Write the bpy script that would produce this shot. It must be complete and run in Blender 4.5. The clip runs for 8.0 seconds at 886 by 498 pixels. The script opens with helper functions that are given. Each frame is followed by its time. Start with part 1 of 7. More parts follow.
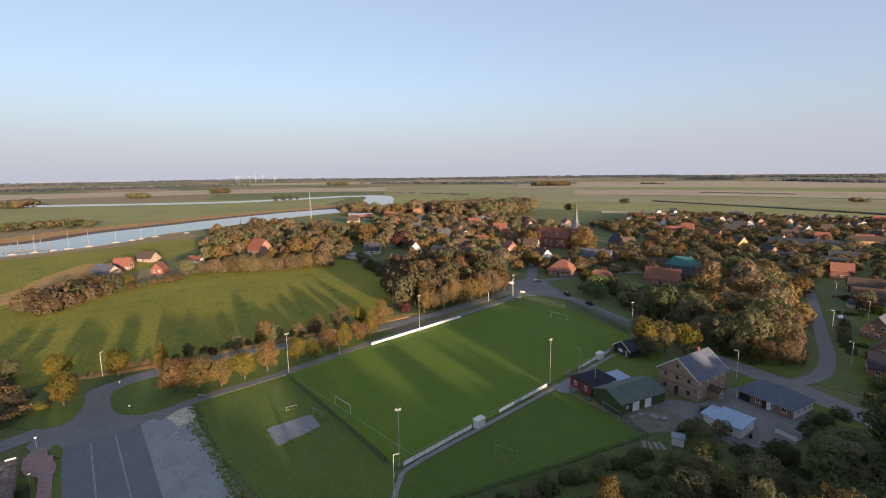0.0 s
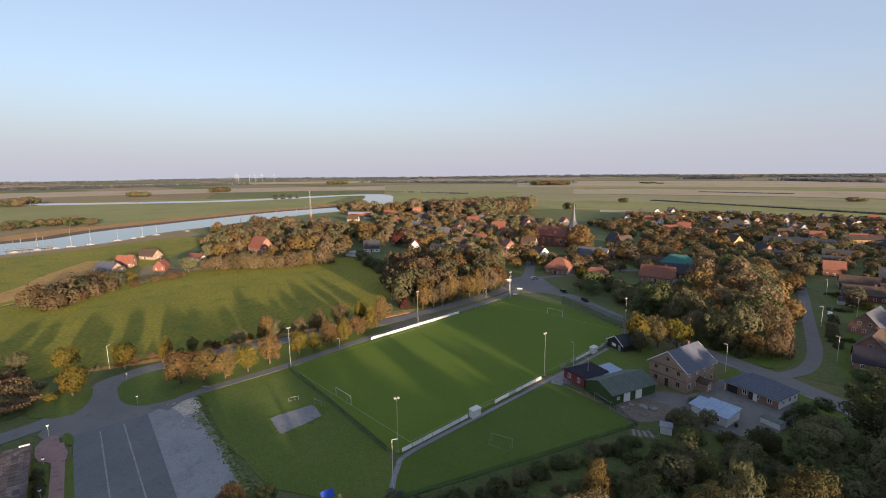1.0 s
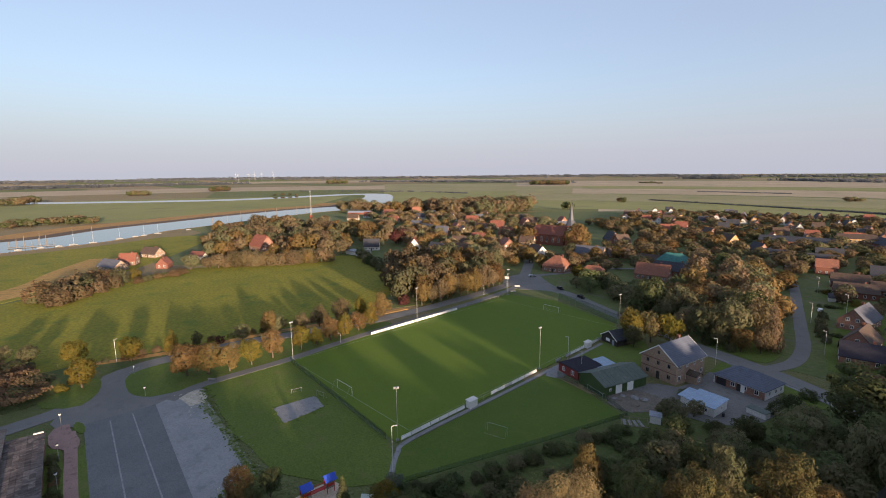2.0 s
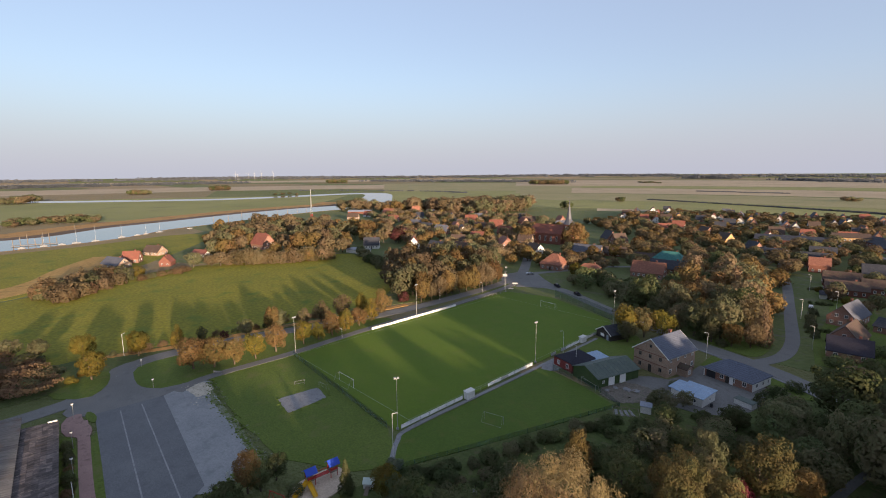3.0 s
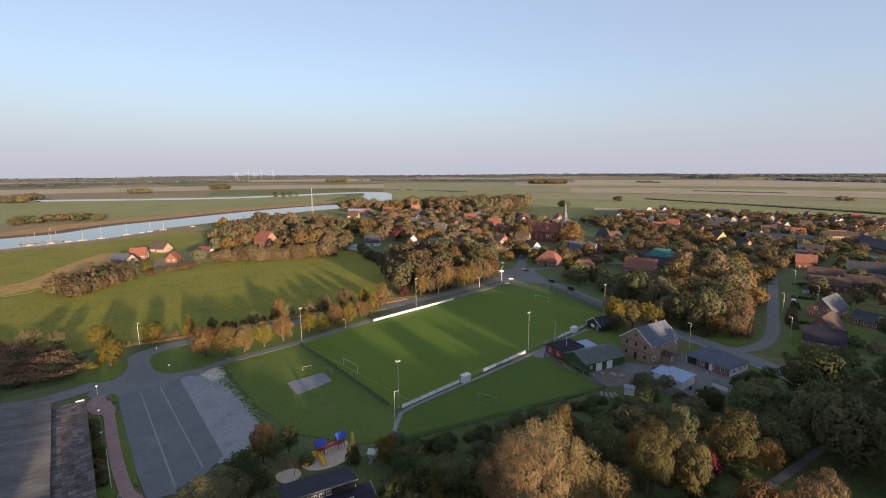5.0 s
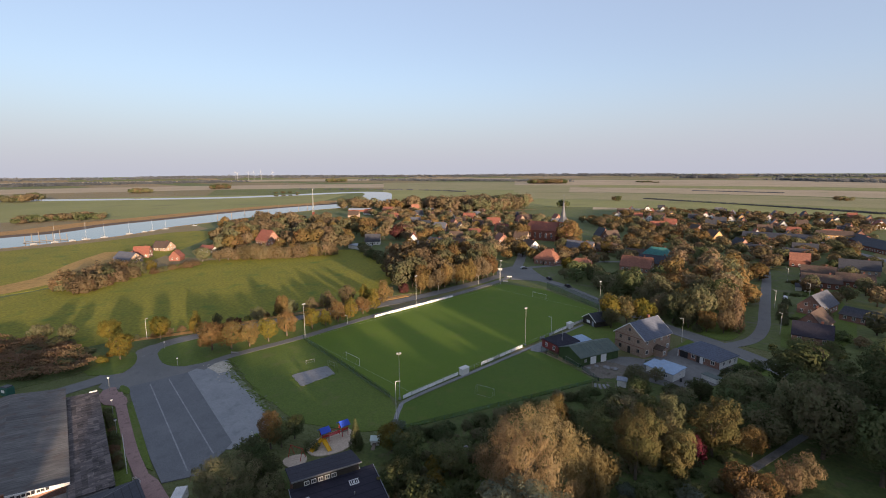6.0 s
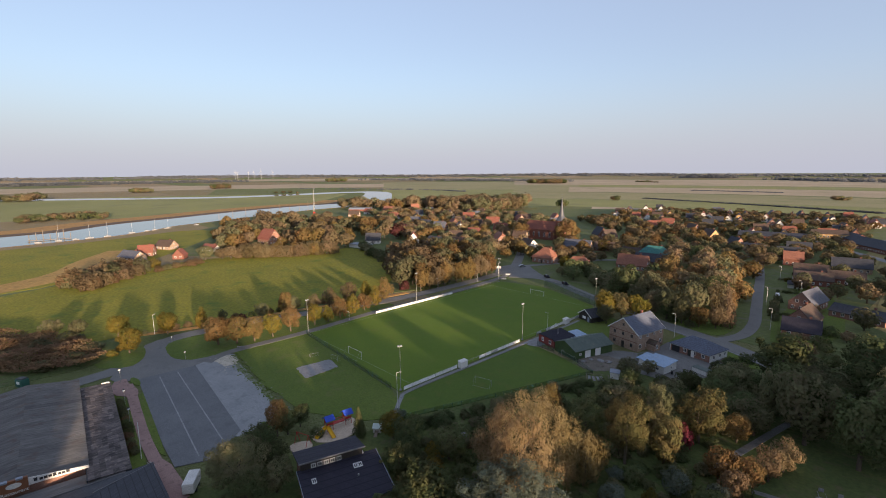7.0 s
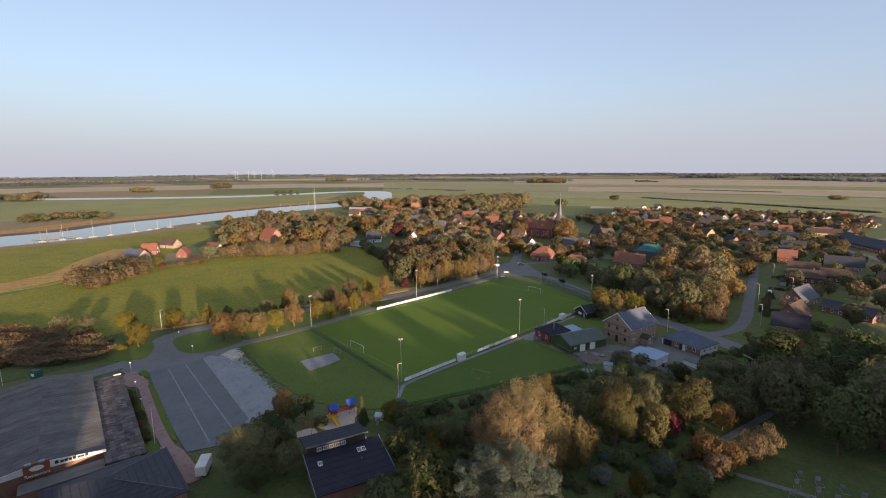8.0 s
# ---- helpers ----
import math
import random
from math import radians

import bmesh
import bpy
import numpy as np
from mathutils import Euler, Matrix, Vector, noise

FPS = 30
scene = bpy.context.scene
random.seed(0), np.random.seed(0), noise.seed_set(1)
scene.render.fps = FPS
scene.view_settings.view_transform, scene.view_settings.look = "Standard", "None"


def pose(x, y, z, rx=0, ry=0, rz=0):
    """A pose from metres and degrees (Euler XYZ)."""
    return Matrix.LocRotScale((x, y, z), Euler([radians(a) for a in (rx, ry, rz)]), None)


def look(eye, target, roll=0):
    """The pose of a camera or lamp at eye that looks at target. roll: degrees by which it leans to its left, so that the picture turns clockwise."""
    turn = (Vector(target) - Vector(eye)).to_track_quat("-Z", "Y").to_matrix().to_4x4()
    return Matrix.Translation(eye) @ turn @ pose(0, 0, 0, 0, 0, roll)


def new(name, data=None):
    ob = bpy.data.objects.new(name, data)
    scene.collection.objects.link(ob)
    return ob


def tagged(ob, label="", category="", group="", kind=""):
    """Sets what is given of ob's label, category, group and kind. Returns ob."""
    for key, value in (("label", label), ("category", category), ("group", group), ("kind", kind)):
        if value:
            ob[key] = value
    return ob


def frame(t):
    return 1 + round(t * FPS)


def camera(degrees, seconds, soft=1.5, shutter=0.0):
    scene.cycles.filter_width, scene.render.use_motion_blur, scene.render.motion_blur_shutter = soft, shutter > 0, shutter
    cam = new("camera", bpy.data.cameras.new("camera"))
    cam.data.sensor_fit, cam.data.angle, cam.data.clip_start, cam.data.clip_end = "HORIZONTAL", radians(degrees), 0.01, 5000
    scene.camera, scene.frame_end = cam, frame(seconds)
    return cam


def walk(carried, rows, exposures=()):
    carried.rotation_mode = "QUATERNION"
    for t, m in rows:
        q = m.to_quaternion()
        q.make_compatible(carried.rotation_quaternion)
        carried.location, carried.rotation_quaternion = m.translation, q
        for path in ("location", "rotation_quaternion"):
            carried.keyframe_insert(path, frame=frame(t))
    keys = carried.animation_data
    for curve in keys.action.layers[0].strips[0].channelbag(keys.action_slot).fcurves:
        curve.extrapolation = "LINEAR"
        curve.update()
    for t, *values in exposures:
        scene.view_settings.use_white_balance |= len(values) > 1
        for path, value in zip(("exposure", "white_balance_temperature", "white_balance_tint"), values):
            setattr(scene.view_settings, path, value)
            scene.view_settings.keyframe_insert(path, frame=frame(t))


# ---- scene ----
cam = camera(86.7, 8.0, soft=1.0)
# seconds, eye, yaw, pitch, lean
PATH = [
    (0, 70.50, -53.85, 59.20, 46.38, -9.04, 0.67),
    (0.5, 72.13, -55.03, 59.09, 46.35, -9.09, 0.63),
    (1, 73.75, -56.26, 58.99, 46.32, -9.14, 0.58),
    (1.5, 75.37, -57.54, 58.90, 46.29, -9.17, 0.54),
    (3, 80.26, -61.65, 58.68, 46.21, -9.26, 0.44),
    (3.5, 81.90, -63.10, 58.63, 46.19, -9.27, 0.41),
    (4, 83.56, -64.59, 58.58, 46.16, -9.29, 0.39),
    (4.5, 85.23, -66.10, 58.54, 46.14, -9.31, 0.37),
    (6, 90.35, -70.79, 58.44, 46.09, -9.35, 0.33),
    (6.5, 92.10, -72.39, 58.42, 46.08, -9.36, 0.33),
    (7, 93.88, -74.00, 58.40, 46.07, -9.38, 0.32),
    (7.5, 95.68, -75.62, 58.38, 46.06, -9.40, 0.32),
    (8, 97.52, -77.25, 58.36, 46.06, -9.42, 0.32),
]
EXPOSURE, KELVIN, TINT = 1.34, 6850, 17
walk(cam, [(t, pose(x, y, z, 90 + pitch, 0, yaw) @ pose(0, 0, 0, 0, 0, -lean)) for t, x, y, z, yaw, pitch, lean in PATH],
     exposures=[(0, EXPOSURE, KELVIN, TINT), (8, EXPOSURE, KELVIN, TINT)])

# ---- light: a low evening sun behind the camera, clear sky ----
SUN_FROM = Vector((0.968, -0.235, 0.108))
world = bpy.data.worlds.new("evening_sky")
scene.world = world
world.use_nodes = True
wn = world.node_tree
sky = wn.nodes.new("ShaderNodeTexSky")
sky.sky_type = "NISHITA"
sky.sun_disc = False
sky.sun_elevation = math.asin(SUN_FROM.normalized().z)
sky.sun_rotation = math.atan2(SUN_FROM.x, SUN_FROM.y)
sky.altitude = 50
sky.air_density, sky.dust_density, sky.ozone_density = 1.0, 0.6, 2.4
# Light that the hazy evening air scatters many times over pales the clear sky evenly.
veil = wn.nodes.new("ShaderNodeMix")
veil.data_type = "RGBA"
veil.inputs[0].default_value = 0.5
veil.inputs[7].default_value = (2.05, 2.4, 3.2, 1)
wn.links.new(sky.outputs[0], veil.inputs[6])
# All round the horizon the ground haze of the evening turns the sky a dull lilac.
coord, split, low_sky, haze = (wn.nodes.new("ShaderNode" + k) for k in ("TexCoord", "SeparateXYZ", "MapRange", "Mix"))
low_sky.interpolation_type = "SMOOTHSTEP"
for slot, v in (("From Min", 0.0), ("From Max", 0.2), ("To Min", 0.88), ("To Max", 0.0)):
    low_sky.inputs[slot].default_value = v
haze.data_type = "RGBA"
haze.inputs[7].default_value = (1.72, 1.92, 2.32, 1)
wn.links.new(coord.outputs["Generated"], split.inputs[0])
wn.links.new(split.outputs[2], low_sky.inputs[0])
wn.links.new(low_sky.outputs[0], haze.inputs[0])
wn.links.new(veil.outputs[2], haze.inputs[6])
wn.links.new(haze.outputs[2], wn.nodes["Background"].inputs[0])
wn.nodes["Background"].inputs[1].default_value = 0.112
sun_data = bpy.data.lights.new("sun", "SUN")
sun_data.energy, sun_data.angle, sun_data.color = 4.5, radians(1.8), (1.0, 0.80, 0.57)
sun = new("sun", sun_data)
sun.matrix_world = look(SUN_FROM * 100, (0, 0, 0))


# ---- materials ----
def wire(nt, a, b):
    nt.links.new(a, b)


def mixed(nt, fac, a, b, blend="MIX"):
    n = nt.nodes.new("ShaderNodeMix")
    n.data_type, n.blend_type = "RGBA", blend
    for sock, v in ((n.inputs[0], fac), (n.inputs[6], a), (n.inputs[7], b)):
        if isinstance(v, bpy.types.NodeSocket):
            wire(nt, v, sock)
        elif isinstance(v, tuple):
            sock.default_value = (*v, 1)
        else:
            sock.default_value = v
    return n.outputs[2]


def grain(nt, scale, detail=4.0, stretch=(1, 1, 1), rough=0.55):
    geo = nt.nodes.new("ShaderNodeNewGeometry")
    mp = nt.nodes.new("ShaderNodeMapping")
    mp.inputs["Scale"].default_value = stretch
    wire(nt, geo.outputs["Position"], mp.inputs[0])
    n = nt.nodes.new("ShaderNodeTexNoise")
    n.inputs["Scale"].default_value, n.inputs["Detail"].default_value, n.inputs["Roughness"].default_value = scale, detail, rough
    wire(nt, mp.outputs[0], n.inputs["Vector"])
    return n.outputs["Fac"]


def steps(nt, fac, lo, hi):
    n = nt.nodes.new("ShaderNodeMapRange")
    n.inputs["From Min"].default_value, n.inputs["From Max"].default_value = lo, hi
    wire(nt, fac, n.inputs["Value"])
    return n.outputs["Result"]


def blank(name, rough=0.8, metal=0.0):
    m = bpy.data.materials.new(name)
    m.use_nodes = True
    p = m.node_tree.nodes["Principled BSDF"]
    p.inputs["Roughness"].default_value, p.inputs["Metallic"].default_value = rough, metal
    p.inputs["Specular IOR Level"].default_value = 0.3
    return m, m.node_tree, p


def relief(nt, p, height, strength, distance=0.05):
    b = nt.nodes.new("ShaderNodeBump")
    b.inputs["Strength"].default_value, b.inputs["Distance"].default_value = strength, distance
    wire(nt, height, b.inputs["Height"])
    wire(nt, b.outputs[0], p.inputs["Normal"])


def surface(name, dark, light, big=0.05, fine=3.0, rough=0.85, bump=0.3, metal=0.0, stain=None, depth=0.05, stretch=(1, 1, 1), vary=0.25):
    """A plain material with patches at one scale and grain at another."""
    m, nt, p = blank(name, rough, metal)
    a = steps(nt, grain(nt, big), 0.3, 0.7)
    b = grain(nt, fine, 6.0, stretch)
    col = mixed(nt, a, dark, light)
    col = mixed(nt, steps(nt, b, 0.25, 0.75), mixed(nt, vary * 2, col, tuple(0.45 * c for c in dark)), mixed(nt, vary, col, tuple(min(1.0, 1.35 * c) for c in light)))
    if stain:
        col = mixed(nt, steps(nt, grain(nt, big * 3.1, 5.0), 0.55, 0.72), col, stain)
    wire(nt, col, p.inputs["Base Color"])
    relief(nt, p, b, bump, depth)
    return m


def plain(name, colour, rough=0.5, metal=0.0):
    """Paint or metal on small things, slightly uneven."""
    return surface(name, tuple(0.88 * c for c in colour), colour, 0.8, 9.0, rough, 0.08, metal, vary=0.08)


def foliage(name, a, b, c, through_light=0.47):
    """Leaves: three colours mixed leaf by leaf and tree by tree."""
    m = bpy.data.materials.new(name)
    m.use_nodes = True
    nt = m.node_tree
    nt.nodes.clear()
    geo = nt.nodes.new("ShaderNodeNewGeometry")
    info = nt.nodes.new("ShaderNodeObjectInfo")
    col = mixed(nt, geo.outputs["Random Per Island"], a, b)
    col = mixed(nt, steps(nt, grain(nt, 0.35, 3.0), 0.42, 0.62), col, c)
    lift = nt.nodes.new("ShaderNodeHueSaturation")
    val = nt.nodes.new("ShaderNodeMapRange")
    val.inputs["To Min"].default_value, val.inputs["To Max"].default_value = 0.75, 1.2
    wire(nt, info.outputs["Random"], val.inputs["Value"])
    # Where trees stand in one wood, patches the size of a crown differ in tone.
    cell = nt.nodes.new("ShaderNodeTexVoronoi")
    cell.voronoi_dimensions = "2D"
    cell.inputs["Scale"].default_value = 0.1
    wire(nt, geo.outputs["Position"], cell.inputs["Vector"])
    chan, tone, both = (nt.nodes.new("ShaderNode" + k) for k in ("SeparateColor", "MapRange", "Math"))
    wire(nt, cell.outputs["Color"], chan.inputs[0])
    tone.inputs["To Min"].default_value, tone.inputs["To Max"].default_value = 0.78, 1.18
    wire(nt, chan.outputs[0], tone.inputs["Value"])
    both.operation = "MULTIPLY"
    wire(nt, val.outputs[0], both.inputs[0])
    wire(nt, tone.outputs[0], both.inputs[1])
    wire(nt, both.outputs[0], lift.inputs["Value"])
    tint = nt.nodes.new("ShaderNodeMapRange")
    tint.inputs["To Min"].default_value, tint.inputs["To Max"].default_value = 0.485, 0.515
    wire(nt, chan.outputs[1], tint.inputs["Value"])
    wire(nt, tint.outputs[0], lift.inputs["Hue"])
    wire(nt, col, lift.inputs["Color"])
    d, t, mix, out = (nt.nodes.new("ShaderNode" + k) for k in ("BsdfDiffuse", "BsdfTranslucent", "MixShader", "OutputMaterial"))
    mix.inputs[0].default_value = through_light
    wire(nt, lift.outputs[0], d.inputs[0])
    wire(nt, lift.outputs[0], t.inputs[0])
    wire(nt, d.outputs[0], mix.inputs[1])
    wire(nt, t.outputs[0], mix.inputs[2])
    wire(nt, mix.outputs[0], out.inputs[0])
    return m


def tiled(name, dark, light, course=0.33, across=0.3, rough=0.75, moss=None, mortar=None):
    """Roof tiles or bricks in courses, from the object's own metres: relief and tone piece by piece."""
    m, nt, p = blank(name, rough)
    tc = nt.nodes.new("ShaderNodeTexCoord")
    br = nt.nodes.new("ShaderNodeTexBrick")
    br.inputs["Scale"].default_value = 1.0
    br.inputs["Brick Width"].default_value, br.inputs["Row Height"].default_value = across, course
    br.inputs["Mortar Size"].default_value = course * 0.07
    br.inputs["Color1"].default_value, br.inputs["Color2"].default_value = (*dark, 1), (*light, 1)
    br.inputs["Mortar"].default_value = (*(mortar or tuple(0.4 * c for c in dark)), 1)
    sep, comb, add = nt.nodes.new("ShaderNodeSeparateXYZ"), nt.nodes.new("ShaderNodeCombineXYZ"), nt.nodes.new("ShaderNodeMath")
    wire(nt, tc.outputs["Object"], sep.inputs[0])
    wire(nt, sep.outputs[0], add.inputs[0])
    wire(nt, sep.outputs[1], add.inputs[1])
    wire(nt, add.outputs[0], comb.inputs[0])
    wire(nt, sep.outputs[2], comb.inputs[1])
    wire(nt, comb.outputs[0], br.inputs["Vector"])
    col = mixed(nt, mul(nt, steps(nt, grain(nt, 0.6, 5.0), 0.35, 0.75), 0.45), br.outputs["Color"], tuple(0.5 * c for c in dark))
    col = mixed(nt, mul(nt, grain(nt, 5.0), 0.35), col, tuple(min(1.0, 1.4 * c) for c in light))
    if moss:
        col = mixed(nt, mul(nt, steps(nt, grain(nt, 0.9, 6.0), 0.5, 0.68), 0.7), col, moss)
    wire(nt, col, p.inputs["Base Color"])
    relief(nt, p, br.outputs["Fac"], 0.4, -0.03)
    return m


def mul(nt, fac, k):
    n = nt.nodes.new("ShaderNodeMath")
    n.operation = "MULTIPLY"
    n.inputs[1].default_value = k
    wire(nt, fac, n.inputs[0])
    return n.outputs[0]


def field_ground():
    """Open farmland: parcels of grass, stubble and reed, long and narrow."""
    m, nt, p = blank("farmland", 0.95)
    geo = nt.nodes.new("ShaderNodeNewGeometry")
    mp = nt.nodes.new("ShaderNodeMapping")
    mp.inputs["Rotation"].default_value = (0, 0, radians(-47))
    mp.inputs["Scale"].default_value = (0.0011, 0.0042, 1)
    wire(nt, geo.outputs["Position"], mp.inputs[0])
    vo = nt.nodes.new("ShaderNodeTexVoronoi")
    vo.voronoi_dimensions = "2D"
    vo.inputs["Scale"].default_value = 1.0
    wire(nt, mp.outputs[0], vo.inputs["Vector"])
    ramp = nt.nodes.new("ShaderNodeValToRGB")
    ramp.color_ramp.interpolation = "CONSTANT"
    els = ramp.color_ramp.elements
    stops = [(0.0, (0.12, 0.14, 0.045)), (0.22, (0.24, 0.18, 0.10)), (0.42, (0.10, 0.13, 0.038)), (0.58, (0.29, 0.21, 0.125)), (0.74, (0.15, 0.15, 0.055)), (0.88, (0.21, 0.165, 0.085))]
    for k, (at, c) in enumerate(stops):
        e = els[k] if k < 2 else els.new(at)
        e.position, e.color = at, (*c, 1)
    sep = nt.nodes.new("ShaderNodeSeparateColor")
    wire(nt, vo.outputs["Color"], sep.inputs[0])
    wire(nt, sep.outputs[0], ramp.inputs[0])
    col = mixed(nt, mul(nt, steps(nt, grain(nt, 0.004, 5.0), 0.4, 0.65), 0.35), ramp.outputs[0], (0.18, 0.155, 0.07))
    col = mixed(nt, mul(nt, steps(nt, grain(nt, 0.06, 6.0), 0.35, 0.7), 0.3), col, (0.13, 0.13, 0.05))
    wire(nt, col, p.inputs["Base Color"])
    relief(nt, p, grain(nt, 0.8), 1.0, 1.5)
    return m


FARMLAND = field_ground()
MEADOW = surface("meadow_grass", (0.155, 0.16, 0.012), (0.275, 0.236, 0.022), 0.03, 0.7, 0.95, 0.6, stain=(0.10, 0.138, 0.014), depth=0.25, vary=0.35)
TURF = surface("pitch_turf", (0.088, 0.152, 0.012), (0.122, 0.175, 0.016), 0.06, 4.0, 0.95, 0.7, stain=(0.112, 0.148, 0.02), depth=0.12, vary=0.25)
# Darker copy of the pitch turf with the training pitch's shade in its colour.
SHADED_TURF = surface("training_turf", (0.066, 0.118, 0.013), (0.092, 0.14, 0.018), 0.08, 3.0, 0.95, 0.8, stain=(0.095, 0.115, 0.02), depth=0.15, vary=0.3)
LAWN = surface("rough_lawn", (0.09, 0.136, 0.018), (0.125, 0.165, 0.028), 0.07, 2.5, 0.95, 0.8, stain=(0.125, 0.135, 0.038), depth=0.25, vary=0.35)
SCRUB = surface("undergrowth", (0.06, 0.09, 0.024), (0.105, 0.125, 0.036), 0.12, 1.2, 0.97, 0.8, stain=(0.11, 0.092, 0.048), depth=0.4)
VILLAGE = surface("garden_ground", (0.085, 0.115, 0.028), (0.135, 0.15, 0.05), 0.05, 0.6, 0.95, 0.6, stain=(0.13, 0.115, 0.085), depth=0.3)
REED = surface("dry_reed", (0.36, 0.19, 0.06), (0.47, 0.26, 0.085), 0.05, 0.7, 0.95, 0.6, stain=(0.15, 0.10, 0.035), depth=0.4)
MUD = surface("river_mud", (0.10, 0.062, 0.035), (0.16, 0.095, 0.05), 0.05, 0.6, 0.8, 0.4)
ASPHALT = surface("asphalt", (0.15, 0.147, 0.138), (0.205, 0.198, 0.182), 0.09, 5.0, 0.85, 0.2, stain=(0.13, 0.128, 0.121))
LOT = surface("car_park_asphalt", (0.13, 0.134, 0.138), (0.174, 0.177, 0.178), 0.12, 4.0, 0.85, 0.2, stain=(0.113, 0.116, 0.119))
GRAVEL = surface("grey_gravel", (0.225, 0.232, 0.235), (0.31, 0.312, 0.305), 0.13, 3.0, 0.95, 0.4, stain=(0.19, 0.197, 0.198), vary=0.2)
PALE = surface("pale_limestone_grit", (0.36, 0.33, 0.26), (0.60, 0.53, 0.42), 0.5, 3.0, 0.95, 0.6, stain=(0.16, 0.15, 0.10))
CONCRETE = surface("worn_concrete", (0.19, 0.19, 0.195), (0.28, 0.275, 0.27), 0.25, 4.0, 0.9, 0.3, stain=(0.14, 0.14, 0.14))
YARD = surface("worn_yard_paving", (0.14, 0.137, 0.13), (0.205, 0.198, 0.183), 0.22, 4.0, 0.9, 0.3, stain=(0.115, 0.11, 0.098))
CLINKER = surface("red_clinker_paving", (0.27, 0.165, 0.145), (0.37, 0.235, 0.20), 0.3, 5.0, 0.85, 0.4, stain=(0.18, 0.11, 0.095))
SAND = surface("play_sand", (0.48, 0.38, 0.28), (0.60, 0.48, 0.36), 0.3, 3.0, 0.95, 0.5)
WHITE_LINE = surface("faded_white_line", (0.2, 0.2, 0.2), (0.36, 0.36, 0.35), 0.5, 3.0, 0.9, 0.1)
CHALK = surface("chalk_line", (0.16, 0.22, 0.12), (0.34, 0.38, 0.26), 0.4, 2.0, 0.95, 0.1)
WHITE = plain("white_paint", (0.78, 0.77, 0.74), 0.6)
OFFWHITE = surface("weathered_white_render", (0.58, 0.56, 0.52), (0.74, 0.72, 0.68), 0.5, 5.0, 0.9, 0.15)
STEEL = plain("galvanised_steel", (0.36, 0.36, 0.34), 0.55, 0.4)
GREEN_STEEL = plain("dark_green_steel", (0.02, 0.07, 0.05), 0.55)
DARK = plain("dark_plastic", (0.03, 0.03, 0.033), 0.5)
BARK = surface("bark", (0.075, 0.055, 0.04), (0.14, 0.11, 0.08), 0.8, 6.0, 0.95, 0.8)
WOOD = surface("weathered_wood", (0.15, 0.12, 0.09), (0.26, 0.21, 0.16), 0.6, 6.0, 0.9, 0.5)
BLACK_WOOD = surface("dark_stained_boards", (0.03, 0.026, 0.022), (0.06, 0.05, 0.042), 0.5, 6.0, 0.85, 0.5)
LEAF_RUST = foliage("rust_leaves", (0.19, 0.122, 0.054), (0.255, 0.163, 0.07), (0.185, 0.135, 0.058))
LEAF_BROWN = foliage("brown_leaves", (0.20, 0.147, 0.086), (0.25, 0.182, 0.106), (0.19, 0.148, 0.088))
LEAF_OLIVE = foliage("olive_leaves", (0.135, 0.142, 0.076), (0.185, 0.185, 0.096), (0.175, 0.155, 0.088))
LEAF_GREEN = foliage("green_leaves", (0.09, 0.118, 0.052), (0.138, 0.162, 0.072), (0.125, 0.128, 0.062))
LEAF_GOLD = foliage("golden_leaves", (0.17, 0.13, 0.03), (0.25, 0.185, 0.045), (0.14, 0.13, 0.035))
LEAF_MIX = foliage("olive_gold_leaves", (0.122, 0.116, 0.052), (0.172, 0.15, 0.066), (0.16, 0.122, 0.058))
LEAF_RUSSET = foliage("russet_leaves", (0.19, 0.12, 0.07), (0.24, 0.155, 0.09), (0.20, 0.145, 0.08))
LEAF_RED = foliage("dark_red_leaves", (0.085, 0.032, 0.034), (0.135, 0.048, 0.046), (0.09, 0.042, 0.034))
LEAF_MAGENTA = foliage("magenta_leaves", (0.17, 0.04, 0.065), (0.24, 0.055, 0.09), (0.15, 0.045, 0.05))
LEAF_TAN = foliage("tan_willow_leaves", (0.20, 0.15, 0.078), (0.262, 0.198, 0.104), (0.215, 0.152, 0.076))
LEAF_GREY = foliage("silver_green_leaves", (0.125, 0.158, 0.125), (0.19, 0.222, 0.175), (0.165, 0.178, 0.12))
# Bluish grey leaves for far belts: distance haze is put into the base colour.
LEAF_HAZED = foliage("far_leaves_hazed", (0.14, 0.15, 0.165), (0.175, 0.185, 0.20), (0.155, 0.16, 0.16), 0.55)
TILE_RED = tiled("red_clay_tiles", (0.18, 0.058, 0.042), (0.26, 0.09, 0.06), moss=(0.14, 0.08, 0.05))
TILE_ORANGE = tiled("orange_clay_tiles", (0.21, 0.085, 0.056), (0.28, 0.118, 0.076))
TILE_BROWN = tiled("brown_concrete_tiles", (0.06, 0.04, 0.033), (0.10, 0.062, 0.048), moss=(0.08, 0.075, 0.045))
TILE_GREY = tiled("grey_slate_tiles", (0.075, 0.08, 0.10), (0.11, 0.115, 0.14))
TILE_SLATE = tiled("blue_grey_slates", (0.085, 0.097, 0.13), (0.115, 0.13, 0.17))
TILE_DARK = tiled("anthracite_tiles", (0.032, 0.034, 0.042), (0.055, 0.057, 0.068))
TILE_BLUE = tiled("blue_black_tiles", (0.017, 0.016, 0.026), (0.028, 0.026, 0.04))
TILE_TEAL = tiled("teal_metal_sheets", (0.03, 0.13, 0.12), (0.05, 0.18, 0.16), across=1.0)
BRICK = tiled("red_brick", (0.20, 0.095, 0.068), (0.28, 0.14, 0.10), 0.083, 0.25, 0.9, mortar=(0.3, 0.27, 0.24))
BRICK_BROWN = tiled("brown_brick", (0.235, 0.155, 0.108), (0.335, 0.228, 0.162), 0.083, 0.25, 0.9, mortar=(0.36, 0.31, 0.26))
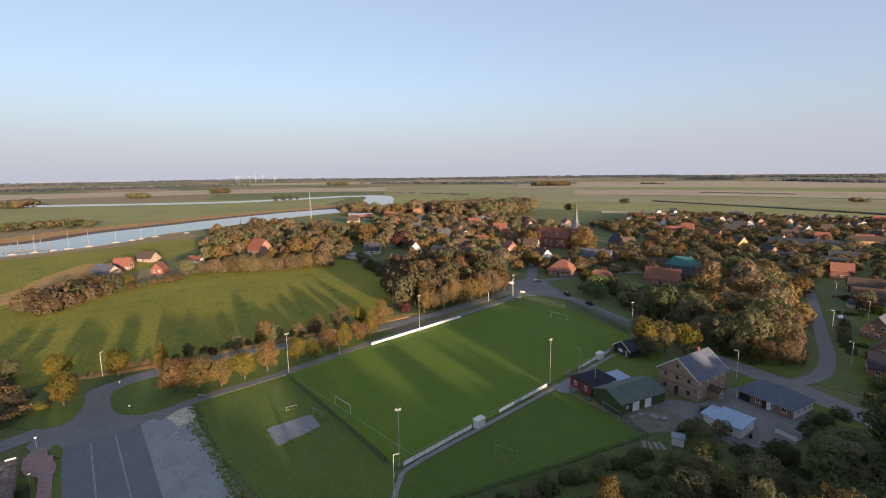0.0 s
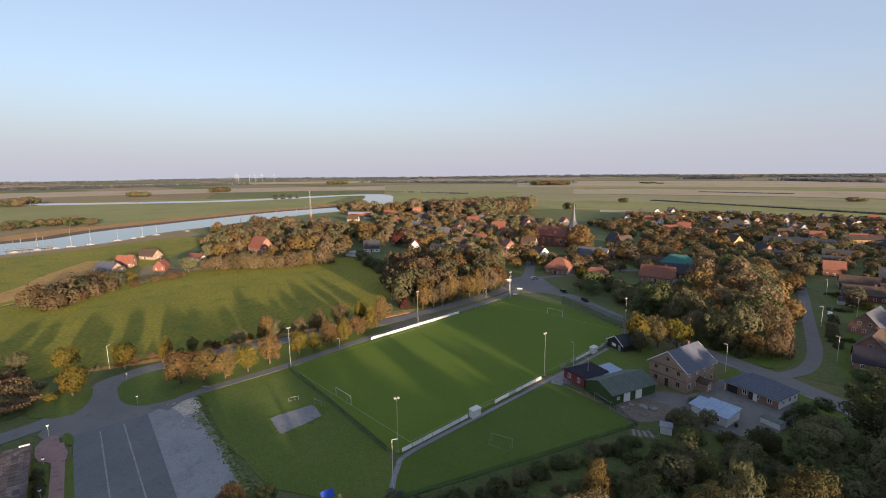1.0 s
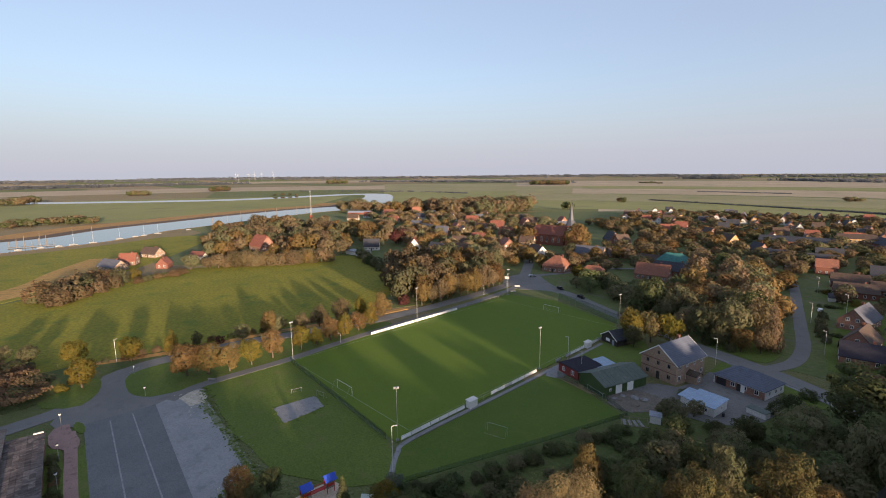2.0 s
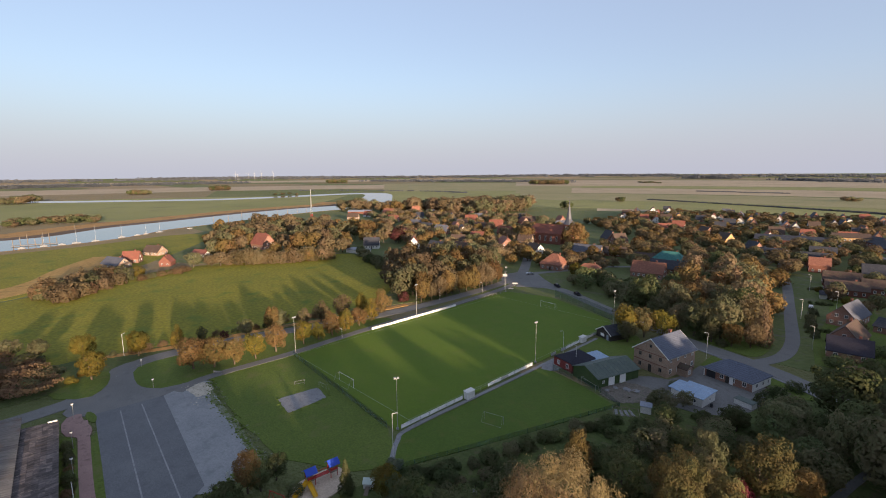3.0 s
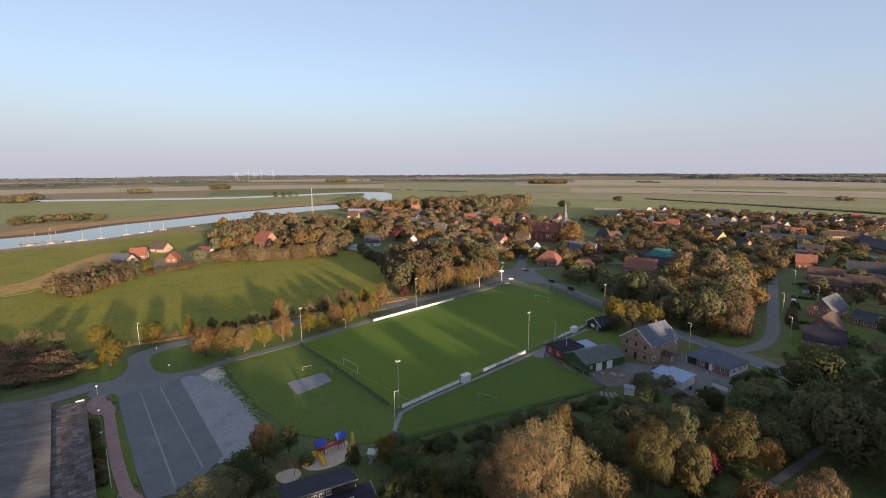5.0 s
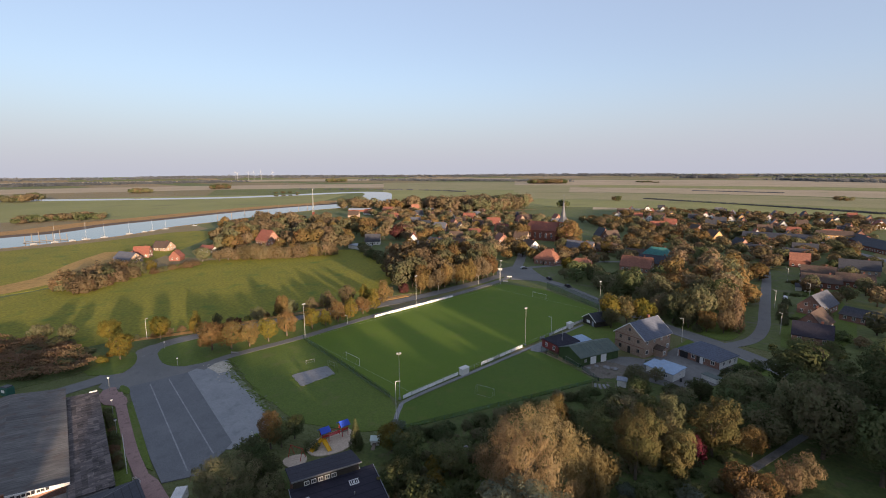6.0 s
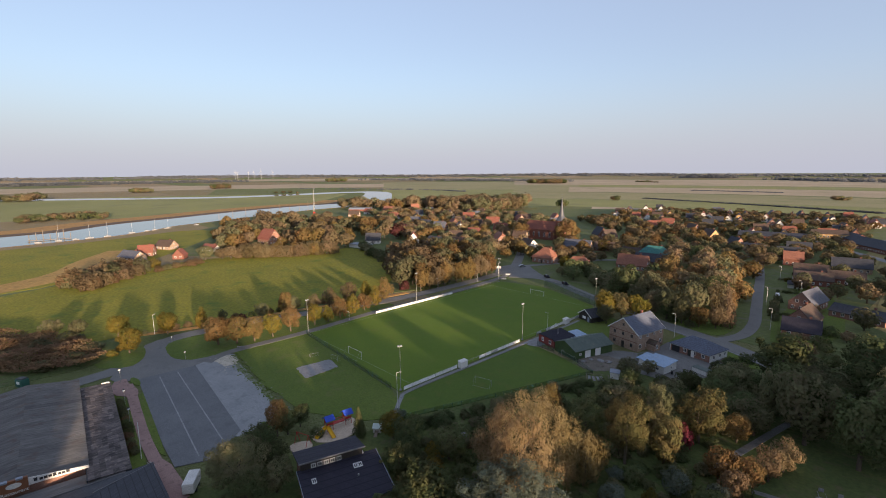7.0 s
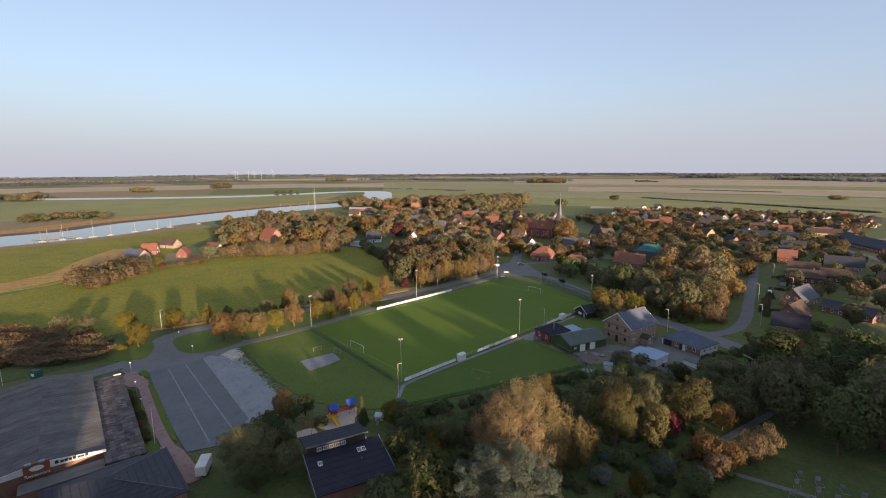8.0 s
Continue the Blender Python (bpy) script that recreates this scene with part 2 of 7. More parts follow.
BRICK_DARK = tiled("dark_red_brick", (0.15, 0.06, 0.045), (0.21, 0.085, 0.06), 0.083, 0.25, 0.9)
BRICK_YELLOW = tiled("ochre_brick", (0.42, 0.25, 0.11), (0.52, 0.33, 0.16), 0.083, 0.25, 0.9)


def glass_pane(name, tint):
    m, nt, p = blank(name, 0.06)
    p.inputs["Base Color"].default_value = (*tint, 1)
    p.inputs["Specular IOR Level"].default_value = 0.6
    relief(nt, p, grain(nt, 1.2), 0.05, 0.02)
    return m


PANE = glass_pane("window_glass_over_dark_room", (0.02, 0.024, 0.03))


def water():
    m, nt, p = blank("river_water", 0.04)
    col = mixed(nt, grain(nt, 0.02), (0.045, 0.06, 0.065), (0.07, 0.075, 0.07))
    wire(nt, col, p.inputs["Base Color"])
    p.inputs["Specular IOR Level"].default_value = 0.6
    relief(nt, p, grain(nt, 0.5, 3.0, (1, 1, 1)), 0.1, 0.05)
    return m


WATER = water()


# ---- building helpers ----
def linked(name, bm, material):
    me = bpy.data.meshes.new(name)
    bmesh.ops.recalc_face_normals(bm, faces=bm.faces)
    bm.to_mesh(me)
    bm.free()
    me.materials.append(material)
    return me


def part(name, bm, material, parent=None, label="", m=None):
    """Links a bmesh, or ready mesh data, as one mesh object under a thing or a part."""
    me = bm if isinstance(bm, bpy.types.Mesh) else linked(name, bm, material)
    ob = new(name, me)
    ob.parent = parent
    if m is not None:
        ob.matrix_basis = m
    return tagged(ob, label)


def thing(name, x, y, rot, label, category, group="", z=0.0):
    ob = new(name)
    ob.empty_display_size = 0.2
    ob.matrix_basis = pose(x, y, z, 0, 0, rot)
    return tagged(ob, label, category, group)


def box(bm, x0, x1, y0, y1, z0, z1, bevel=0.0):
    vs = [bm.verts.new((x, y, z)) for x in (x0, x1) for y in (y0, y1) for z in (z0, z1)]
    fs = [bm.faces.new([vs[i] for i in q]) for q in ((0, 1, 3, 2), (4, 6, 7, 5), (0, 4, 5, 1), (2, 3, 7, 6), (0, 2, 6, 4), (1, 5, 7, 3))]
    if bevel:
        bmesh.ops.bevel(bm, geom=list({e for f in fs for e in f.edges}), offset=bevel, segments=1, affect="EDGES")
    return bm


def boxes(*rows, bevel=0.0):
    bm = bmesh.new()
    for r in rows:
        box(bm, *r, bevel=bevel)
    return bm


def tube(bm, a, b, r0, r1=None, sides=8):
    """A tapered round bar from a to b."""
    a, b = Vector(a), Vector(b)
    q = (b - a).to_track_quat("Z", "Y")
    rings = []
    for p, r in ((a, r0), (b, r0 if r1 is None else r1)):
        rings.append([bm.verts.new(p + q @ Vector((r * math.cos(t), r * math.sin(t), 0))) for t in (math.tau * k / sides for k in range(sides))])
    for k in range(sides):
        bm.faces.new((rings[0][k], rings[0][k - 1], rings[1][k - 1], rings[1][k]))
    bm.faces.new(rings[0])
    bm.faces.new(rings[1][::-1])
    return bm


def tubes(*rows, sides=8):
    bm = bmesh.new()
    for a, b, *r in rows:
        tube(bm, a, b, *r, sides=sides)
    return bm


def rounded(pts, times=2):
    """Cuts the corners of a closed outline."""
    for _ in range(times):
        nxt = pts[1:] + pts[:1]
        pts = [q for a, b in zip(pts, nxt) for q in ((0.75 * a[0] + 0.25 * b[0], 0.75 * a[1] + 0.25 * b[1]), (0.25 * a[0] + 0.75 * b[0], 0.25 * a[1] + 0.75 * b[1]))]
    return pts


def ragged(pts, step, size, seed):
    """Breaks a closed outline into short pieces that wander sideways."""
    rnd, out = random.Random(seed), []
    for a, b in zip(pts, pts[1:] + pts[:1]):
        n = max(1, int(math.dist(a, b) / step))
        out += [(a[0] + (b[0] - a[0]) * k / n + rnd.uniform(-size, size), a[1] + (b[1] - a[1]) * k / n + rnd.uniform(-size, size)) for k in range(n)]
    return out


def sheet(name, pts, top, material, label, category, smooth=0, rag=None, after=0):
    """A flat piece of ground with its own edge, a slab down into the earth."""
    if smooth:
        pts = rounded(list(pts), smooth)
    if rag:
        pts = ragged(list(pts), *rag)
    if after:
        pts = rounded(list(pts), after)
    bm = bmesh.new()
    up = [bm.verts.new((x, y, top)) for x, y in pts]
    dn = [bm.verts.new((x, y, -0.4)) for x, y in pts]
    f = bm.faces.new(up)
    for k in range(len(pts)):
        bm.faces.new((up[k - 1], up[k], dn[k], dn[k - 1]))
    bmesh.ops.triangulate(bm, faces=[f])
    ob = new(name, linked(name, bm, material))
    return tagged(ob, label, category, kind="structure")


def smooth_line(pts, n=8):
    out = []
    for k in range(len(pts) - 1):
        p = [Vector(pts[max(0, min(len(pts) - 1, k + d))]) for d in (-1, 0, 1, 2)]
        for s in range(n):
            t = s / n
            out.append(0.5 * (2 * p[1] + (p[2] - p[0]) * t + (2 * p[0] - 5 * p[1] + 4 * p[2] - p[3]) * t * t + (3 * p[1] - p[0] - 3 * p[2] + p[3]) * t ** 3))
    return out + [Vector(pts[-1])]


def band(line, left, right):
    """An outline to both sides of a smooth line."""
    pts = smooth_line([Vector(p) for p in line])
    nor = []
    for k in range(len(pts)):
        d = (pts[min(k + 1, len(pts) - 1)] - pts[max(k - 1, 0)]).normalized()
        nor.append(Vector((-d.y, d.x)))
    a = [tuple(p + n * left) for p, n in zip(pts, nor)]
    b = [tuple(p - n * right) for p, n in zip(pts, nor)]
    return a + b[::-1]


# ---- ground, water, roads ----
def rise(r):
    """The land climbs gently to a low ridge on the horizon."""
    return 27 * max(0.0, (r - 4340) / 540)


def far_ground():
    bm = bmesh.new()
    rings = [0, 60, 150, 350, 800, 1800, 3200, 4340, 4480, 4620, 4760, 4880]
    prev = None
    for r in rings:
        if r == 0:
            ring = [bm.verts.new((0, 0, 0))]
        else:
            ring = [bm.verts.new((60 + r * math.cos(a), r * math.sin(a), rise(r))) for a in (math.tau * k / 96 for k in range(96))]
        if prev and len(prev) == 1:
            for k in range(96):
                bm.faces.new((prev[0], ring[k - 1], ring[k]))
        elif prev:
            for k in range(96):
                bm.faces.new((prev[k - 1], ring[k - 1], ring[k], prev[k]))
        prev = ring
    return tagged(new("ground", linked("ground", bm, FARMLAND)), "flat farmland in green and straw-coloured parcels", "ground", kind="structure")


far_ground()
RIVER = [(-440, -420), (-448, -200), (-462, -60), (-478, 0), (-522, 50), (-548, 110), (-590, 200), (-622, 290), (-632, 360), (-640, 420), (-715, 505), (-850, 612), (-975, 705), (-1060, 735), (-1092, 650), (-1078, 500), (-1085, 340), (-1180, 180), (-1300, 20), (-1450, -160)]
STUBBLE = surface("pale_stubble", (0.34, 0.265, 0.16), (0.49, 0.375, 0.25), 0.004, 0.5, 0.95, 1.0, stain=(0.24, 0.225, 0.11), depth=0.6, stretch=(0.3, 1, 1))
PASTURE = surface("far_grass", (0.19, 0.20, 0.06), (0.29, 0.28, 0.10), 0.005, 0.5, 0.95, 1.0, stain=(0.18, 0.17, 0.07), depth=0.6)


def at(px, dist):
    """A place on the plain, by its bearing across the first view and its distance."""
    yaw = radians(46.38) - math.atan(px)
    return (70 - dist * math.sin(yaw), -54 + dist * math.cos(yaw))


def parcel(name, b0, b1, d0, d1, material, label, skew=1.0, top=0.03):
    a = [at(b0 + (b1 - b0) * k / 6, d0 * (1 + (skew - 1) * k / 6)) for k in range(7)]
    b = [at(b0 + (b1 - b0) * k / 6, d1 * (1 + (skew - 1) * k / 6)) for k in range(7)]
    sheet(name, a + b[::-1], top, material, label, "field")


DRY_GRASS = surface("dry_mown_grass", (0.23, 0.215, 0.09), (0.33, 0.285, 0.14), 0.004, 0.5, 0.95, 1.0, stain=(0.19, 0.20, 0.075), depth=0.6, stretch=(0.3, 1, 1))
parcel("pasture_field", 0.17, 1.3, 790, 1010, PASTURE, "green pasture beyond the village", 0.92)
parcel("hay_field", 0.17, 1.3, 1014, 1330, DRY_GRASS, "dry mown field beyond the pasture", 0.92)
parcel("stubble_field", 0.34, 1.3, 655, 780, STUBBLE, "pale stubble strip behind the houses", 0.95)
parcel("stubble_field", 0.28, 1.3, 1340, 1750, STUBBLE, "pale stubble field", 0.95)
parcel("pasture_field", 0.30, 1.3, 1760, 2050, PASTURE, "long green field", 0.95)
parcel("stubble_field", 0.16, 1.3, 2060, 3300, STUBBLE, "wide pale stubble field near the horizon", 0.97)
parcel("hay_field", 0.16, 0.30, 1335, 2058, DRY_GRASS, "dry mown field behind the village", 1.0, 0.026)
parcel("hay_field", -0.122, 0.163, 1500, 2600, DRY_GRASS, "dry mown field beyond the village wood", 1.0, 0.022)
parcel("pasture_field", -0.122, 0.174, 900, 1505, PASTURE, "green pasture beyond the village wood", 1.0, 0.018)
parcel("stubble_field", -1.3, -0.12, 1900, 2500, STUBBLE, "straw-coloured marsh field", 0.95)
parcel("stubble_field", -1.4, 0.15, 3400, 4300, STUBBLE, "straw-coloured field on the horizon", 1.0)
sheet("far_pasture", band([(-1300, -300), (-1250, 40), (-1120, 340), (-930, 560)], 90, 560), 0.02, PASTURE, "wide green pasture inside the river bend", "pasture")
sheet("river_bank", band(RIVER[:11], 108, 42.5), 0.04, REED, "river bank with dry reed and brown mud", "river bank")
sheet("river_mud", band(RIVER[:11], 66, 41.5), 0.06, MUD, "bare brown mud along the river", "mud")
sheet("river", band(RIVER[:11], 42, 40), 0.08, WATER, "calm tidal river reflecting the pale sky", "river")
sheet("river_bend", band(RIVER[10:], 36, 36), 0.075, WATER, "far bend of the calm river", "river")
STRAW = surface("straw_coloured_grass", (0.36, 0.21, 0.06), (0.48, 0.29, 0.09), 0.05, 0.5, 0.95, 0.8, stain=(0.22, 0.16, 0.04), depth=0.3, vary=0.3)
sheet("near_bank_pasture", [(-392, -260), (-400, -40), (-412, 10), (-440, 70), (-400, 95), (-290, 20), (-240, -30), (-215, -70), (-200, -260)], 0.10, MEADOW, "grazed pasture between dike and river", "pasture", 1)
sheet("dike_track", band([(-196, -150), (-232, -72), (-254, -44), (-292, -26), (-330, -2)], 13, 9), 0.12, STRAW, "strip of straw-coloured dry grass", "grass strip")
sheet("meadow", [(-98, -140), (-106, -50), (-98, -22), (-92, 8), (-90, 40), (-95, 72), (-137, 102), (-205, 128), (-222, 118), (-226, 70), (-250, 30), (-236, -24), (-218, -56), (-190, -140)], 0.10, MEADOW, "broad green meadow with long tree shadows", "meadow", 1)
sheet("village_ground", [(-92, 40), (-97, 72), (-137, 102), (-215, 126), (-228, 72), (-252, 30), (-330, 0), (-440, 80), (-560, 290), (-520, 420), (-330, 520), (-230, 640), (0, 700), (80, 700), (110, 300), (95, 110), (60, 105), (0, 110), (-60, 128)], 0.08, VILLAGE, "gardens and yards between the village houses", "gardens", 1)
sheet("park_ground", [(2, -60), (14, -2), (32, 47), (27, 60), (56, 78), (66, 96), (110, 110), (230, 120), (230, -160), (40, -160), (12, -75)], 0.08, SCRUB, "dark undergrowth and rough grass beneath trees", "undergrowth", 1)
sheet("roadside_scrub", [(-98, -200), (-106, -50), (-98, -22), (-92, 8), (-90, 60), (-84, 60), (-86, 0), (-91, -25), (-84, -48), (-77, -62), (-84, -200)], 0.11, SCRUB, "rough ditch edge beside the road", "verge", 1)
sheet("dry_verge", band([(-104, -46), (-97.5, -28), (-94, -12), (-91.5, 8), (-87, 28), (-82.5, 48), (-79.5, 68)], 0.9, 2.2), 0.13, REED, "dry orange grass on the ditch edge", "verge")
sheet("sports_lawn", [(-61, -22), (-60.5, 5), (-2, -1), (12, -8), (6, -16), (-8, -24), (-30, -25), (-52, -22)], 0.12, LAWN, "worn lawn beside the car park", "lawn", rag=(2.4, 0.4, 4), after=1)
sheet("football_pitch", [(-61.5, 5), (-61.5, 118), (-40, 124), (-4, 111), (0.6, 104), (0.6, -0.5)], 0.13, TURF, "mown green football pitch", "pitch")
sheet("training_pitch", [(2.6, -2), (3.4, 52), (8, 53), (17, 51), (30.5, 46), (21.5, 18), (11.5, -9.5)], 0.13, SHADED_TURF, "mown green training pitch", "pitch")
sheet("clubhouse_lawn", [(2.2, 61), (3, 104), (16, 98), (22, 76), (14, 66), (8, 60)], 0.12, LAWN, "lawn beside the clubhouse", "lawn", 1)
sheet("touchline_path", band([(9, -8.5), (4, -3), (1.8, 3), (2.2, 30), (2.6, 58), (2.8, 88)], 0.55, 0.55), 0.15, CONCRETE, "grey path behind the touchline rail", "path")
sheet("clubhouse_apron", [(3, 51.5), (3, 62), (8, 60), (8, 53)], 0.155, CONCRETE, "paved apron before the clubhouse", "paving", 1)
sheet("village_road", band([(-60, -120), (-68, -62), (-71, -51), (-76, -45), (-88, -33), (-89, -20), (-87, 0), (-81, 22), (-76, 42), (-73, 66), (-72.5, 90), (-73, 115), (-76, 140), (-82, 158), (-112, 205), (-150, 262)], 3.0, 3.0), 0.14, ASPHALT, "grey asphalt village road", "road")
sheet("lot_entrance", [(-90, -40), (-82, -44), (-70, -52), (-62, -56), (-57, -49), (-57, -33), (-60, -27), (-64, -28), (-68, -34), (-74, -34), (-81, -32), (-83, -27), (-91, -28)], 0.145, ASPHALT, "asphalt entrance between road and car park", "road", 1)
sheet("foot_path", band([(-57, -31), (-61, -22), (-61, 4), (-63.5, 38), (-63.8, 84), (-66.5, 122), (-70, 136)], 1.7, 1.7), 0.19, ASPHALT, "narrow asphalt path along the pitch", "path")
sheet("grass_island", [(-83, -36.5), (-86, -31), (-85.5, -24), (-84, -10), (-78, 20), (-71, 50), (-64.5, 50), (-63, 20), (-62, 0), (-62, -20), (-61.5, -32.5), (-66, -37), (-72, -38)], 0.17, LAWN, "grass island with trees between road and path", "grass", 1)
sheet("corner_verge", [(-69, -49.5), (-74, -44.5), (-82, -42), (-89, -42), (-84, -52), (-78, -58)], 0.18, LAWN, "grass corner beside the road", "grass", 1)
sheet("car_park", [(-58, -49.2), (-57, -34.3), (-10, -38.6), (-3, -47), (-5.5, -53.4), (-16, -53)], 0.178, LOT, "dark asphalt car park with worn white lines", "car park")
sheet("gravel_lot", [(-57, -34.2), (-60, -24), (-57, -22), (-47, -24.6), (-31, -25.4), (-20, -26.4), (-12, -27), (-10, -29), (-7, -38), (-9, -41), (-57, -36)], 0.165, GRAVEL, "grey gravel overflow parking", "gravel", rag=(2.2, 0.55, 9), after=2)
sheet("pale_patch", [(-58, -30), (-55, -29), (-50, -28), (-49, -24.5), (-55, -22.5), (-58, -24)], 0.18, PALE, "spilled pale limestone grit", "gravel", rag=(1.3, 0.5, 5), after=1)
for k, (a, b) in enumerate((((-55.6, -44.3), (-6, -48.7)), ((-55.8, -39.6), (-8.6, -43.0)))):
    sheet("parking_line", band([a, b], 0.14, 0.14), 0.186, WHITE_LINE, "worn white parking line", "road marking")
sheet("bolt_slab", [(-33.4, -13.3), (-32.2, -2.3), (-25.3, -3.6), (-24.6, -14.6)], 0.2, CONCRETE, "bare grey concrete slab in the lawn", "slab", rag=(1.1, 0.14, 6), after=1)
sheet("hall_path", band([(-56, -52), (-46, -52.8), (-35.5, -53.9), (-22.5, -55.1), (-13.8, -55.5), (-8.6, -55.6), (0, -55.4), (6, -55)], 1.15, 1.15), 0.2, CLINKER, "red clinker footpath beside the hall", "path")
sheet("hall_forecourt", [(-60, -55.6), (-61.5, -51.4), (-57, -51.8), (-53, -50.9), (-49.5, -50.7), (-46.3, -51.8), (-45.6, -54.0), (-48, -53.6), (-51, -56.3)], 0.19, CLINKER, "red clinker forecourt", "paving", 1)
sheet("forecourt_verge", [(-61.4, -50.2), (-58, -51.3), (-54, -50.6), (-53, -49.5), (-57.5, -48.9)], 0.188, LAWN, "small grass corner beside the forecourt", "grass", 1)
sheet("front_paving", [(-11, -53.7), (-11, -57.2), (-4, -57.4), (6, -57.6), (5, -53.4)], 0.193, CLINKER, "red clinker paving before the front wing", "paving", 1)
sheet("lot_verge", [(-48, -50.1), (-45.5, -51.6), (-35, -53.0), (-22, -54.1), (-13, -54.3), (-10.9, -53.6), (-16, -53.05), (-30, -51.7)], 0.186, LAWN, "grass verge beside the car park", "grass")
sheet("hall_garden", [(-52, -57), (-48, -54.2), (-36.3, -54.9), (-23.5, -56.2), (-15, -56.8), (-10.6, -57.2), (-6, -60.8), (-30, -60)], 0.18, LAWN, "narrow garden strip beside the hall", "grass")
sheet("main_street", band([(-66, 132), (-52, 140), (-38, 137), (-18, 127), (0, 119), (15, 112.5), (27, 107.3), (38, 104), (50, 100), (60, 95), (78, 85), (140, 60), (230, 20)], 3.2, 3.2), 0.15, ASPHALT, "grey asphalt street bordered by grass", "road")
sheet("junction", [(-83, 137), (-88, 156), (-78, 166), (-62, 152), (-46, 142), (-56, 134), (-68, 131)], 0.155, ASPHALT, "asphalt road junction", "road", 1)
sheet("side_street", band([(48, 102), (52.5, 114), (52, 132), (47, 158), (41, 188), (33, 228), (20, 285), (8, 330), (-20, 400)], 2.1, 2.1), 0.16, ASPHALT, "narrow residential side street", "road")
sheet("church_lane", band([(-78, 160), (-60, 205), (-70, 232), (-95, 262), (-130, 300)], 2.2, 2.2), 0.16, ASPHALT, "village lane past the church", "road")
sheet("east_lane", band([(-60, 205), (-40, 224), (-18, 232), (14, 300), (40, 400), (80, 470)], 2.0, 2.0), 0.165, ASPHALT, "narrow village lane", "road")
sheet("street_kerb", band([(26, 103.4), (38, 99.8), (49, 95.9), (59, 91), (72, 84)], 0.5, 0.4), 0.24, CONCRETE, "pale concrete kerb", "kerb")
sheet("courtyard", [(24, 60), (27, 69), (36, 72), (37, 100), (43, 97.5), (56, 90), (57, 70), (49, 57), (38, 56), (33, 62)], 0.14, YARD, "grey paved yard between the buildings", "paving", 1)
EARTH = surface("bare_grey_brown_earth", (0.13, 0.11, 0.088), (0.21, 0.18, 0.145), 0.3, 2.5, 0.95, 0.6, stain=(0.10, 0.105, 0.06), vary=0.4)
sheet("earth_patch", [(23, 50), (23.2, 58), (27, 62), (34, 62), (36, 57), (33.5, 51), (29, 47.5)], 0.15, EARTH, "bare grey-brown earth behind the green hall", "earth", 1, rag=(0.5, 0.3, 12))
sheet("street_verge", [(36.5, 88), (36.8, 99), (45, 96), (41, 91)], 0.2, LAWN, "grass beside the street", "grass")
sheet("corner_grass", [(28, 112), (38, 108.5), (46, 106), (48.5, 112), (48, 128), (30, 124)], 0.22, LAWN, "grass corner below the trees", "grass", 1)
FURROWS = surface("harvested_field", (0.20, 0.165, 0.06), (0.30, 0.24, 0.09), 0.03, 0.45, 0.95, 0.8, stain=(0.15, 0.15, 0.045), depth=0.35, stretch=(1.6, 0.08, 1), vary=0.4)
sheet("estate_field", [(64, 318), (80, 285), (84, 232), (80, 178), (86, 150), (118, 140), (124, 420), (70, 420)], 0.15, FURROWS, "mown field with pale wheel tracks beside the estate", "field", 1)
sheet("farm_road", band([(34, 412), (52, 376), (70, 348), (84, 326), (118, 284)], 3.2, 3.2), 0.2, CONCRETE, "pale concrete farm road", "road")
sheet("garden_plots", [(57, 115), (56, 200), (42, 225), (60, 230), (80, 150), (72, 112)], 0.14, LAWN, "front gardens along the side street", "grass", 1)
sheet("play_sand", [(2, -28), (1.5, -20), (3, -16.5), (8.6, -18.5), (10, -24), (7, -29)], 0.18, SAND, "sand play area", "sand", 2)
sheet("sand_corner", [(3, -34), (4.5, -29), (8, -30), (8, -34)], 0.18, SAND, "worn sandy corner", "sand", 2)
sheet("bungalow_garden", [(52.5, 90.5), (56, 79), (61, 82), (66, 86), (58, 91), (50, 95), (46, 96)], 0.17, LAWN, "garden beds beside the bungalow", "garden", 1)
sheet("cemetery_lawn", [(76, 12), (80, 33), (104, 36), (112, 4), (92, 2)], 0.14, SCRUB, "mown lawn between the graves", "grass", 1)
sheet("cemetery_path", band([(70, 22), (71.5, 30), (73.5, 39), (75.8, 49.5), (78, 58)], 0.8, 0.8), 0.16, YARD, "trodden earth path through the trees", "path")
sheet("grave_path", band([(77, 20.6), (86, 22.6), (100, 25)], 0.6, 0.6), 0.16, YARD, "pale cemetery path", "path")


def pitch_line(a, b):
    sheet("pitch_marking", band([a, b], 0.06, 0.06), 0.145, CHALK, "faded chalk pitch line", "pitch marking")


pitch_line((-59, 4.6), (-1.2, 4.6))
pitch_line((-59, 107.9), (-1.2, 107.9))
pitch_line((-59, 4.6), (-59, 107.9))
pitch_line((-1.2, 4.6), (-1.2, 107.9))


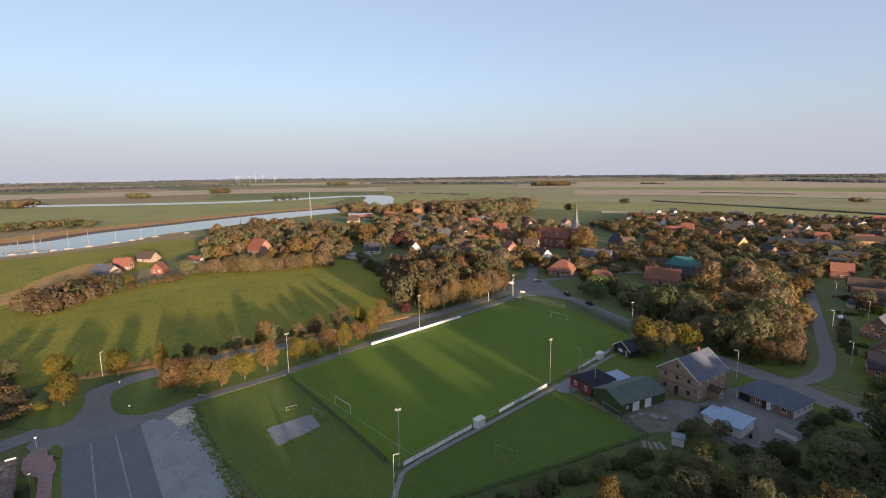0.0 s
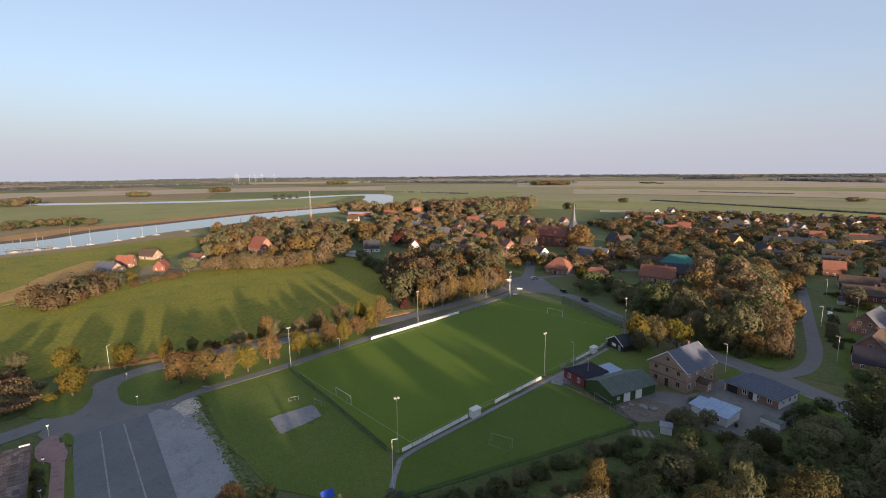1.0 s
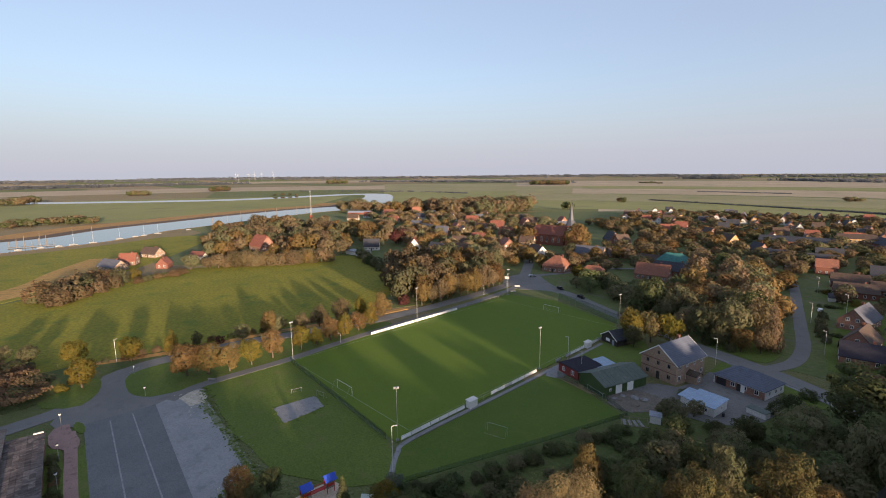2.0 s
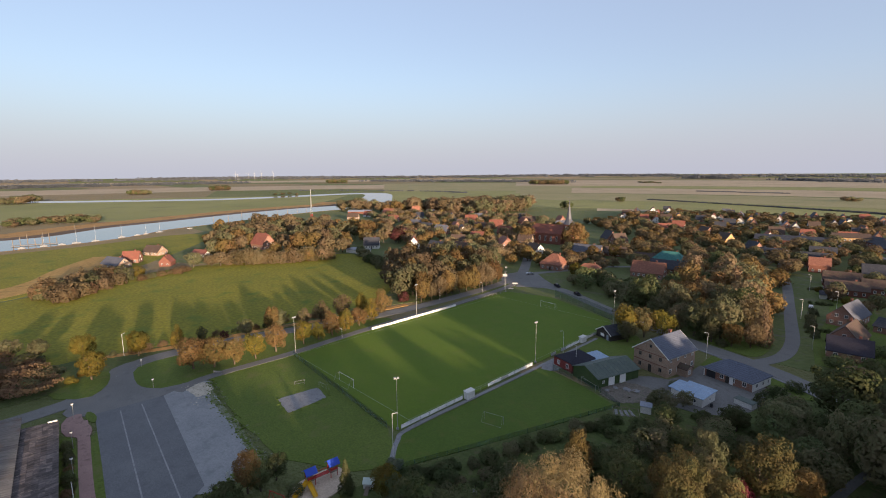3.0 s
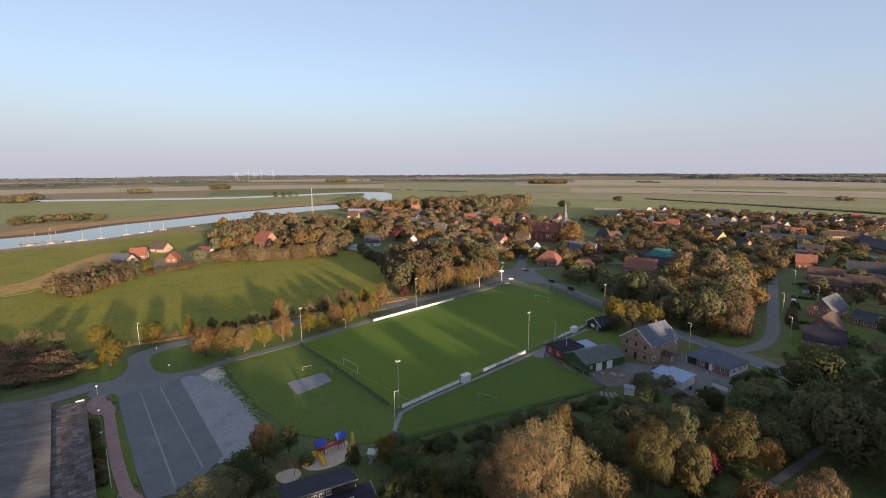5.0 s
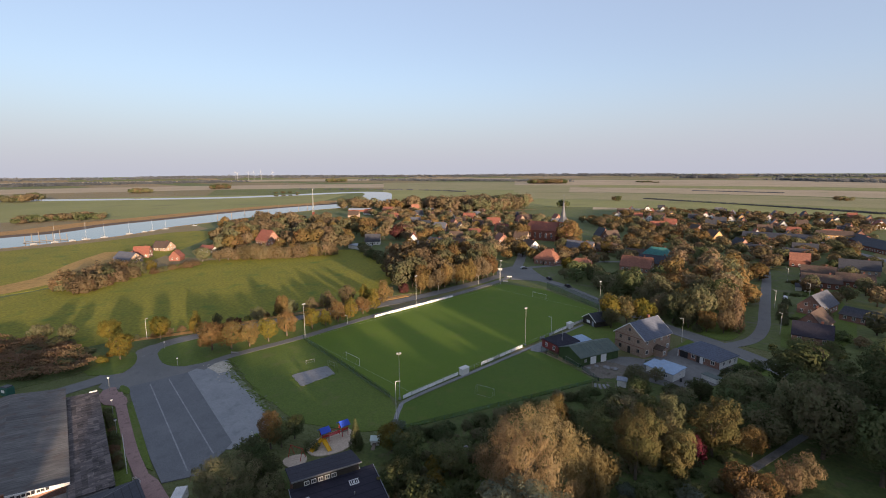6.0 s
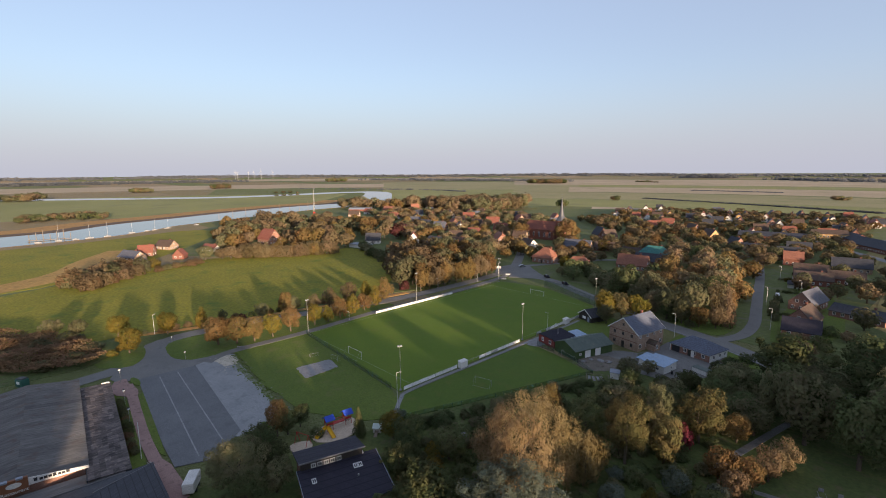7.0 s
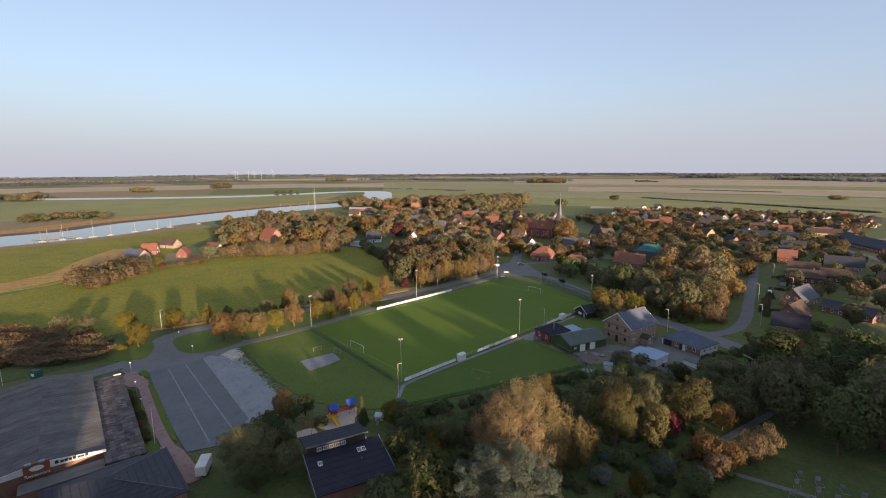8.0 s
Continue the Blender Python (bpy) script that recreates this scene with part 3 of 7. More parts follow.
def flecks(name, line, n, wide, r0, r1, top, material, label, category, seed):
    """Countless small uneven patches strewn along an edge, where one ground thins out into another."""
    rnd = random.Random(seed)
    pts = smooth_line([Vector(p) for p in line], 6)
    bm = bmesh.new()
    for k in range(n):
        c = pts[rnd.randrange(len(pts))]
        s = abs(rnd.gauss(0, 0.5))
        x, y = c.x + rnd.gauss(0, 0.55) * wide, c.y + rnd.gauss(0, 0.55) * wide
        r, sq, turn = rnd.uniform(r0, r1) / (1 + s), rnd.uniform(0.45, 1.0), rnd.uniform(0, math.tau)
        ring = []
        for j in range(8):
            a = math.tau * j / 8
            q = r * rnd.uniform(0.55, 1.2)
            u, v = q * math.cos(a), q * sq * math.sin(a)
            ring.append(bm.verts.new((x + u * math.cos(turn) - v * math.sin(turn), y + u * math.sin(turn) + v * math.cos(turn), top + 0.0004 * k)))
        low = [bm.verts.new((v.co.x, v.co.y, 0.1)) for v in ring]
        bm.faces.new(ring)
        for j in range(8):
            bm.faces.new((ring[j - 1], ring[j], low[j], low[j - 1]))
    tagged(new(name, linked(name, bm, material)), label, category, kind="stuff")


THIN_GRASS = surface("thin_grass_on_gravel", (0.13, 0.155, 0.07), (0.19, 0.205, 0.12), 0.4, 2.2, 0.95, 0.6, stain=(0.24, 0.24, 0.22), vary=0.4)
LOT_EDGE = [(-57, -22.4), (-47, -25.0), (-40.7, -25.4), (-31, -25.7), (-22, -26.6), (-14, -27.3), (-10.6, -28.2), (-8, -33.5), (-6.6, -38)]
sheet("thin_verge", band(LOT_EDGE, 0.5, 0.9), 0.172, THIN_GRASS, "thin grass growing through the gravel edge", "verge", rag=(1.2, 0.35, 31), after=1)
flecks("grass_patches", LOT_EDGE, 420, 1.7, 0.12, 0.5, 0.18, LAWN, "patches of grass growing into the gravel", "grass", 21)
flecks("gravel_patches", [(x + 0.4, y + 1.5) for x, y in LOT_EDGE], 150, 1.4, 0.1, 0.4, 0.135, THIN_GRASS, "loose gravel strewn over the lawn edge", "gravel", 22)
flecks("grit_patches", [(-59, -27), (-54, -26.5), (-49, -27.5), (-45, -29)], 60, 1.6, 0.1, 0.4, 0.19, PALE, "pale grit scattered over the gravel", "gravel", 23)
flecks("grass_patches", [(-33.4, -13.3), (-32.2, -2.3), (-25.3, -3.6), (-24.6, -14.6), (-33.4, -13.3)], 60, 0.5, 0.15, 0.5, 0.21, LAWN, "grass creeping over the slab's edge", "grass", 24)


# ---- trees ----
def leaf_cloud(centres, spread, count, leaf, rng):
    """Small leaf faces strewn round the centres of far trees."""
    n = len(centres) * count
    off = rng.normal(size=(n, 3))
    off /= np.linalg.norm(off, axis=1, keepdims=True)
    p = np.repeat(centres, count, 0) + off * (rng.random((n, 1)) ** 0.4) * spread
    nor = off + rng.normal(size=(n, 3)) * 0.3
    nor /= np.linalg.norm(nor, axis=1, keepdims=True)
    u = np.cross(nor, rng.normal(size=(n, 3)))
    u /= np.linalg.norm(u, axis=1, keepdims=True)
    v = np.cross(nor, u)
    s = leaf * (0.6 + 0.8 * rng.random((n, 1)))
    return np.stack([p - u * s, p - v * s * 0.6, p + u * s, p + v * s * 0.6], 1).reshape(-1, 3)


SHAPES = {"round": (0.45, 0.45, 0.43, 0.56), "tall": (0.40, 0.40, 0.47, 0.52), "willow": (0.46, 0.46, 0.43, 0.56), "bush": (0.46, 0.46, 0.66, 0.30)}


def crown_lobes(shape, lobes, rng, seed):
    """The round masses of foliage that make up a crown: their centres and their half-sizes, for a crown one metre wide and high."""
    if shape == "cone":
        z = (np.arange(lobes) + rng.random(lobes)) / lobes
        a = 2.4 * np.arange(lobes) + rng.random(lobes)
        q = 0.33 * (1 - z) * rng.uniform(0.7, 1.1, lobes)
        rad = 0.05 + 0.15 * (1 - z)
        return np.stack([q * np.cos(a), q * np.sin(a), 0.08 + 0.86 * z], 1), rad[:, None] * np.array([1, 1, 0.75])
    ex, ey, ez, zc = SHAPES[shape]
    k = np.arange(lobes) + 0.5
    up = 1 - 2 * k / lobes
    turn = math.pi * (1 + 5 ** 0.5) * k + seed
    d = np.stack([np.sqrt(1 - up * up) * np.cos(turn), np.sqrt(1 - up * up) * np.sin(turn), up], 1) + 0.22 * rng.normal(size=(lobes, 3))
    d /= np.linalg.norm(d, axis=1, keepdims=True)
    rad = rng.choice([0.6, 0.8, 1.0, 1.25, 1.55], lobes) * rng.uniform(0.9, 1.1, lobes) * 1.25 / math.sqrt(lobes)
    wave = 1 + 0.13 * np.sin(2.3 * d[:, 0] + seed) + 0.13 * np.sin(2.9 * d[:, 1] + 2 * seed) + 0.08 * np.sin(3.1 * d[:, 2] + seed)
    c = d * ((1 - 0.75 * rad) * wave * rng.uniform(0.78, 1.06, lobes))[:, None]
    c = np.concatenate([c, [[0, 0, 0]]])
    rad = np.append(rad, 0.64)
    c, half = c * np.array([ex, ey, ez]), rad[:, None] * np.array([ex, ey, ez * (1.5 if shape == "willow" else 1.0)])
    if shape == "tall":
        c[:, :2] *= 1.12 - 0.75 * np.clip(c[:, 2:] + 0.2, 0, 1)
    return c + np.array([0, 0, zc]), half


def crown_mesh(shape, lobes, count, leaf, seed, material):
    """A crown of many small leaves on the outsides of its lobes, with a few strays beyond them."""
    rng = np.random.default_rng(seed)
    c, half = crown_lobes(shape, lobes, rng, seed)
    share = half[:, 0] ** 2
    mid = c[-1] if shape != "cone" else np.array([0, 0, 0.4])
    keep_p, keep_n, have = [], [], 0
    while have < count:
        n = 2 * count
        pick = rng.choice(len(c), n, p=share / share.sum())
        d = rng.normal(size=(n, 3))
        d /= np.linalg.norm(d, axis=1, keepdims=True)
        ripple = 0.09 * np.sin(9 * d[:, 0] + pick) * np.sin(8 * d[:, 1] + 2 * pick) + 0.07 * np.sin(13 * d[:, 2] + 3 * pick)
        grow = 0.84 + ripple + 0.26 * rng.random(n) + 0.45 * (rng.random(n) > 0.91) * rng.random(n)
        p = c[pick] + d * half[pick] * grow[:, None]
        free = np.ones(n, bool)
        for k in range(len(c)):
            free &= (np.linalg.norm((p - c[k]) / half[k], axis=1) > 0.84) | (pick == k)
        free &= p[:, 2] > 0.02
        p, d = p[free], d[free]
        out = p - mid
        out /= np.linalg.norm(out, axis=1, keepdims=True) + 1e-6
        keep_p.append(p)
        keep_n.append(0.6 * d + 0.55 * out + 0.36 * rng.normal(size=p.shape))
        have += len(p)
    p, nor = np.concatenate(keep_p)[:count], np.concatenate(keep_n)[:count]
    nor /= np.linalg.norm(nor, axis=1, keepdims=True)
    u = np.cross(nor, rng.normal(size=p.shape))
    ratio = 0.7
    if shape == "willow":
        # Weeping strands: the leaves hang down, further the wider they stand.
        p[:, 2] -= rng.random(count) * 0.45 * (p[:, 0] ** 2 + p[:, 1] ** 2)
        u = np.array([0, 0, -1.0]) + 0.35 * rng.normal(size=p.shape)
        u -= nor * (u * nor).sum(1, keepdims=True)
        ratio = 0.42
    u /= np.linalg.norm(u, axis=1, keepdims=True) + 1e-6
    v = np.cross(nor, u) * ratio
    u *= 1.5 if shape == "willow" else 1.0
    s = leaf * (0.6 + 0.8 * rng.random((count, 1)))
    co = np.stack([p - u * s, p - v * s, p + u * s, p + v * s], 1).reshape(-1, 3)
    co[:, 2] = np.maximum(co[:, 2], 0.01)
    n = count
    me = bpy.data.meshes.new("crown")
    me.vertices.add(4 * n)
    me.vertices.foreach_set("co", co.ravel().astype(np.float32))
    me.loops.add(4 * n)
    me.loops.foreach_set("vertex_index", np.arange(4 * n, dtype=np.int32))
    me.polygons.add(n)
    me.polygons.foreach_set("loop_start", np.arange(0, 4 * n, 4, dtype=np.int32))
    me.update(calc_edges=True)
    me.materials.append(material)
    return me


def trunk_mesh(shape, seed):
    rnd = random.Random(seed)
    bm = bmesh.new()
    top = 0.85 if shape in ("cone", "tall") else 0.55
    lean = Vector((rnd.uniform(-0.03, 0.03), rnd.uniform(-0.03, 0.03), 0))
    mid = lean + Vector((0, 0, 0.3))
    tube(bm, (0, 0, -0.02), mid, 0.034, 0.024, 7)
    tube(bm, mid, lean * 1.6 + Vector((0, 0, top)), 0.024, 0.008, 6)
    for k in range(5 if shape != "cone" else 0):
        a = math.tau * (k + rnd.random() * 0.6) / 5
        base = lean + Vector((0, 0, rnd.uniform(0.22, 0.42)))
        tip = base + Vector((0.27 * math.cos(a), 0.27 * math.sin(a), rnd.uniform(0.16, 0.34)))
        tube(bm, base, tip, 0.013, 0.004, 5)
    return linked("trunk", bm, BARK)


KINDS = {
    "rust": ("round", LEAF_RUST, "broadleaf tree with rust-orange autumn leaves"),
    "brown": ("round", LEAF_BROWN, "broadleaf tree with dull brown autumn leaves"),
    "olive": ("round", LEAF_OLIVE, "broadleaf tree with olive leaves turning brown"),
    "green": ("round", LEAF_GREEN, "broadleaf tree with dark green leaves"),
    "gold": ("round", LEAF_GOLD, "broadleaf tree with golden yellow autumn leaves"),
    "red": ("round", LEAF_RED, "copper beech with dark red leaves"),
    "tallgold": ("tall", LEAF_GOLD, "slim tree with golden yellow leaves"),
    "tallrust": ("tall", LEAF_RUST, "slim upright tree with rust-orange leaves"),
    "tallgreen": ("tall", LEAF_GREEN, "slim upright tree with dark green leaves"),
    "willow": ("willow", LEAF_TAN, "large weeping willow with tan autumn leaves"),
    "silver": ("round", LEAF_GREY, "rounded tree with silvery green leaves"),
    "conifer": ("cone", LEAF_GREEN, "dark green conifer with drooping branches"),
    "larch": ("cone", LEAF_BROWN, "tall conifer with brownish needles"),
    "bush": ("bush", LEAF_OLIVE, "dense olive-green bush with small leaves"),
    "rustbush": ("bush", LEAF_RUSSET, "dense bush with russet autumn leaves"),
    "mixed": ("round", LEAF_MIX, "broadleaf tree with olive and golden leaves"),
    "thicket": ("bush", LEAF_BROWN, "tall thicket with dull brown leaves down to the ground"),
    "greenbush": ("bush", LEAF_GREEN, "dense bush with dark green leaves"),
    "goldbush": ("bush", LEAF_GOLD, "rounded bush with yellow autumn leaves"),
    "pinkbush": ("bush", LEAF_MAGENTA, "rounded bush with magenta-red autumn leaves"),
    "redbush": ("bush", LEAF_RED, "rounded bush with dark red leaves"),
}
LEVELS = {"giant": (110, 44000, 0.0066), "finest": (80, 19000, 0.0098), "close": (44, 7000, 0.016), "wood": (28, 3300, 0.024), "near": (26, 2700, 0.0265), "mid": (18, 1400, 0.037), "stand": (18, 1050, 0.043), "far": (12, 540, 0.06), "speck": (9, 260, 0.088)}
CROWNS, TRUNKS = {}, {}
rnd_tree = random.Random(11)


def crown_of(kind, level, variant):
    shape, mat, _ = KINDS[kind]
    key = (kind, level, variant)
    if key not in CROWNS:
        lobes, count, leaf = (18, 1500, 0.036) if shape == "bush" and level not in ("far", "speck", "stand") else LEVELS[level]
        CROWNS[key] = crown_mesh(shape, lobes, count, leaf, 7 + 13 * variant + len(kind), mat)
    return CROWNS[key]


def tree(kind, x, y, h, w, level="mid", group="trees"):
    """One tree or bush: a trunk with limbs and a crown of many leaves."""
    shape, mat, label = KINDS[kind]
    variant = rnd_tree.randrange(3)
    bush = shape == "bush"
    ob = thing("bush" if bush else ("conifer" if shape == "cone" else "tree"), x, y, rnd_tree.uniform(0, 360), label, "bush" if bush else "tree", group)
    ob.scale = (w, w, h)
    part("crown", crown_of(kind, level, variant), None, ob)
    if not bush:
        tkey = (shape, variant)
        if tkey not in TRUNKS:
            TRUNKS[tkey] = trunk_mesh(shape, variant)
        part("trunk", TRUNKS[tkey], None, ob)
    return ob


def row(kinds, a, b, n, h, w, level="mid", jitter=1.0, group="trees"):
    for k in range(n):
        s = (k + 0.5) / n
        q = rnd_tree.uniform(0.8, 1.2)
        tree(rnd_tree.choice(kinds), a[0] + (b[0] - a[0]) * s + rnd_tree.uniform(-jitter, jitter), a[1] + (b[1] - a[1]) * s + rnd_tree.uniform(-jitter, jitter), h * q, w * q * rnd_tree.uniform(0.9, 1.1), level, group)


HOUSE_SPOTS = []


def inside(x, y, poly):
    hit = False
    for (ax, ay), (bx, by) in zip(poly, poly[1:] + poly[:1]):
        if (ay > y) != (by > y) and x < (bx - ax) * (y - ay) / (by - ay) + ax:
            hit = not hit
    return hit


def woodland(name, spots, level, label):
    """Countless trees in one object: crowns and stems, each tree turned and sized by itself."""
    mats, verts, faces, index, start = [], [], [], [], 0
    stem = linked("stem", tubes(((0, 0, 0), (0, 0, 0.55), 0.03, 0.015), sides=4), BARK)
    for kind, x, y, h, w in spots:
        a = rnd_tree.uniform(0, math.tau)
        for me in (crown_of(kind, level, rnd_tree.randrange(3)), stem):
            co = np.empty(3 * len(me.vertices), np.float32)
            me.vertices.foreach_get("co", co)
            co = co.reshape(-1, 3) * np.array([w, w, h])
            co = np.stack([co[:, 0] * math.cos(a) - co[:, 1] * math.sin(a) + x, co[:, 0] * math.sin(a) + co[:, 1] * math.cos(a) + y, co[:, 2]], 1)
            loops = np.empty(len(me.loops), np.int32)
            me.loops.foreach_get("vertex_index", loops)
            sizes = np.empty(len(me.polygons), np.int32)
            me.polygons.foreach_get("loop_total", sizes)
            if me.materials[0] not in mats:
                mats.append(me.materials[0])
            verts.append(co)
            faces.append((loops + start, sizes))
            index.append(np.full(len(sizes), mats.index(me.materials[0]), np.int32))
            start += len(co)
    co, loops, sizes = np.concatenate(verts), np.concatenate([f[0] for f in faces]), np.concatenate([f[1] for f in faces])
    me = bpy.data.meshes.new(name)
    me.vertices.add(len(co))
    me.vertices.foreach_set("co", co.ravel().astype(np.float32))
    me.loops.add(len(loops))
    me.loops.foreach_set("vertex_index", loops)
    me.polygons.add(len(sizes))
    me.polygons.foreach_set("loop_start", np.concatenate([[0], np.cumsum(sizes)[:-1]]).astype(np.int32))
    for m in mats:
        me.materials.append(m)
    me.polygons.foreach_set("material_index", np.concatenate(index))
    me.update(calc_edges=True)
    return tagged(new(name, me), label, "woodland", kind="stuff")


def grove(kinds, poly, gap, h, w, level="mid", group="trees", clear=1.0, joined="", low=0.7, high=1.2):
    """Fills an outline with trees at a rough spacing, leaving room for the houses."""
    xs, ys = [p[0] for p in poly], [p[1] for p in poly]
    spots, y = [], min(ys)
    while y < max(ys):
        x = min(xs)
        while x < max(xs):
            px, py = x + rnd_tree.uniform(-0.4, 0.4) * gap, y + rnd_tree.uniform(-0.4, 0.4) * gap
            if inside(px, py, poly) and all(math.dist((px, py), s[:2]) > s[2] * clear for s in HOUSE_SPOTS):
                q = rnd_tree.uniform(low, high)
                spots.append((rnd_tree.choice(kinds), px, py, h * q, w * q * rnd_tree.uniform(0.9, 1.15)))
            x += gap
        y += gap
    if joined and spots:
        woodland(group.replace(" ", "_"), spots, level, joined)
    elif not joined:
        for s in spots:
            tree(*s, level, group)


# ---- houses ----
def wall_body(l, w, eave, ridge, hip):
    """Four walls with gables, cut level where the roof is hipped."""
    bm = bmesh.new()
    zc = ridge - hip * (ridge - eave)
    rings = []
    for sx in (-1, 1):
        pts = [(-w / 2, 0), (w / 2, 0), (w / 2, eave)]
        pts += [(0, ridge)] if hip < 0.01 else ([(w / 2 * hip, zc), (-w / 2 * hip, zc)] if hip < 0.99 else [])
        pts += [(-w / 2, eave)]
        rings.append([bm.verts.new((sx * l / 2, y, max(z, -0.3) - (0.3 if z == 0 else 0.04 if z > eave else 0))) for y, z in pts])
    a, b = rings
    bm.faces.new(a)
    bm.faces.new(b[::-1])
    for k in range(len(a)):
        bm.faces.new((a[k - 1], a[k], b[k], b[k - 1]))
    return bm


def roof_body(l, w, eave, ridge, hip, over=0.45, thick=0.18):
    bm = bmesh.new()
    slope = (ridge - eave) / (w / 2)
    e, w2, l2 = eave - over * slope, w / 2 + over, l / 2 + over * 0.7
    zc = ridge - hip * (ridge - e)
    wc, d = w2 * hip, hip * w2 * 0.85
    for dz in (thick, 0.0):
        side = [[], []]
        for k, sy in enumerate((-1, 1)):
            side[k] = [(-l2, sy * w2, e), (l2, sy * w2, e)] + ([(l2, sy * wc, zc), (l2 - d, 0, ridge), (-l2 + d, 0, ridge), (-l2, sy * wc, zc)] if 0.01 < hip < 0.99 else [(l2 - d, 0, ridge), (-l2 + d, 0, ridge)])
        polys = side + ([[(sx * l2, -wc, zc), (sx * l2, wc, zc), (sx * (l2 - d), 0, ridge)] for sx in (-1, 1)] if hip > 0.01 else [])
        for poly in polys:
            bm.faces.new([bm.verts.new((x, y, z + dz)) for x, y, z in poly])
    bmesh.ops.remove_doubles(bm, verts=bm.verts, dist=0.001)
    rim = [ed for ed in bm.edges if ed.is_boundary]
    if rim:
        bmesh.ops.bridge_loops(bm, edges=rim)
    return bm


WINDOW = {}


def lattice(xs, zs, holes, y0, y1):
    """One upright frame: a slab of cells with some of them left open."""
    bm = bmesh.new()
    sheets = [{(i, j): bm.verts.new((x, y, z)) for i, x in enumerate(xs) for j, z in enumerate(zs)} for y in (y0, y1)]
    cells = {(i, j) for i in range(len(xs) - 1) for j in range(len(zs) - 1)} - holes
    for i, j in cells:
        for k, s in enumerate(sheets):
            q = [s[i, j], s[i + 1, j], s[i + 1, j + 1], s[i, j + 1]]
            bm.faces.new(q if k == 0 else q[::-1])
        for di, dj, a, b in ((-1, 0, (0, 0), (0, 1)), (1, 0, (1, 0), (1, 1)), (0, -1, (0, 0), (1, 0)), (0, 1, (0, 1), (1, 1))):
            if (i + di, j + dj) not in cells:
                pa, pb = (i + a[0], j + a[1]), (i + b[0], j + b[1])
                bm.faces.new((sheets[0][pa], sheets[0][pb], sheets[1][pb], sheets[1][pa]))
    return bm


def window(parent, x, y, z, face, w=1.1, h=1.3, name="window", frame_paint=WHITE):
    """A window with a white frame, cross bar and sill, and a dark glass pane set back in it. face: the way it looks, in degrees."""
    key = (round(w, 1), round(h, 1), frame_paint.name)
    if key not in WINDOW:
        bm = lattice((-w / 2, -w / 2 + 0.1, -0.04, 0.04, w / 2 - 0.1, w / 2), (0, 0.1, h - 0.1, h), {(1, 1), (3, 1)}, -0.06, 0.05)
        WINDOW[key] = (linked("window_frame", bm, frame_paint), linked("pane", boxes((-w / 2 + 0.1, w / 2 - 0.1, -0.02, 0.03, 0.1, h - 0.1)), PANE))
    f = part(name, WINDOW[key][0], None, parent, "", pose(x, y, z, 0, 0, face + 90))
    part("pane", WINDOW[key][1], None, f)
    return f


def wall_windows(ob, l, w, eave, ridge, hip, sides, floors, step=2.6, wsize=(1.1, 1.3), first=0.9):
    for fl in range(floors):
        z = first + 2.7 * fl
        if z + wsize[1] < eave + 0.1:
            n = max(1, int((l - 1.2) / step))
            for k in range(n):
                x = (k - (n - 1) / 2) * (l - 1.0) / n
                if "-y" in sides:
                    window(ob, x, -w / 2 - 0.005, z, -90, *wsize)
                if "+y" in sides:
                    window(ob, x, w / 2 + 0.005, z, 90, *wsize)
        half = w / 2 if z + wsize[1] < eave else (w / 2) * max(0.0, (ridge - z - wsize[1]) / (ridge - eave))
        n = int((2 * half - 0.6) / step)
        if z + wsize[1] > ridge - hip * (ridge - eave) - 0.1:
            continue
        for k in range(n):
            y = (k - (n - 1) / 2) * (2 * half - 0.6) / n
            if "-x" in sides:
                window(ob, -l / 2 - 0.005, y, z, 180, *wsize)
            if "+x" in sides:
                window(ob, l / 2 + 0.005, y, z, 0, *wsize)


def house(x, y, rot, l, w, eave, ridge, roof, wall, label, hip=0.0, sides=("-y", "+x", "-x"), floors=2, chimney=True, name="house", category="house", group="village houses", skylight=0, gutter=False):
    """A house with its ridge along its own x, turned by rot."""
    HOUSE_SPOTS.append((x, y, 0.55 * max(l, w) + 2.0))
    ob = thing(name, x, y, rot, label, category, group)
    part("wall", wall_body(l, w, eave, ridge, hip), wall, ob)
    r = part("roof", roof_body(l, w, eave, ridge, hip), roof, ob)
    slope = (ridge - eave) / (w / 2)
    if chimney:
        cx = l * 0.22
        part("chimney", boxes((cx - 0.35, cx + 0.35, 0.2, 0.85, ridge - 1.2, ridge + 0.8), (cx - 0.42, cx + 0.42, 0.13, 0.92, ridge + 0.8, ridge + 0.92)), BRICK_DARK, r)
    for k in range(skylight):
        sx = (k - (skylight - 1) / 2) * 2.4
        window(r, sx, -w * 0.28, 0, -90, 0.9, 1.1, "skylight").matrix_basis = pose(sx, -w * 0.30, ridge - w * 0.30 * slope + 0.22, 0, 0, 0) @ pose(0, 0, 0, math.degrees(math.atan(slope)) - 90, 0, 0)
    wall_windows(ob, l, w, eave, ridge, hip, sides, floors)
    part("door", boxes((-0.5, 0.5, -w / 2 - 0.06, -w / 2 + 0.02, 0.0, 2.05), (-0.6, 0.6, -w / 2 - 0.04, -w / 2 + 0.02, 2.05, 2.15)), BLACK_WOOD, ob)
    if gutter:
        for sy in (-1, 1):
            part("gutter", tubes(((-l / 2 - 0.3, sy * (w / 2 + 0.5), eave - 0.5 * slope), (l / 2 + 0.3, sy * (w / 2 + 0.5), eave - 0.5 * slope), 0.07), sides=6), STEEL, r)
    return ob


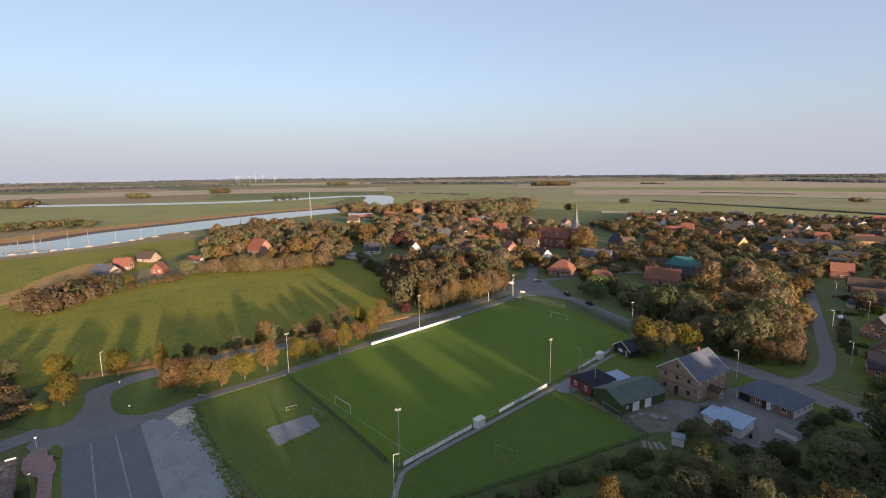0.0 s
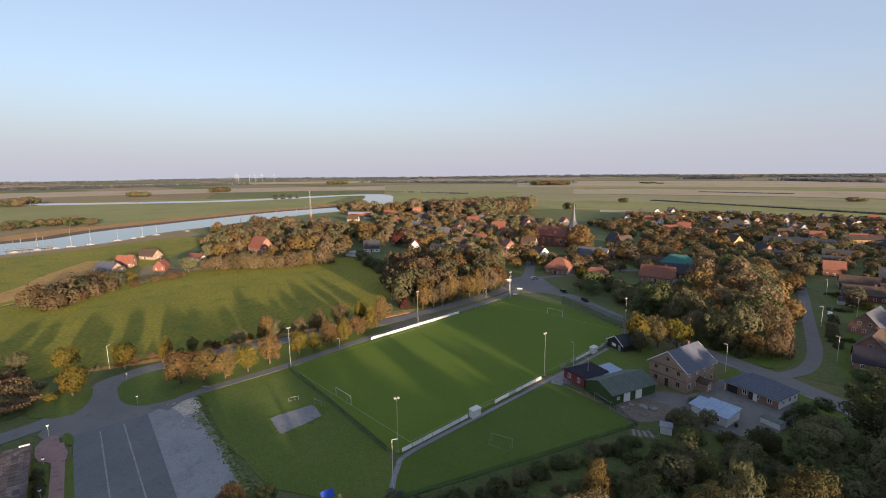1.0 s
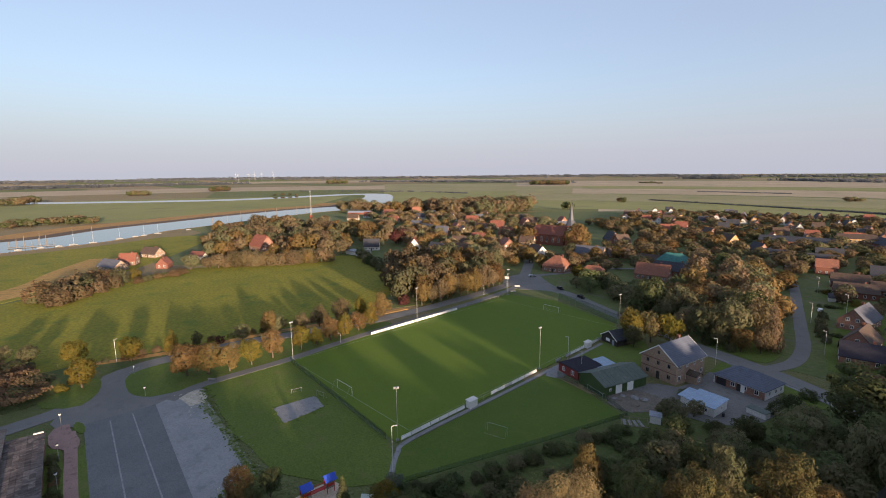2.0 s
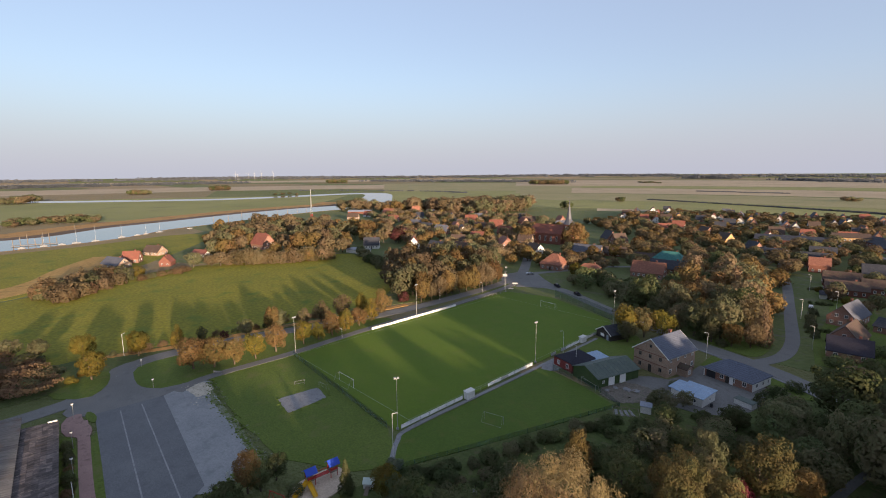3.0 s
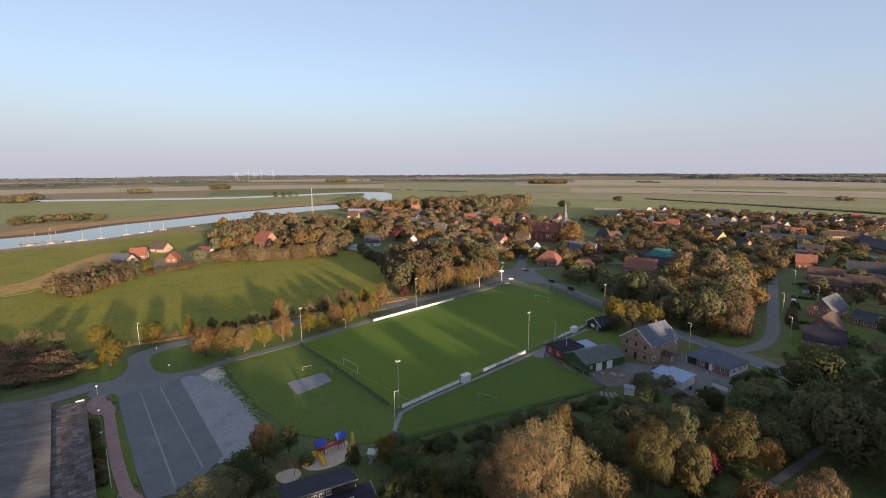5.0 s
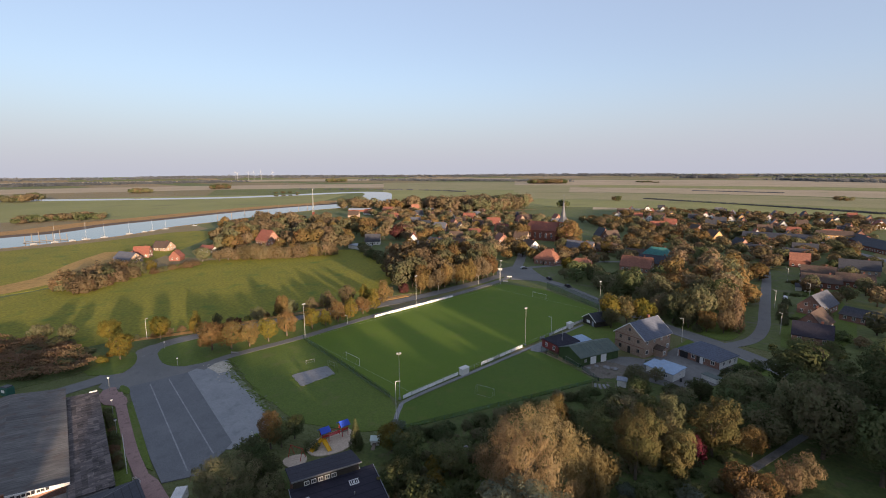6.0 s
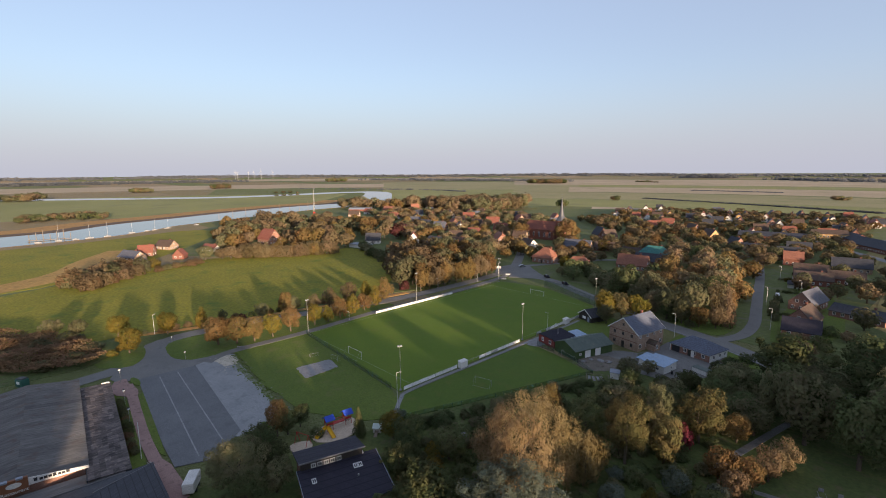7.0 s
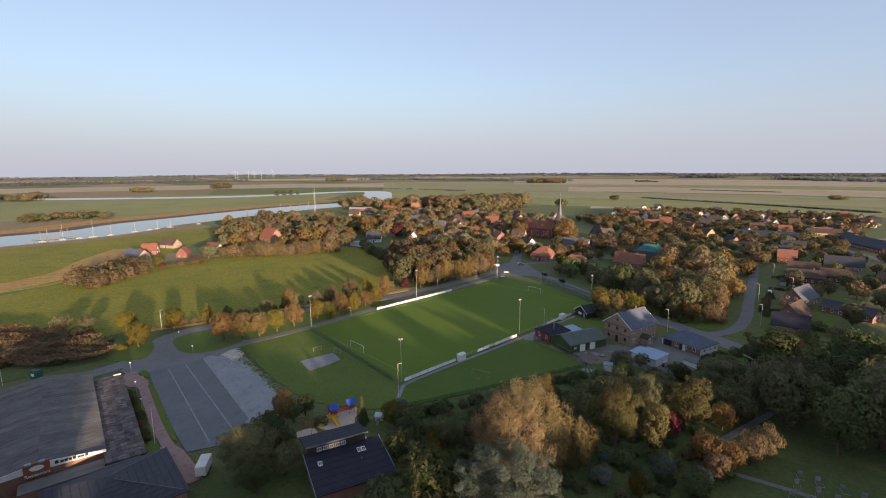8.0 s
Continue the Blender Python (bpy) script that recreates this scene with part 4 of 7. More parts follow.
def bargeboards(ob, l, w, eave, ridge, over=0.45):
    slope = (ridge - eave) / (w / 2)
    for sx in (-1, 1):
        for sy in (-1, 1):
            x = sx * (l / 2 + over * 0.7 + 0.05)
            bm = bmesh.new()
            e = eave - over * slope
            quad = [(x, sy * (w / 2 + over + 0.05), e - 0.12), (x, 0, ridge - 0.12), (x, 0, ridge + 0.2), (x, sy * (w / 2 + over + 0.05), e + 0.2)]
            a = [bm.verts.new(q) for q in quad]
            b = [bm.verts.new((q[0] + 0.06 * sx, q[1], q[2])) for q in quad]
            bm.faces.new(a)
            bm.faces.new(b[::-1])
            for k in range(4):
                bm.faces.new((a[k - 1], a[k], b[k], b[k - 1]))
            part("bargeboard", bm, WHITE, ob, "white bargeboard")


# The tall brick house with the grey roof
big = house(29.0, 79.9, 78, 13.8, 11.0, 6.0, 10.1, TILE_SLATE, BRICK_BROWN, "two-storey brown brick house with a grey gabled roof", sides=(), floors=3, chimney=True, group="yard buildings", gutter=True)
bargeboards(big, 13.8, 11.0, 6.0, 10.1)
SASH = plain("dull_brown_sash", (0.2, 0.155, 0.12), 0.6)
for yy, zz, wh in ((0, 7.4, (0.8, 1.0)), (-3.3, 4.2, (0.9, 1.2)), (0, 4.2, (0.9, 1.2)), (3.3, 4.2, (0.9, 1.2)), (-3.3, 1.0, (1.0, 1.3)), (3.3, 1.0, (1.0, 1.3))):
    window(big, -6.905, yy, zz, 180, *wh, frame_paint=SASH)
part("side_door", boxes((-6.96, -6.88, -0.5, 0.5, 0.0, 2.3)), BLACK_WOOD, big, "dark wooden side door")
for k in range(4):
    window(big, -5.4 + 3.6 * k, -5.505, 1.0, -90, 1.2, 1.4)
    window(big, -5.4 + 3.6 * k, -5.505, 4.3, -90, 0.9, 0.9)
porch = part("porch", wall_body(3.2, 3.0, 2.4, 3.3, 0.0), BRICK_BROWN, big, "brown brick porch", pose(-0.6, -6.9, 0, 0, 0, 90))
part("porch_roof", roof_body(3.2, 3.0, 2.4, 3.3, 0.0, 0.25), TILE_BROWN, porch)
window(porch, -1.61, 0.2, 0.8, 180, 1.0, 1.3)
for zz in (2.9, 5.7):
    part("string_course", boxes((-6.96, -6.902, -5.5, 5.5, zz, zz + 0.18)), BRICK_DARK, big)

# The bungalow
bung = house(47.2, 85.0, -14, 13.0, 9.6, 2.7, 5.2, TILE_SLATE, BRICK, "red brick bungalow with a blue-grey hipped roof", hip=1.0, sides=("-y",), floors=1, chimney=False, group="yard buildings", gutter=True)
part("white_gable_wall", boxes((6.505, 6.56, -4.75, 4.75, 0.0, 2.62)), OFFWHITE, bung, "white rendered end wall")
for yy in (-2.6, 0.6, 3.2):
    window(bung, 6.57, yy, 0.9, 0, 1.0, 1.2)
# A dark slab stands for the shade inside the open garage.
part("garage_door", boxes((-5.9, -3.3, -4.87, -4.8, 0.0, 2.2)), DARK, bung, "dark slab standing for the shaded inside of an open garage")
part("post", boxes((-6.5, -6.3, -5.15, -4.95, 0.0, 2.3)), WHITE, bung)
part("white_door", boxes((0.6, 1.6, -4.9, -4.81, 0.0, 2.1)), WHITE, bung, "white house door")

# The white workshop with stepped blue roofs
SHEET_BLUE = surface("pale_blue_roof_sheets", (0.22, 0.32, 0.44), (0.31, 0.42, 0.55), 0.4, 3.0, 0.5, 0.2, stain=(0.26, 0.30, 0.34))
SHEET_GREEN = surface("grey_green_roof_sheets", (0.062, 0.085, 0.072), (0.092, 0.12, 0.10), 0.4, 3.0, 0.55, 0.2, stain=(0.12, 0.13, 0.10))
GREEN_BOARD = surface("dark_green_boards", (0.035, 0.065, 0.02), (0.065, 0.10, 0.035), 0.5, 5.0, 0.8, 0.4)
SHEET_GREY = surface("pale_grey_roof_sheets", (0.20, 0.23, 0.28), (0.28, 0.31, 0.36), 0.5, 3.0, 0.5, 0.2)


def ribbed(x0, x1, y0, y1, z, drop, pitch_=1.0, thick=0.12):
    """Roof sheets laid side by side, each with a raised seam, falling towards -y by drop."""
    out, n = [], max(1, int((x1 - x0) / pitch_))
    for k in range(n):
        a, b = x0 + (x1 - x0) * k / n, x0 + (x1 - x0) * (k + 1) / n - 0.03
        bm = boxes((a, b, y0, y1, z, z + thick), (a, a + 0.08, y0, y1, z + thick, z + thick + 0.025))
        for v in bm.verts:
            v.co.z -= drop * (y1 - v.co.y) / (y1 - y0)
        out.append(bm)
    return out


shop = thing("workshop", 43.2, 64.2, -8, "white workshop with stepped pale blue roofs", "shed", "yard buildings")
HOUSE_SPOTS.append((43.2, 64.2, 6))
part("wall", boxes((-3.3, 3.3, -3.4, 3.4, -0.2, 2.35), (-5.4, -3.3, -2.2, 2.8, -0.2, 2.1)), OFFWHITE, shop)
for bm in ribbed(-3.6, 3.6, -3.8, 3.8, 2.75, 0.35):
    part("roof_sheet", bm, SHEET_BLUE, shop)
for bm in ribbed(-6.0, -3.62, -2.8, 3.2, 2.4, 0.25):
    part("roof_sheet", bm, SHEET_BLUE, shop)
window(shop, 1.2, -3.41, 0.9, -90, 1.1, 0.9)
window(shop, 3.31, 0.4, 1.0, 0, 0.8, 0.8)

store = thing("garden_shed", 53.1, 69.4, -16, "low white garden shed with a dark felt roof", "shed", "yard buildings")
part("wall", boxes((-2.2, 2.2, -1.1, 1.1, -0.2, 1.5)), OFFWHITE, store)
part("roof", boxes((-2.35, 2.35, -1.25, 1.3, 1.5, 1.62), bevel=0.03), SHEET_GREEN, store)

# The green hall with white doors
hall = thing("green_hall", 20.2, 60.6, 72, "green boarded hall with a grey-green sheet roof", "hall", "yard buildings")
HOUSE_SPOTS.append((20.2, 60.6, 9))
part("wall", wall_body(15.5, 9.6, 3.0, 4.9, 0.0), GREEN_BOARD, hall)
for sy in (-1, 1):
    for k in range(12):
        bm = boxes((-8.1 + 1.35 * k, -8.1 + 1.35 * k + 1.32, 0, 5.35, 0, 0.09), (-8.1 + 1.35 * k, -8.1 + 1.35 * k + 0.05, 0, 5.35, 0.09, 0.11))
        for v in bm.verts:
            v.co.z += 4.95 - v.co.y * 0.396
            v.co.y *= sy
        part("roof_sheet", bm, SHEET_GREEN, hall)
for xx in (-2.6, 1.6):
    part("roller_door", lattice(tuple(xx - 1.1 + 0.55 * k for k in range(5)), tuple(0.05 + 0.4 * k for k in range(7)), set(), -4.92, -4.79), WHITE, hall, "white sectional door")
window(hall, -5.6, -4.81, 1.2, -90, 0.9, 0.8)

house(9.8, 61.0, 74, 9.0, 8.0, 2.7, 4.9, TILE_BLUE, plain("red_boards", (0.21, 0.04, 0.035), 0.7), "clubhouse with red walls and a dark blue roof", hip=0.8, sides=("-x", "-y"), floors=1, chimney=False, name="clubhouse", category="clubhouse", group="yard buildings")
annex = thing("clubhouse_annex", 14.2, 66.2, 74, "low annex with a pale blue-grey sheet roof", "annex", "yard buildings")
part("wall", boxes((-3.2, 3.2, -2.8, 2.8, -0.2, 2.5)), GREEN_BOARD, annex)
for bm in ribbed(-3.6, 3.6, -3.2, 3.2, 3.0, 0.5):
    part("roof_sheet", bm, SHEET_BLUE, annex)
hut = house(5.8, 92.8, 68, 7.0, 7.2, 2.4, 4.6, TILE_DARK, BLACK_WOOD, "dark boarded sports hut with white roof edges", sides=(), floors=1, chimney=False, name="hut", category="hut", group="yard buildings")
bargeboards(hut, 7.0, 7.2, 2.4, 4.6)
part("hatch", boxes((-3.6, -3.52, -0.4, 1.4, 0.9, 1.9)), WHITE, hut, "white serving hatch")
part("door", boxes((-3.6, -3.52, -2.6, -1.6, 0.0, 2.0)), SHEET_GREY, hut, "grey door")

# ---- restaurant hall ----
ROOF_FELT = surface("grey_corrugated_roof", (0.12, 0.116, 0.112), (0.20, 0.19, 0.18), 0.12, 1.4, 0.8, 0.4, stain=(0.13, 0.10, 0.085), stretch=(2.6, 0.22, 1), vary=0.35)
ROOF_BLOTCH = surface("blotchy_roof_sheets", (0.07, 0.058, 0.058), (0.15, 0.12, 0.108), 0.5, 0.9, 0.85, 0.4, stain=(0.20, 0.16, 0.135), stretch=(1.8, 0.4, 1), vary=0.5)



def by_piece(m, lo, hi):
    """Makes every sheet of a roof a little lighter or darker than the next."""
    nt = m.node_tree
    p = nt.nodes["Principled BSDF"]
    info, val, tone = (nt.nodes.new("ShaderNode" + k) for k in ("ObjectInfo", "MapRange", "HueSaturation"))
    val.inputs["To Min"].default_value, val.inputs["To Max"].default_value = lo, hi
    wire(nt, info.outputs["Random"], val.inputs["Value"])
    wire(nt, val.outputs[0], tone.inputs["Value"])
    wire(nt, p.inputs["Base Color"].links[0].from_socket, tone.inputs["Color"])
    wire(nt, tone.outputs[0], p.inputs["Base Color"])


by_piece(ROOF_FELT, 0.82, 1.14)
by_piece(ROOF_BLOTCH, 0.62, 1.32)


def corrugated(x, width, length, waves=8, depth=0.05, thick=0.1):
    """One wavy roof sheet, lying flat from y 0 to length."""
    bm = bmesh.new()
    n = waves * 4
    prof = [(x + width * k / n, thick + depth * math.sin(math.tau * k / 4)) for k in range(n + 1)]
    rows = [[bm.verts.new((px, y, pz)) for px, pz in prof] for y in (0.0, length)]
    low = [[bm.verts.new((x + s, y, 0.0)) for s in (0, width)] for y in (0.0, length)]
    for k in range(n):
        bm.faces.new((rows[0][k], rows[0][k + 1], rows[1][k + 1], rows[1][k]))
    bm.faces.new(low[0][::-1] + [rows[0][0]] + rows[0][1:])
    bm.faces.new(low[1] + rows[1][::-1])
    bm.faces.new((low[0][0], low[1][0], rows[1][0], rows[0][0]))
    bm.faces.new((low[0][1], rows[0][-1], rows[1][-1], low[1][1]))
    bm.faces.new((low[0][0], low[0][1], low[1][1], low[1][0]))
    return bm


inn = thing("restaurant_hall", -34.8, -73.7, -4.7, "long restaurant hall with low grey corrugated roofs", "restaurant")
HOUSE_SPOTS.extend([(-45, -72, 16), (-20, -72, 16), (2, -68, 13)])
part("wall", boxes((-24, 23.4, -10.5, 9.0, -0.3, 3.9)), BRICK, inn)
part("gable_wall", wall_body(47.2, 19.4, 3.9, 5.5, 0.0), BRICK, inn, "", pose(-0.3, -0.75, 0.0))
for sy in (-1, 1):
    for k in range(24):
        a = -24.6 + 2.0 * k
        bm = corrugated(a, 1.97, 10.2)
        for v in bm.verts:
            v.co.z += 5.55 - v.co.y * 0.145
            v.co.y = v.co.y * sy - 0.75
        part("roof_sheet", bm, ROOF_FELT, inn)
fascia = bmesh.new()
prof = [(9.4, 3.95), (9.4, 4.45), (-0.75, 5.85), (-10.9, 4.45), (-10.9, 3.95), (-0.75, 4.3)]
fa = [fascia.verts.new((23.75, y, z)) for y, z in prof]
fb = [fascia.verts.new((23.9, y, z)) for y, z in prof]
fascia.faces.new(fa)
fascia.faces.new(fb[::-1])
for k in range(6):
    fascia.faces.new((fa[k - 1], fa[k], fb[k], fb[k - 1]))
board = part("fascia_board", fascia, OFFWHITE, inn, "cream gable fascia board")
# The inn's name is drawn as plain bars.
for k, (dy, h) in enumerate(((0, .62), (.62, .45), (1.1, .5), (1.6, .45), (2.1, .62), (2.65, .45), (3.1, .45), (3.6, .55))):
    y = 1.6 + dy * 1.25
    part("sign_bar", boxes((23.9, 23.94, y, y + 0.5, 4.62 - 0.055 * (y - 1.6), 4.62 - 0.055 * (y - 1.6) + h)), DARK, board)
sign = part("sign_box", boxes((23.7, 24.25, -2.9, 0.9, 3.4, 6.1), bevel=0.05), plain("brown_sign", (0.22, 0.09, 0.045), 0.6), inn, "brown restaurant sign with a pale oval emblem")
oval = bmesh.new()
bmesh.ops.create_circle(oval, cap_ends=True, radius=1.0, segments=24, matrix=Matrix.Translation((24.27, -1.0, 5.1)) @ Matrix.Rotation(radians(90), 4, "Y") @ Matrix.Diagonal((0.5, 1.05, 1, 1)))
part("emblem", oval, OFFWHITE, sign)
font = bpy.data.curves.new("sign_text", "FONT")
font.body, font.size, font.extrude, font.align_x = "Restaurant", 0.85, 0.02, "CENTER"
word = new("sign_text", font)
word.parent = sign
word.matrix_basis = pose(24.28, -1.0, 3.62, 90, 0, 90)
font.materials.append(OFFWHITE)
for xx in (-2.6, -0.6):
    part("floodlight", boxes((24.2, 24.9, xx, xx + 0.9, 6.15, 6.5), bevel=0.04), SHEET_GREY, sign)
side = thing("side_hall", -29.1, -62.5, -5, "low side hall with blotchy brown-grey roof sheets", "hall")
part("wall", boxes((-23.6, 23.4, -2.3, 3.8, -0.3, 3.1)), BRICK, side)
rnd = random.Random(3)
slate = linked("roof_sheet", boxes((0, 1.74, 0, 0.98, -0.06, 0.02)), ROOF_BLOTCH)
part("roof_deck", boxes((-24, 23.6, -2.5, 4.1, 3.1, 3.2)), DARK, side)
for k in range(27):
    for j in range(7):
        b = -2.5 + 0.945 * j
        part("roof_sheet", slate, None, side, "", pose(-24 + 1.76 * k + rnd.uniform(-0.02, 0.02), b, 3.62 - 0.045 * (b + 2.5) + rnd.uniform(0, 0.03), 0, rnd.uniform(-0.6, 0.6), 0))
part("valley_gutter", boxes((-24, 23.5, -2.7, -2.52, 3.3, 3.75)), DARK, side)
part("gable_end", boxes((-24.2, -23.9, 2.2, 3.9, 2.9, 3.7)), OFFWHITE, side, "white end board")
part("duct", tubes(((4, -2.35, 3.8), (9, -2.35, 3.8), 0.14)), STEEL, side, "pale metal duct")
front = house(3.4, -67.3, -2, 17.0, 19.0, 3.1, 5.7, TILE_DARK, BRICK, "restaurant front wing with a dark hipped roof", hip=1.0, sides=("+x", "-y"), floors=1, chimney=False, name="front_wing", category="restaurant", group="inn buildings")
LEAD = plain("lead_capping", (0.15, 0.15, 0.16), 0.6)
for sx, sy in ((1, 1), (-1, 1)):
    part("ridge_cap", tubes(((sx * 9.0, sy * 10.2, 3.0), (sx * 0.9, 0, 5.95), 0.07), sides=6), LEAD, front)
link = thing("link_roof", -7.4, -70.3, -4.7, "flat felt roof linking hall and front wing", "flat roof")
part("wall", boxes((-1.8, 1.6, -9, 8.6, -0.2, 3.0)), BRICK, link)
part("roof", boxes((-2.2, 1.7, -9.4, 9.0, 3.0, 3.25), bevel=0.04), ROOF_FELT, link)

# ---- kindergarten with the clerestory roof ----
kg = thing("kindergarten", 22.9, -32.8, 74, "single-storey kindergarten with a dark stepped roof", "building")
kg.scale = (0.95, 0.98, 1.0)
HOUSE_SPOTS.append((24, -32, 10))
part("wall", boxes((-7.3, 7.3, -8.6, 1.0, -0.2, 2.85), (-7.0, 5.0, 1.0, 5.9, -0.2, 5.2)), BRICK, kg)


def slope_slab(x0, x1, y0, y1, z0, z1, thick=0.22):
    bm = boxes((x0, x1, y0, y1, 0, thick))
    for v in bm.verts:
        v.co.z += z0 + (z1 - z0) * (v.co.y - y0) / (y1 - y0)
    return bm


lower = part("lower_roof", slope_slab(-7.9, 7.9, -9.4, 1.0, 2.67, 4.9), TILE_BLUE, kg, "dark blue-black lower roof")
upper = part("upper_roof", slope_slab(-7.6, 5.4, 0.2, 6.6, 6.6, 5.45), TILE_BLUE, kg, "dark blue-black upper roof")
part("roof_edge", boxes((-7.65, 5.45, 0.1, 0.2, 6.58, 6.84)), LEAD, upper)
for sx in (-7.98, 7.9):
    part("verge_strip", slope_slab(sx, sx + 0.08, -9.4, 1.0, 2.72, 4.95, 0.26), SHEET_GREY, lower)
# Nearly black boards: the shade below the upper roof is in their colour.
part("clerestory_wall", boxes((-7.2, 5.0, 0.7, 1.0, 4.7, 6.6)), BLACK_WOOD, kg)
part("end_wall", boxes((5.0, 5.2, 0.7, 5.4, 4.0, 5.4)), OFFWHITE, kg)
for k in range(5):
    window(kg, -4.8 + 1.25 * k, 0.66, 5.15, -90, 0.95, 0.85)
for sx, sy in ((2.8, -2.2), (3.7, -2.2), (-5.4, -2.9)):
    w = window(lower, sx, sy, 4, -90, 0.8, 1.1, "skylight")
    w.matrix_basis = pose(sx, sy, 3.1 + 0.2143 * (sy + 7.4) + 0.28, -78, 0, 0)
part("vent", tubes(((2.6, -4.0, 3.8), (2.6, -4.0, 4.4), 0.12)), STEEL, lower)

# ---- playground ----
BLUE = plain("blue_roof_boards", (0.03, 0.08, 0.45), 0.6)
YELLOW = plain("yellow_plastic", (0.75, 0.42, 0.02), 0.45)
RED = plain("red_paint", (0.45, 0.04, 0.03), 0.55)
play = thing("playground_tower", 4.2, -21.7, 85, "climbing frame with blue roofs, red bridge and yellow slides", "climbing frame")
for tx in (-2.3, 2.3):
    for sx in (-0.7, 0.7):
        for sy in (-0.7, 0.7):
            part("post", tubes(((tx + sx, sy, 0), (tx + sx, sy, 2.9), 0.07)), RED, play)
    part("platform", boxes((tx - 0.8, tx + 0.8, -0.8, 0.8, 1.25, 1.37)), WOOD, play)
    part("blue_roof", roof_body(2.0, 1.9, 2.85, 3.55, 0.0, 0.2, 0.1), BLUE, play, "blue gabled roof", pose(tx, 0, 0))
    for sy in (-0.72, 0.72):
        part("railing", boxes((tx - 0.7, tx + 0.7, sy - 0.03, sy + 0.03, 1.6, 2.1)), RED, play)
part("bridge", boxes((-1.5, 1.5, -0.45, 0.45, 1.25, 1.35), (-1.5, 1.5, -0.5, -0.42, 1.9, 2.0), (-1.5, 1.5, 0.42, 0.5, 1.9, 2.0)), RED, play)


def chute(tip):
    bm = bmesh.new()
    a, b = Vector((-2.9, -0.4, 1.4)), Vector(tip)
    d = (b - a).normalized()
    s = d.cross(Vector((0, 0, 1))).normalized() * 0.42
    for off, h in ((s, 0.28), (-s, 0.28)):
        q = [a + off, b + off, b + off + Vector((0, 0, h)), a + off + Vector((0, 0, h))]
        n = s.normalized() * 0.05
        f = [bm.verts.new(v) for v in q] + [bm.verts.new(v + n) for v in q]
        for idx in ((0, 1, 2, 3), (7, 6, 5, 4), (0, 4, 5, 1), (1, 5, 6, 2), (2, 6, 7, 3), (3, 7, 4, 0)):
            bm.faces.new([f[i] for i in idx])
    q = [a + s, b + s, b - s, a - s]
    f = [bm.verts.new(v) for v in q] + [bm.verts.new(v - Vector((0, 0, 0.06))) for v in q]
    for idx in ((0, 1, 2, 3), (7, 6, 5, 4), (0, 4, 5, 1), (1, 5, 6, 2), (2, 6, 7, 3), (3, 7, 4, 0)):
        bm.faces.new([f[i] for i in idx])
    return bm


part("slide", chute((-3.0, -4.0, 0.25)), YELLOW, play, "yellow slide")
part("slide", chute((-6.2, -1.8, 0.25)), YELLOW, play, "yellow slide")
cabin = thing("playhouse", 12.2, -16.3, 40, "small white playhouse with a pale teal roof", "playhouse")
part("wall", wall_body(1.8, 1.6, 1.3, 1.9, 0.0), OFFWHITE, cabin)
part("roof", roof_body(1.8, 1.6, 1.3, 1.9, 0.0, 0.2, 0.08), plain("pale_teal_boards", (0.55, 0.64, 0.58), 0.7), cabin)
part("ramp", slope_slab(-0.4, 0.4, -2.6, -0.8, 0.05, 0.6, 0.08), WOOD, cabin)
swing = thing("swing_frame", 5.0, -31.0, 20, "red swing frame with a single beam", "swing")
for sx in (-1.6, 1.6):
    for sy in (-0.9, 0.9):
        part("leg", tubes(((sx, sy, 0), (sx, 0, 2.5), 0.06)), RED, swing)
part("beam", tubes(((-1.8, 0, 2.5), (1.8, 0, 2.5), 0.07)), RED, swing)
rocks = random.Random(8)
for k in range(7):
    bm = bmesh.new()
    bmesh.ops.create_icosphere(bm, subdivisions=2, radius=0.7)
    for v in bm.verts:
        v.co = v.co * (1 + 0.25 * noise.noise(v.co * 1.4 + Vector((k, 0, 0))))
        v.co.z = max(v.co.z * 0.7, -0.3) + 0.3
    ob = tagged(new("boulder", linked("boulder", bm, CONCRETE)), "pale grey boulder lying among shrubs", "boulder", "boulders")
    ob.matrix_basis = pose(28.4 + rocks.uniform(-1.8, 1.8), -5.2 + rocks.uniform(-1.6, 1.6), 0.05, 0, 0, 40 * k)

# ---- sports ground ----
def goal(x, y, rot, w=7.32, h=2.44, depth=1.9, label="full-size white football goal with a net frame", group="football goals"):
    ob = thing("football_goal", x, y, rot, label, "goal", group)
    r, metal = (0.05, OFFWHITE) if w > 6 else (0.035, STEEL)
    for sx in (-w / 2, w / 2):
        part("post", tubes(((sx, 0, 0), (sx, 0, h), r)), metal, ob)
        part("stay", tubes(((sx, 0, h), (sx, depth * 0.45, h), 0.02), ((sx, depth * 0.45, h), (sx, depth, 0.05), 0.02)), STEEL, ob)
    part("crossbar", tubes(((-w / 2 - 0.06, 0, h), (w / 2 + 0.06, 0, h), r)), metal, ob)
    part("ground_bar", tubes(((-w / 2, depth, 0.05), (w / 2, depth, 0.05), 0.02)), STEEL, ob)
    return ob


GROUND_Z = 0.13
for args in ((-28.6, 4.6, 180), (-31, 107.9, 0)):
    goal(*args).location.z = GROUND_Z
goal(13.8, 18.3, 195, 5.0, 2.0, 1.5, "small white training goal on the lawn").location.z = GROUND_Z
goal(20.5, 50.2, -22, 5.9, 2.1, 1.5, "white training goal beside the hall fence").location.z = GROUND_Z
goal(-37.4, -5, 75, 2.6, 1.2, 0.8, "low grey-white youth goal beside the slab").location.z = 0.12
goal(-30.3, -1.9, 10, 3.0, 1.8, 1.0, "small white youth goal beside the slab").location.z = 0.12


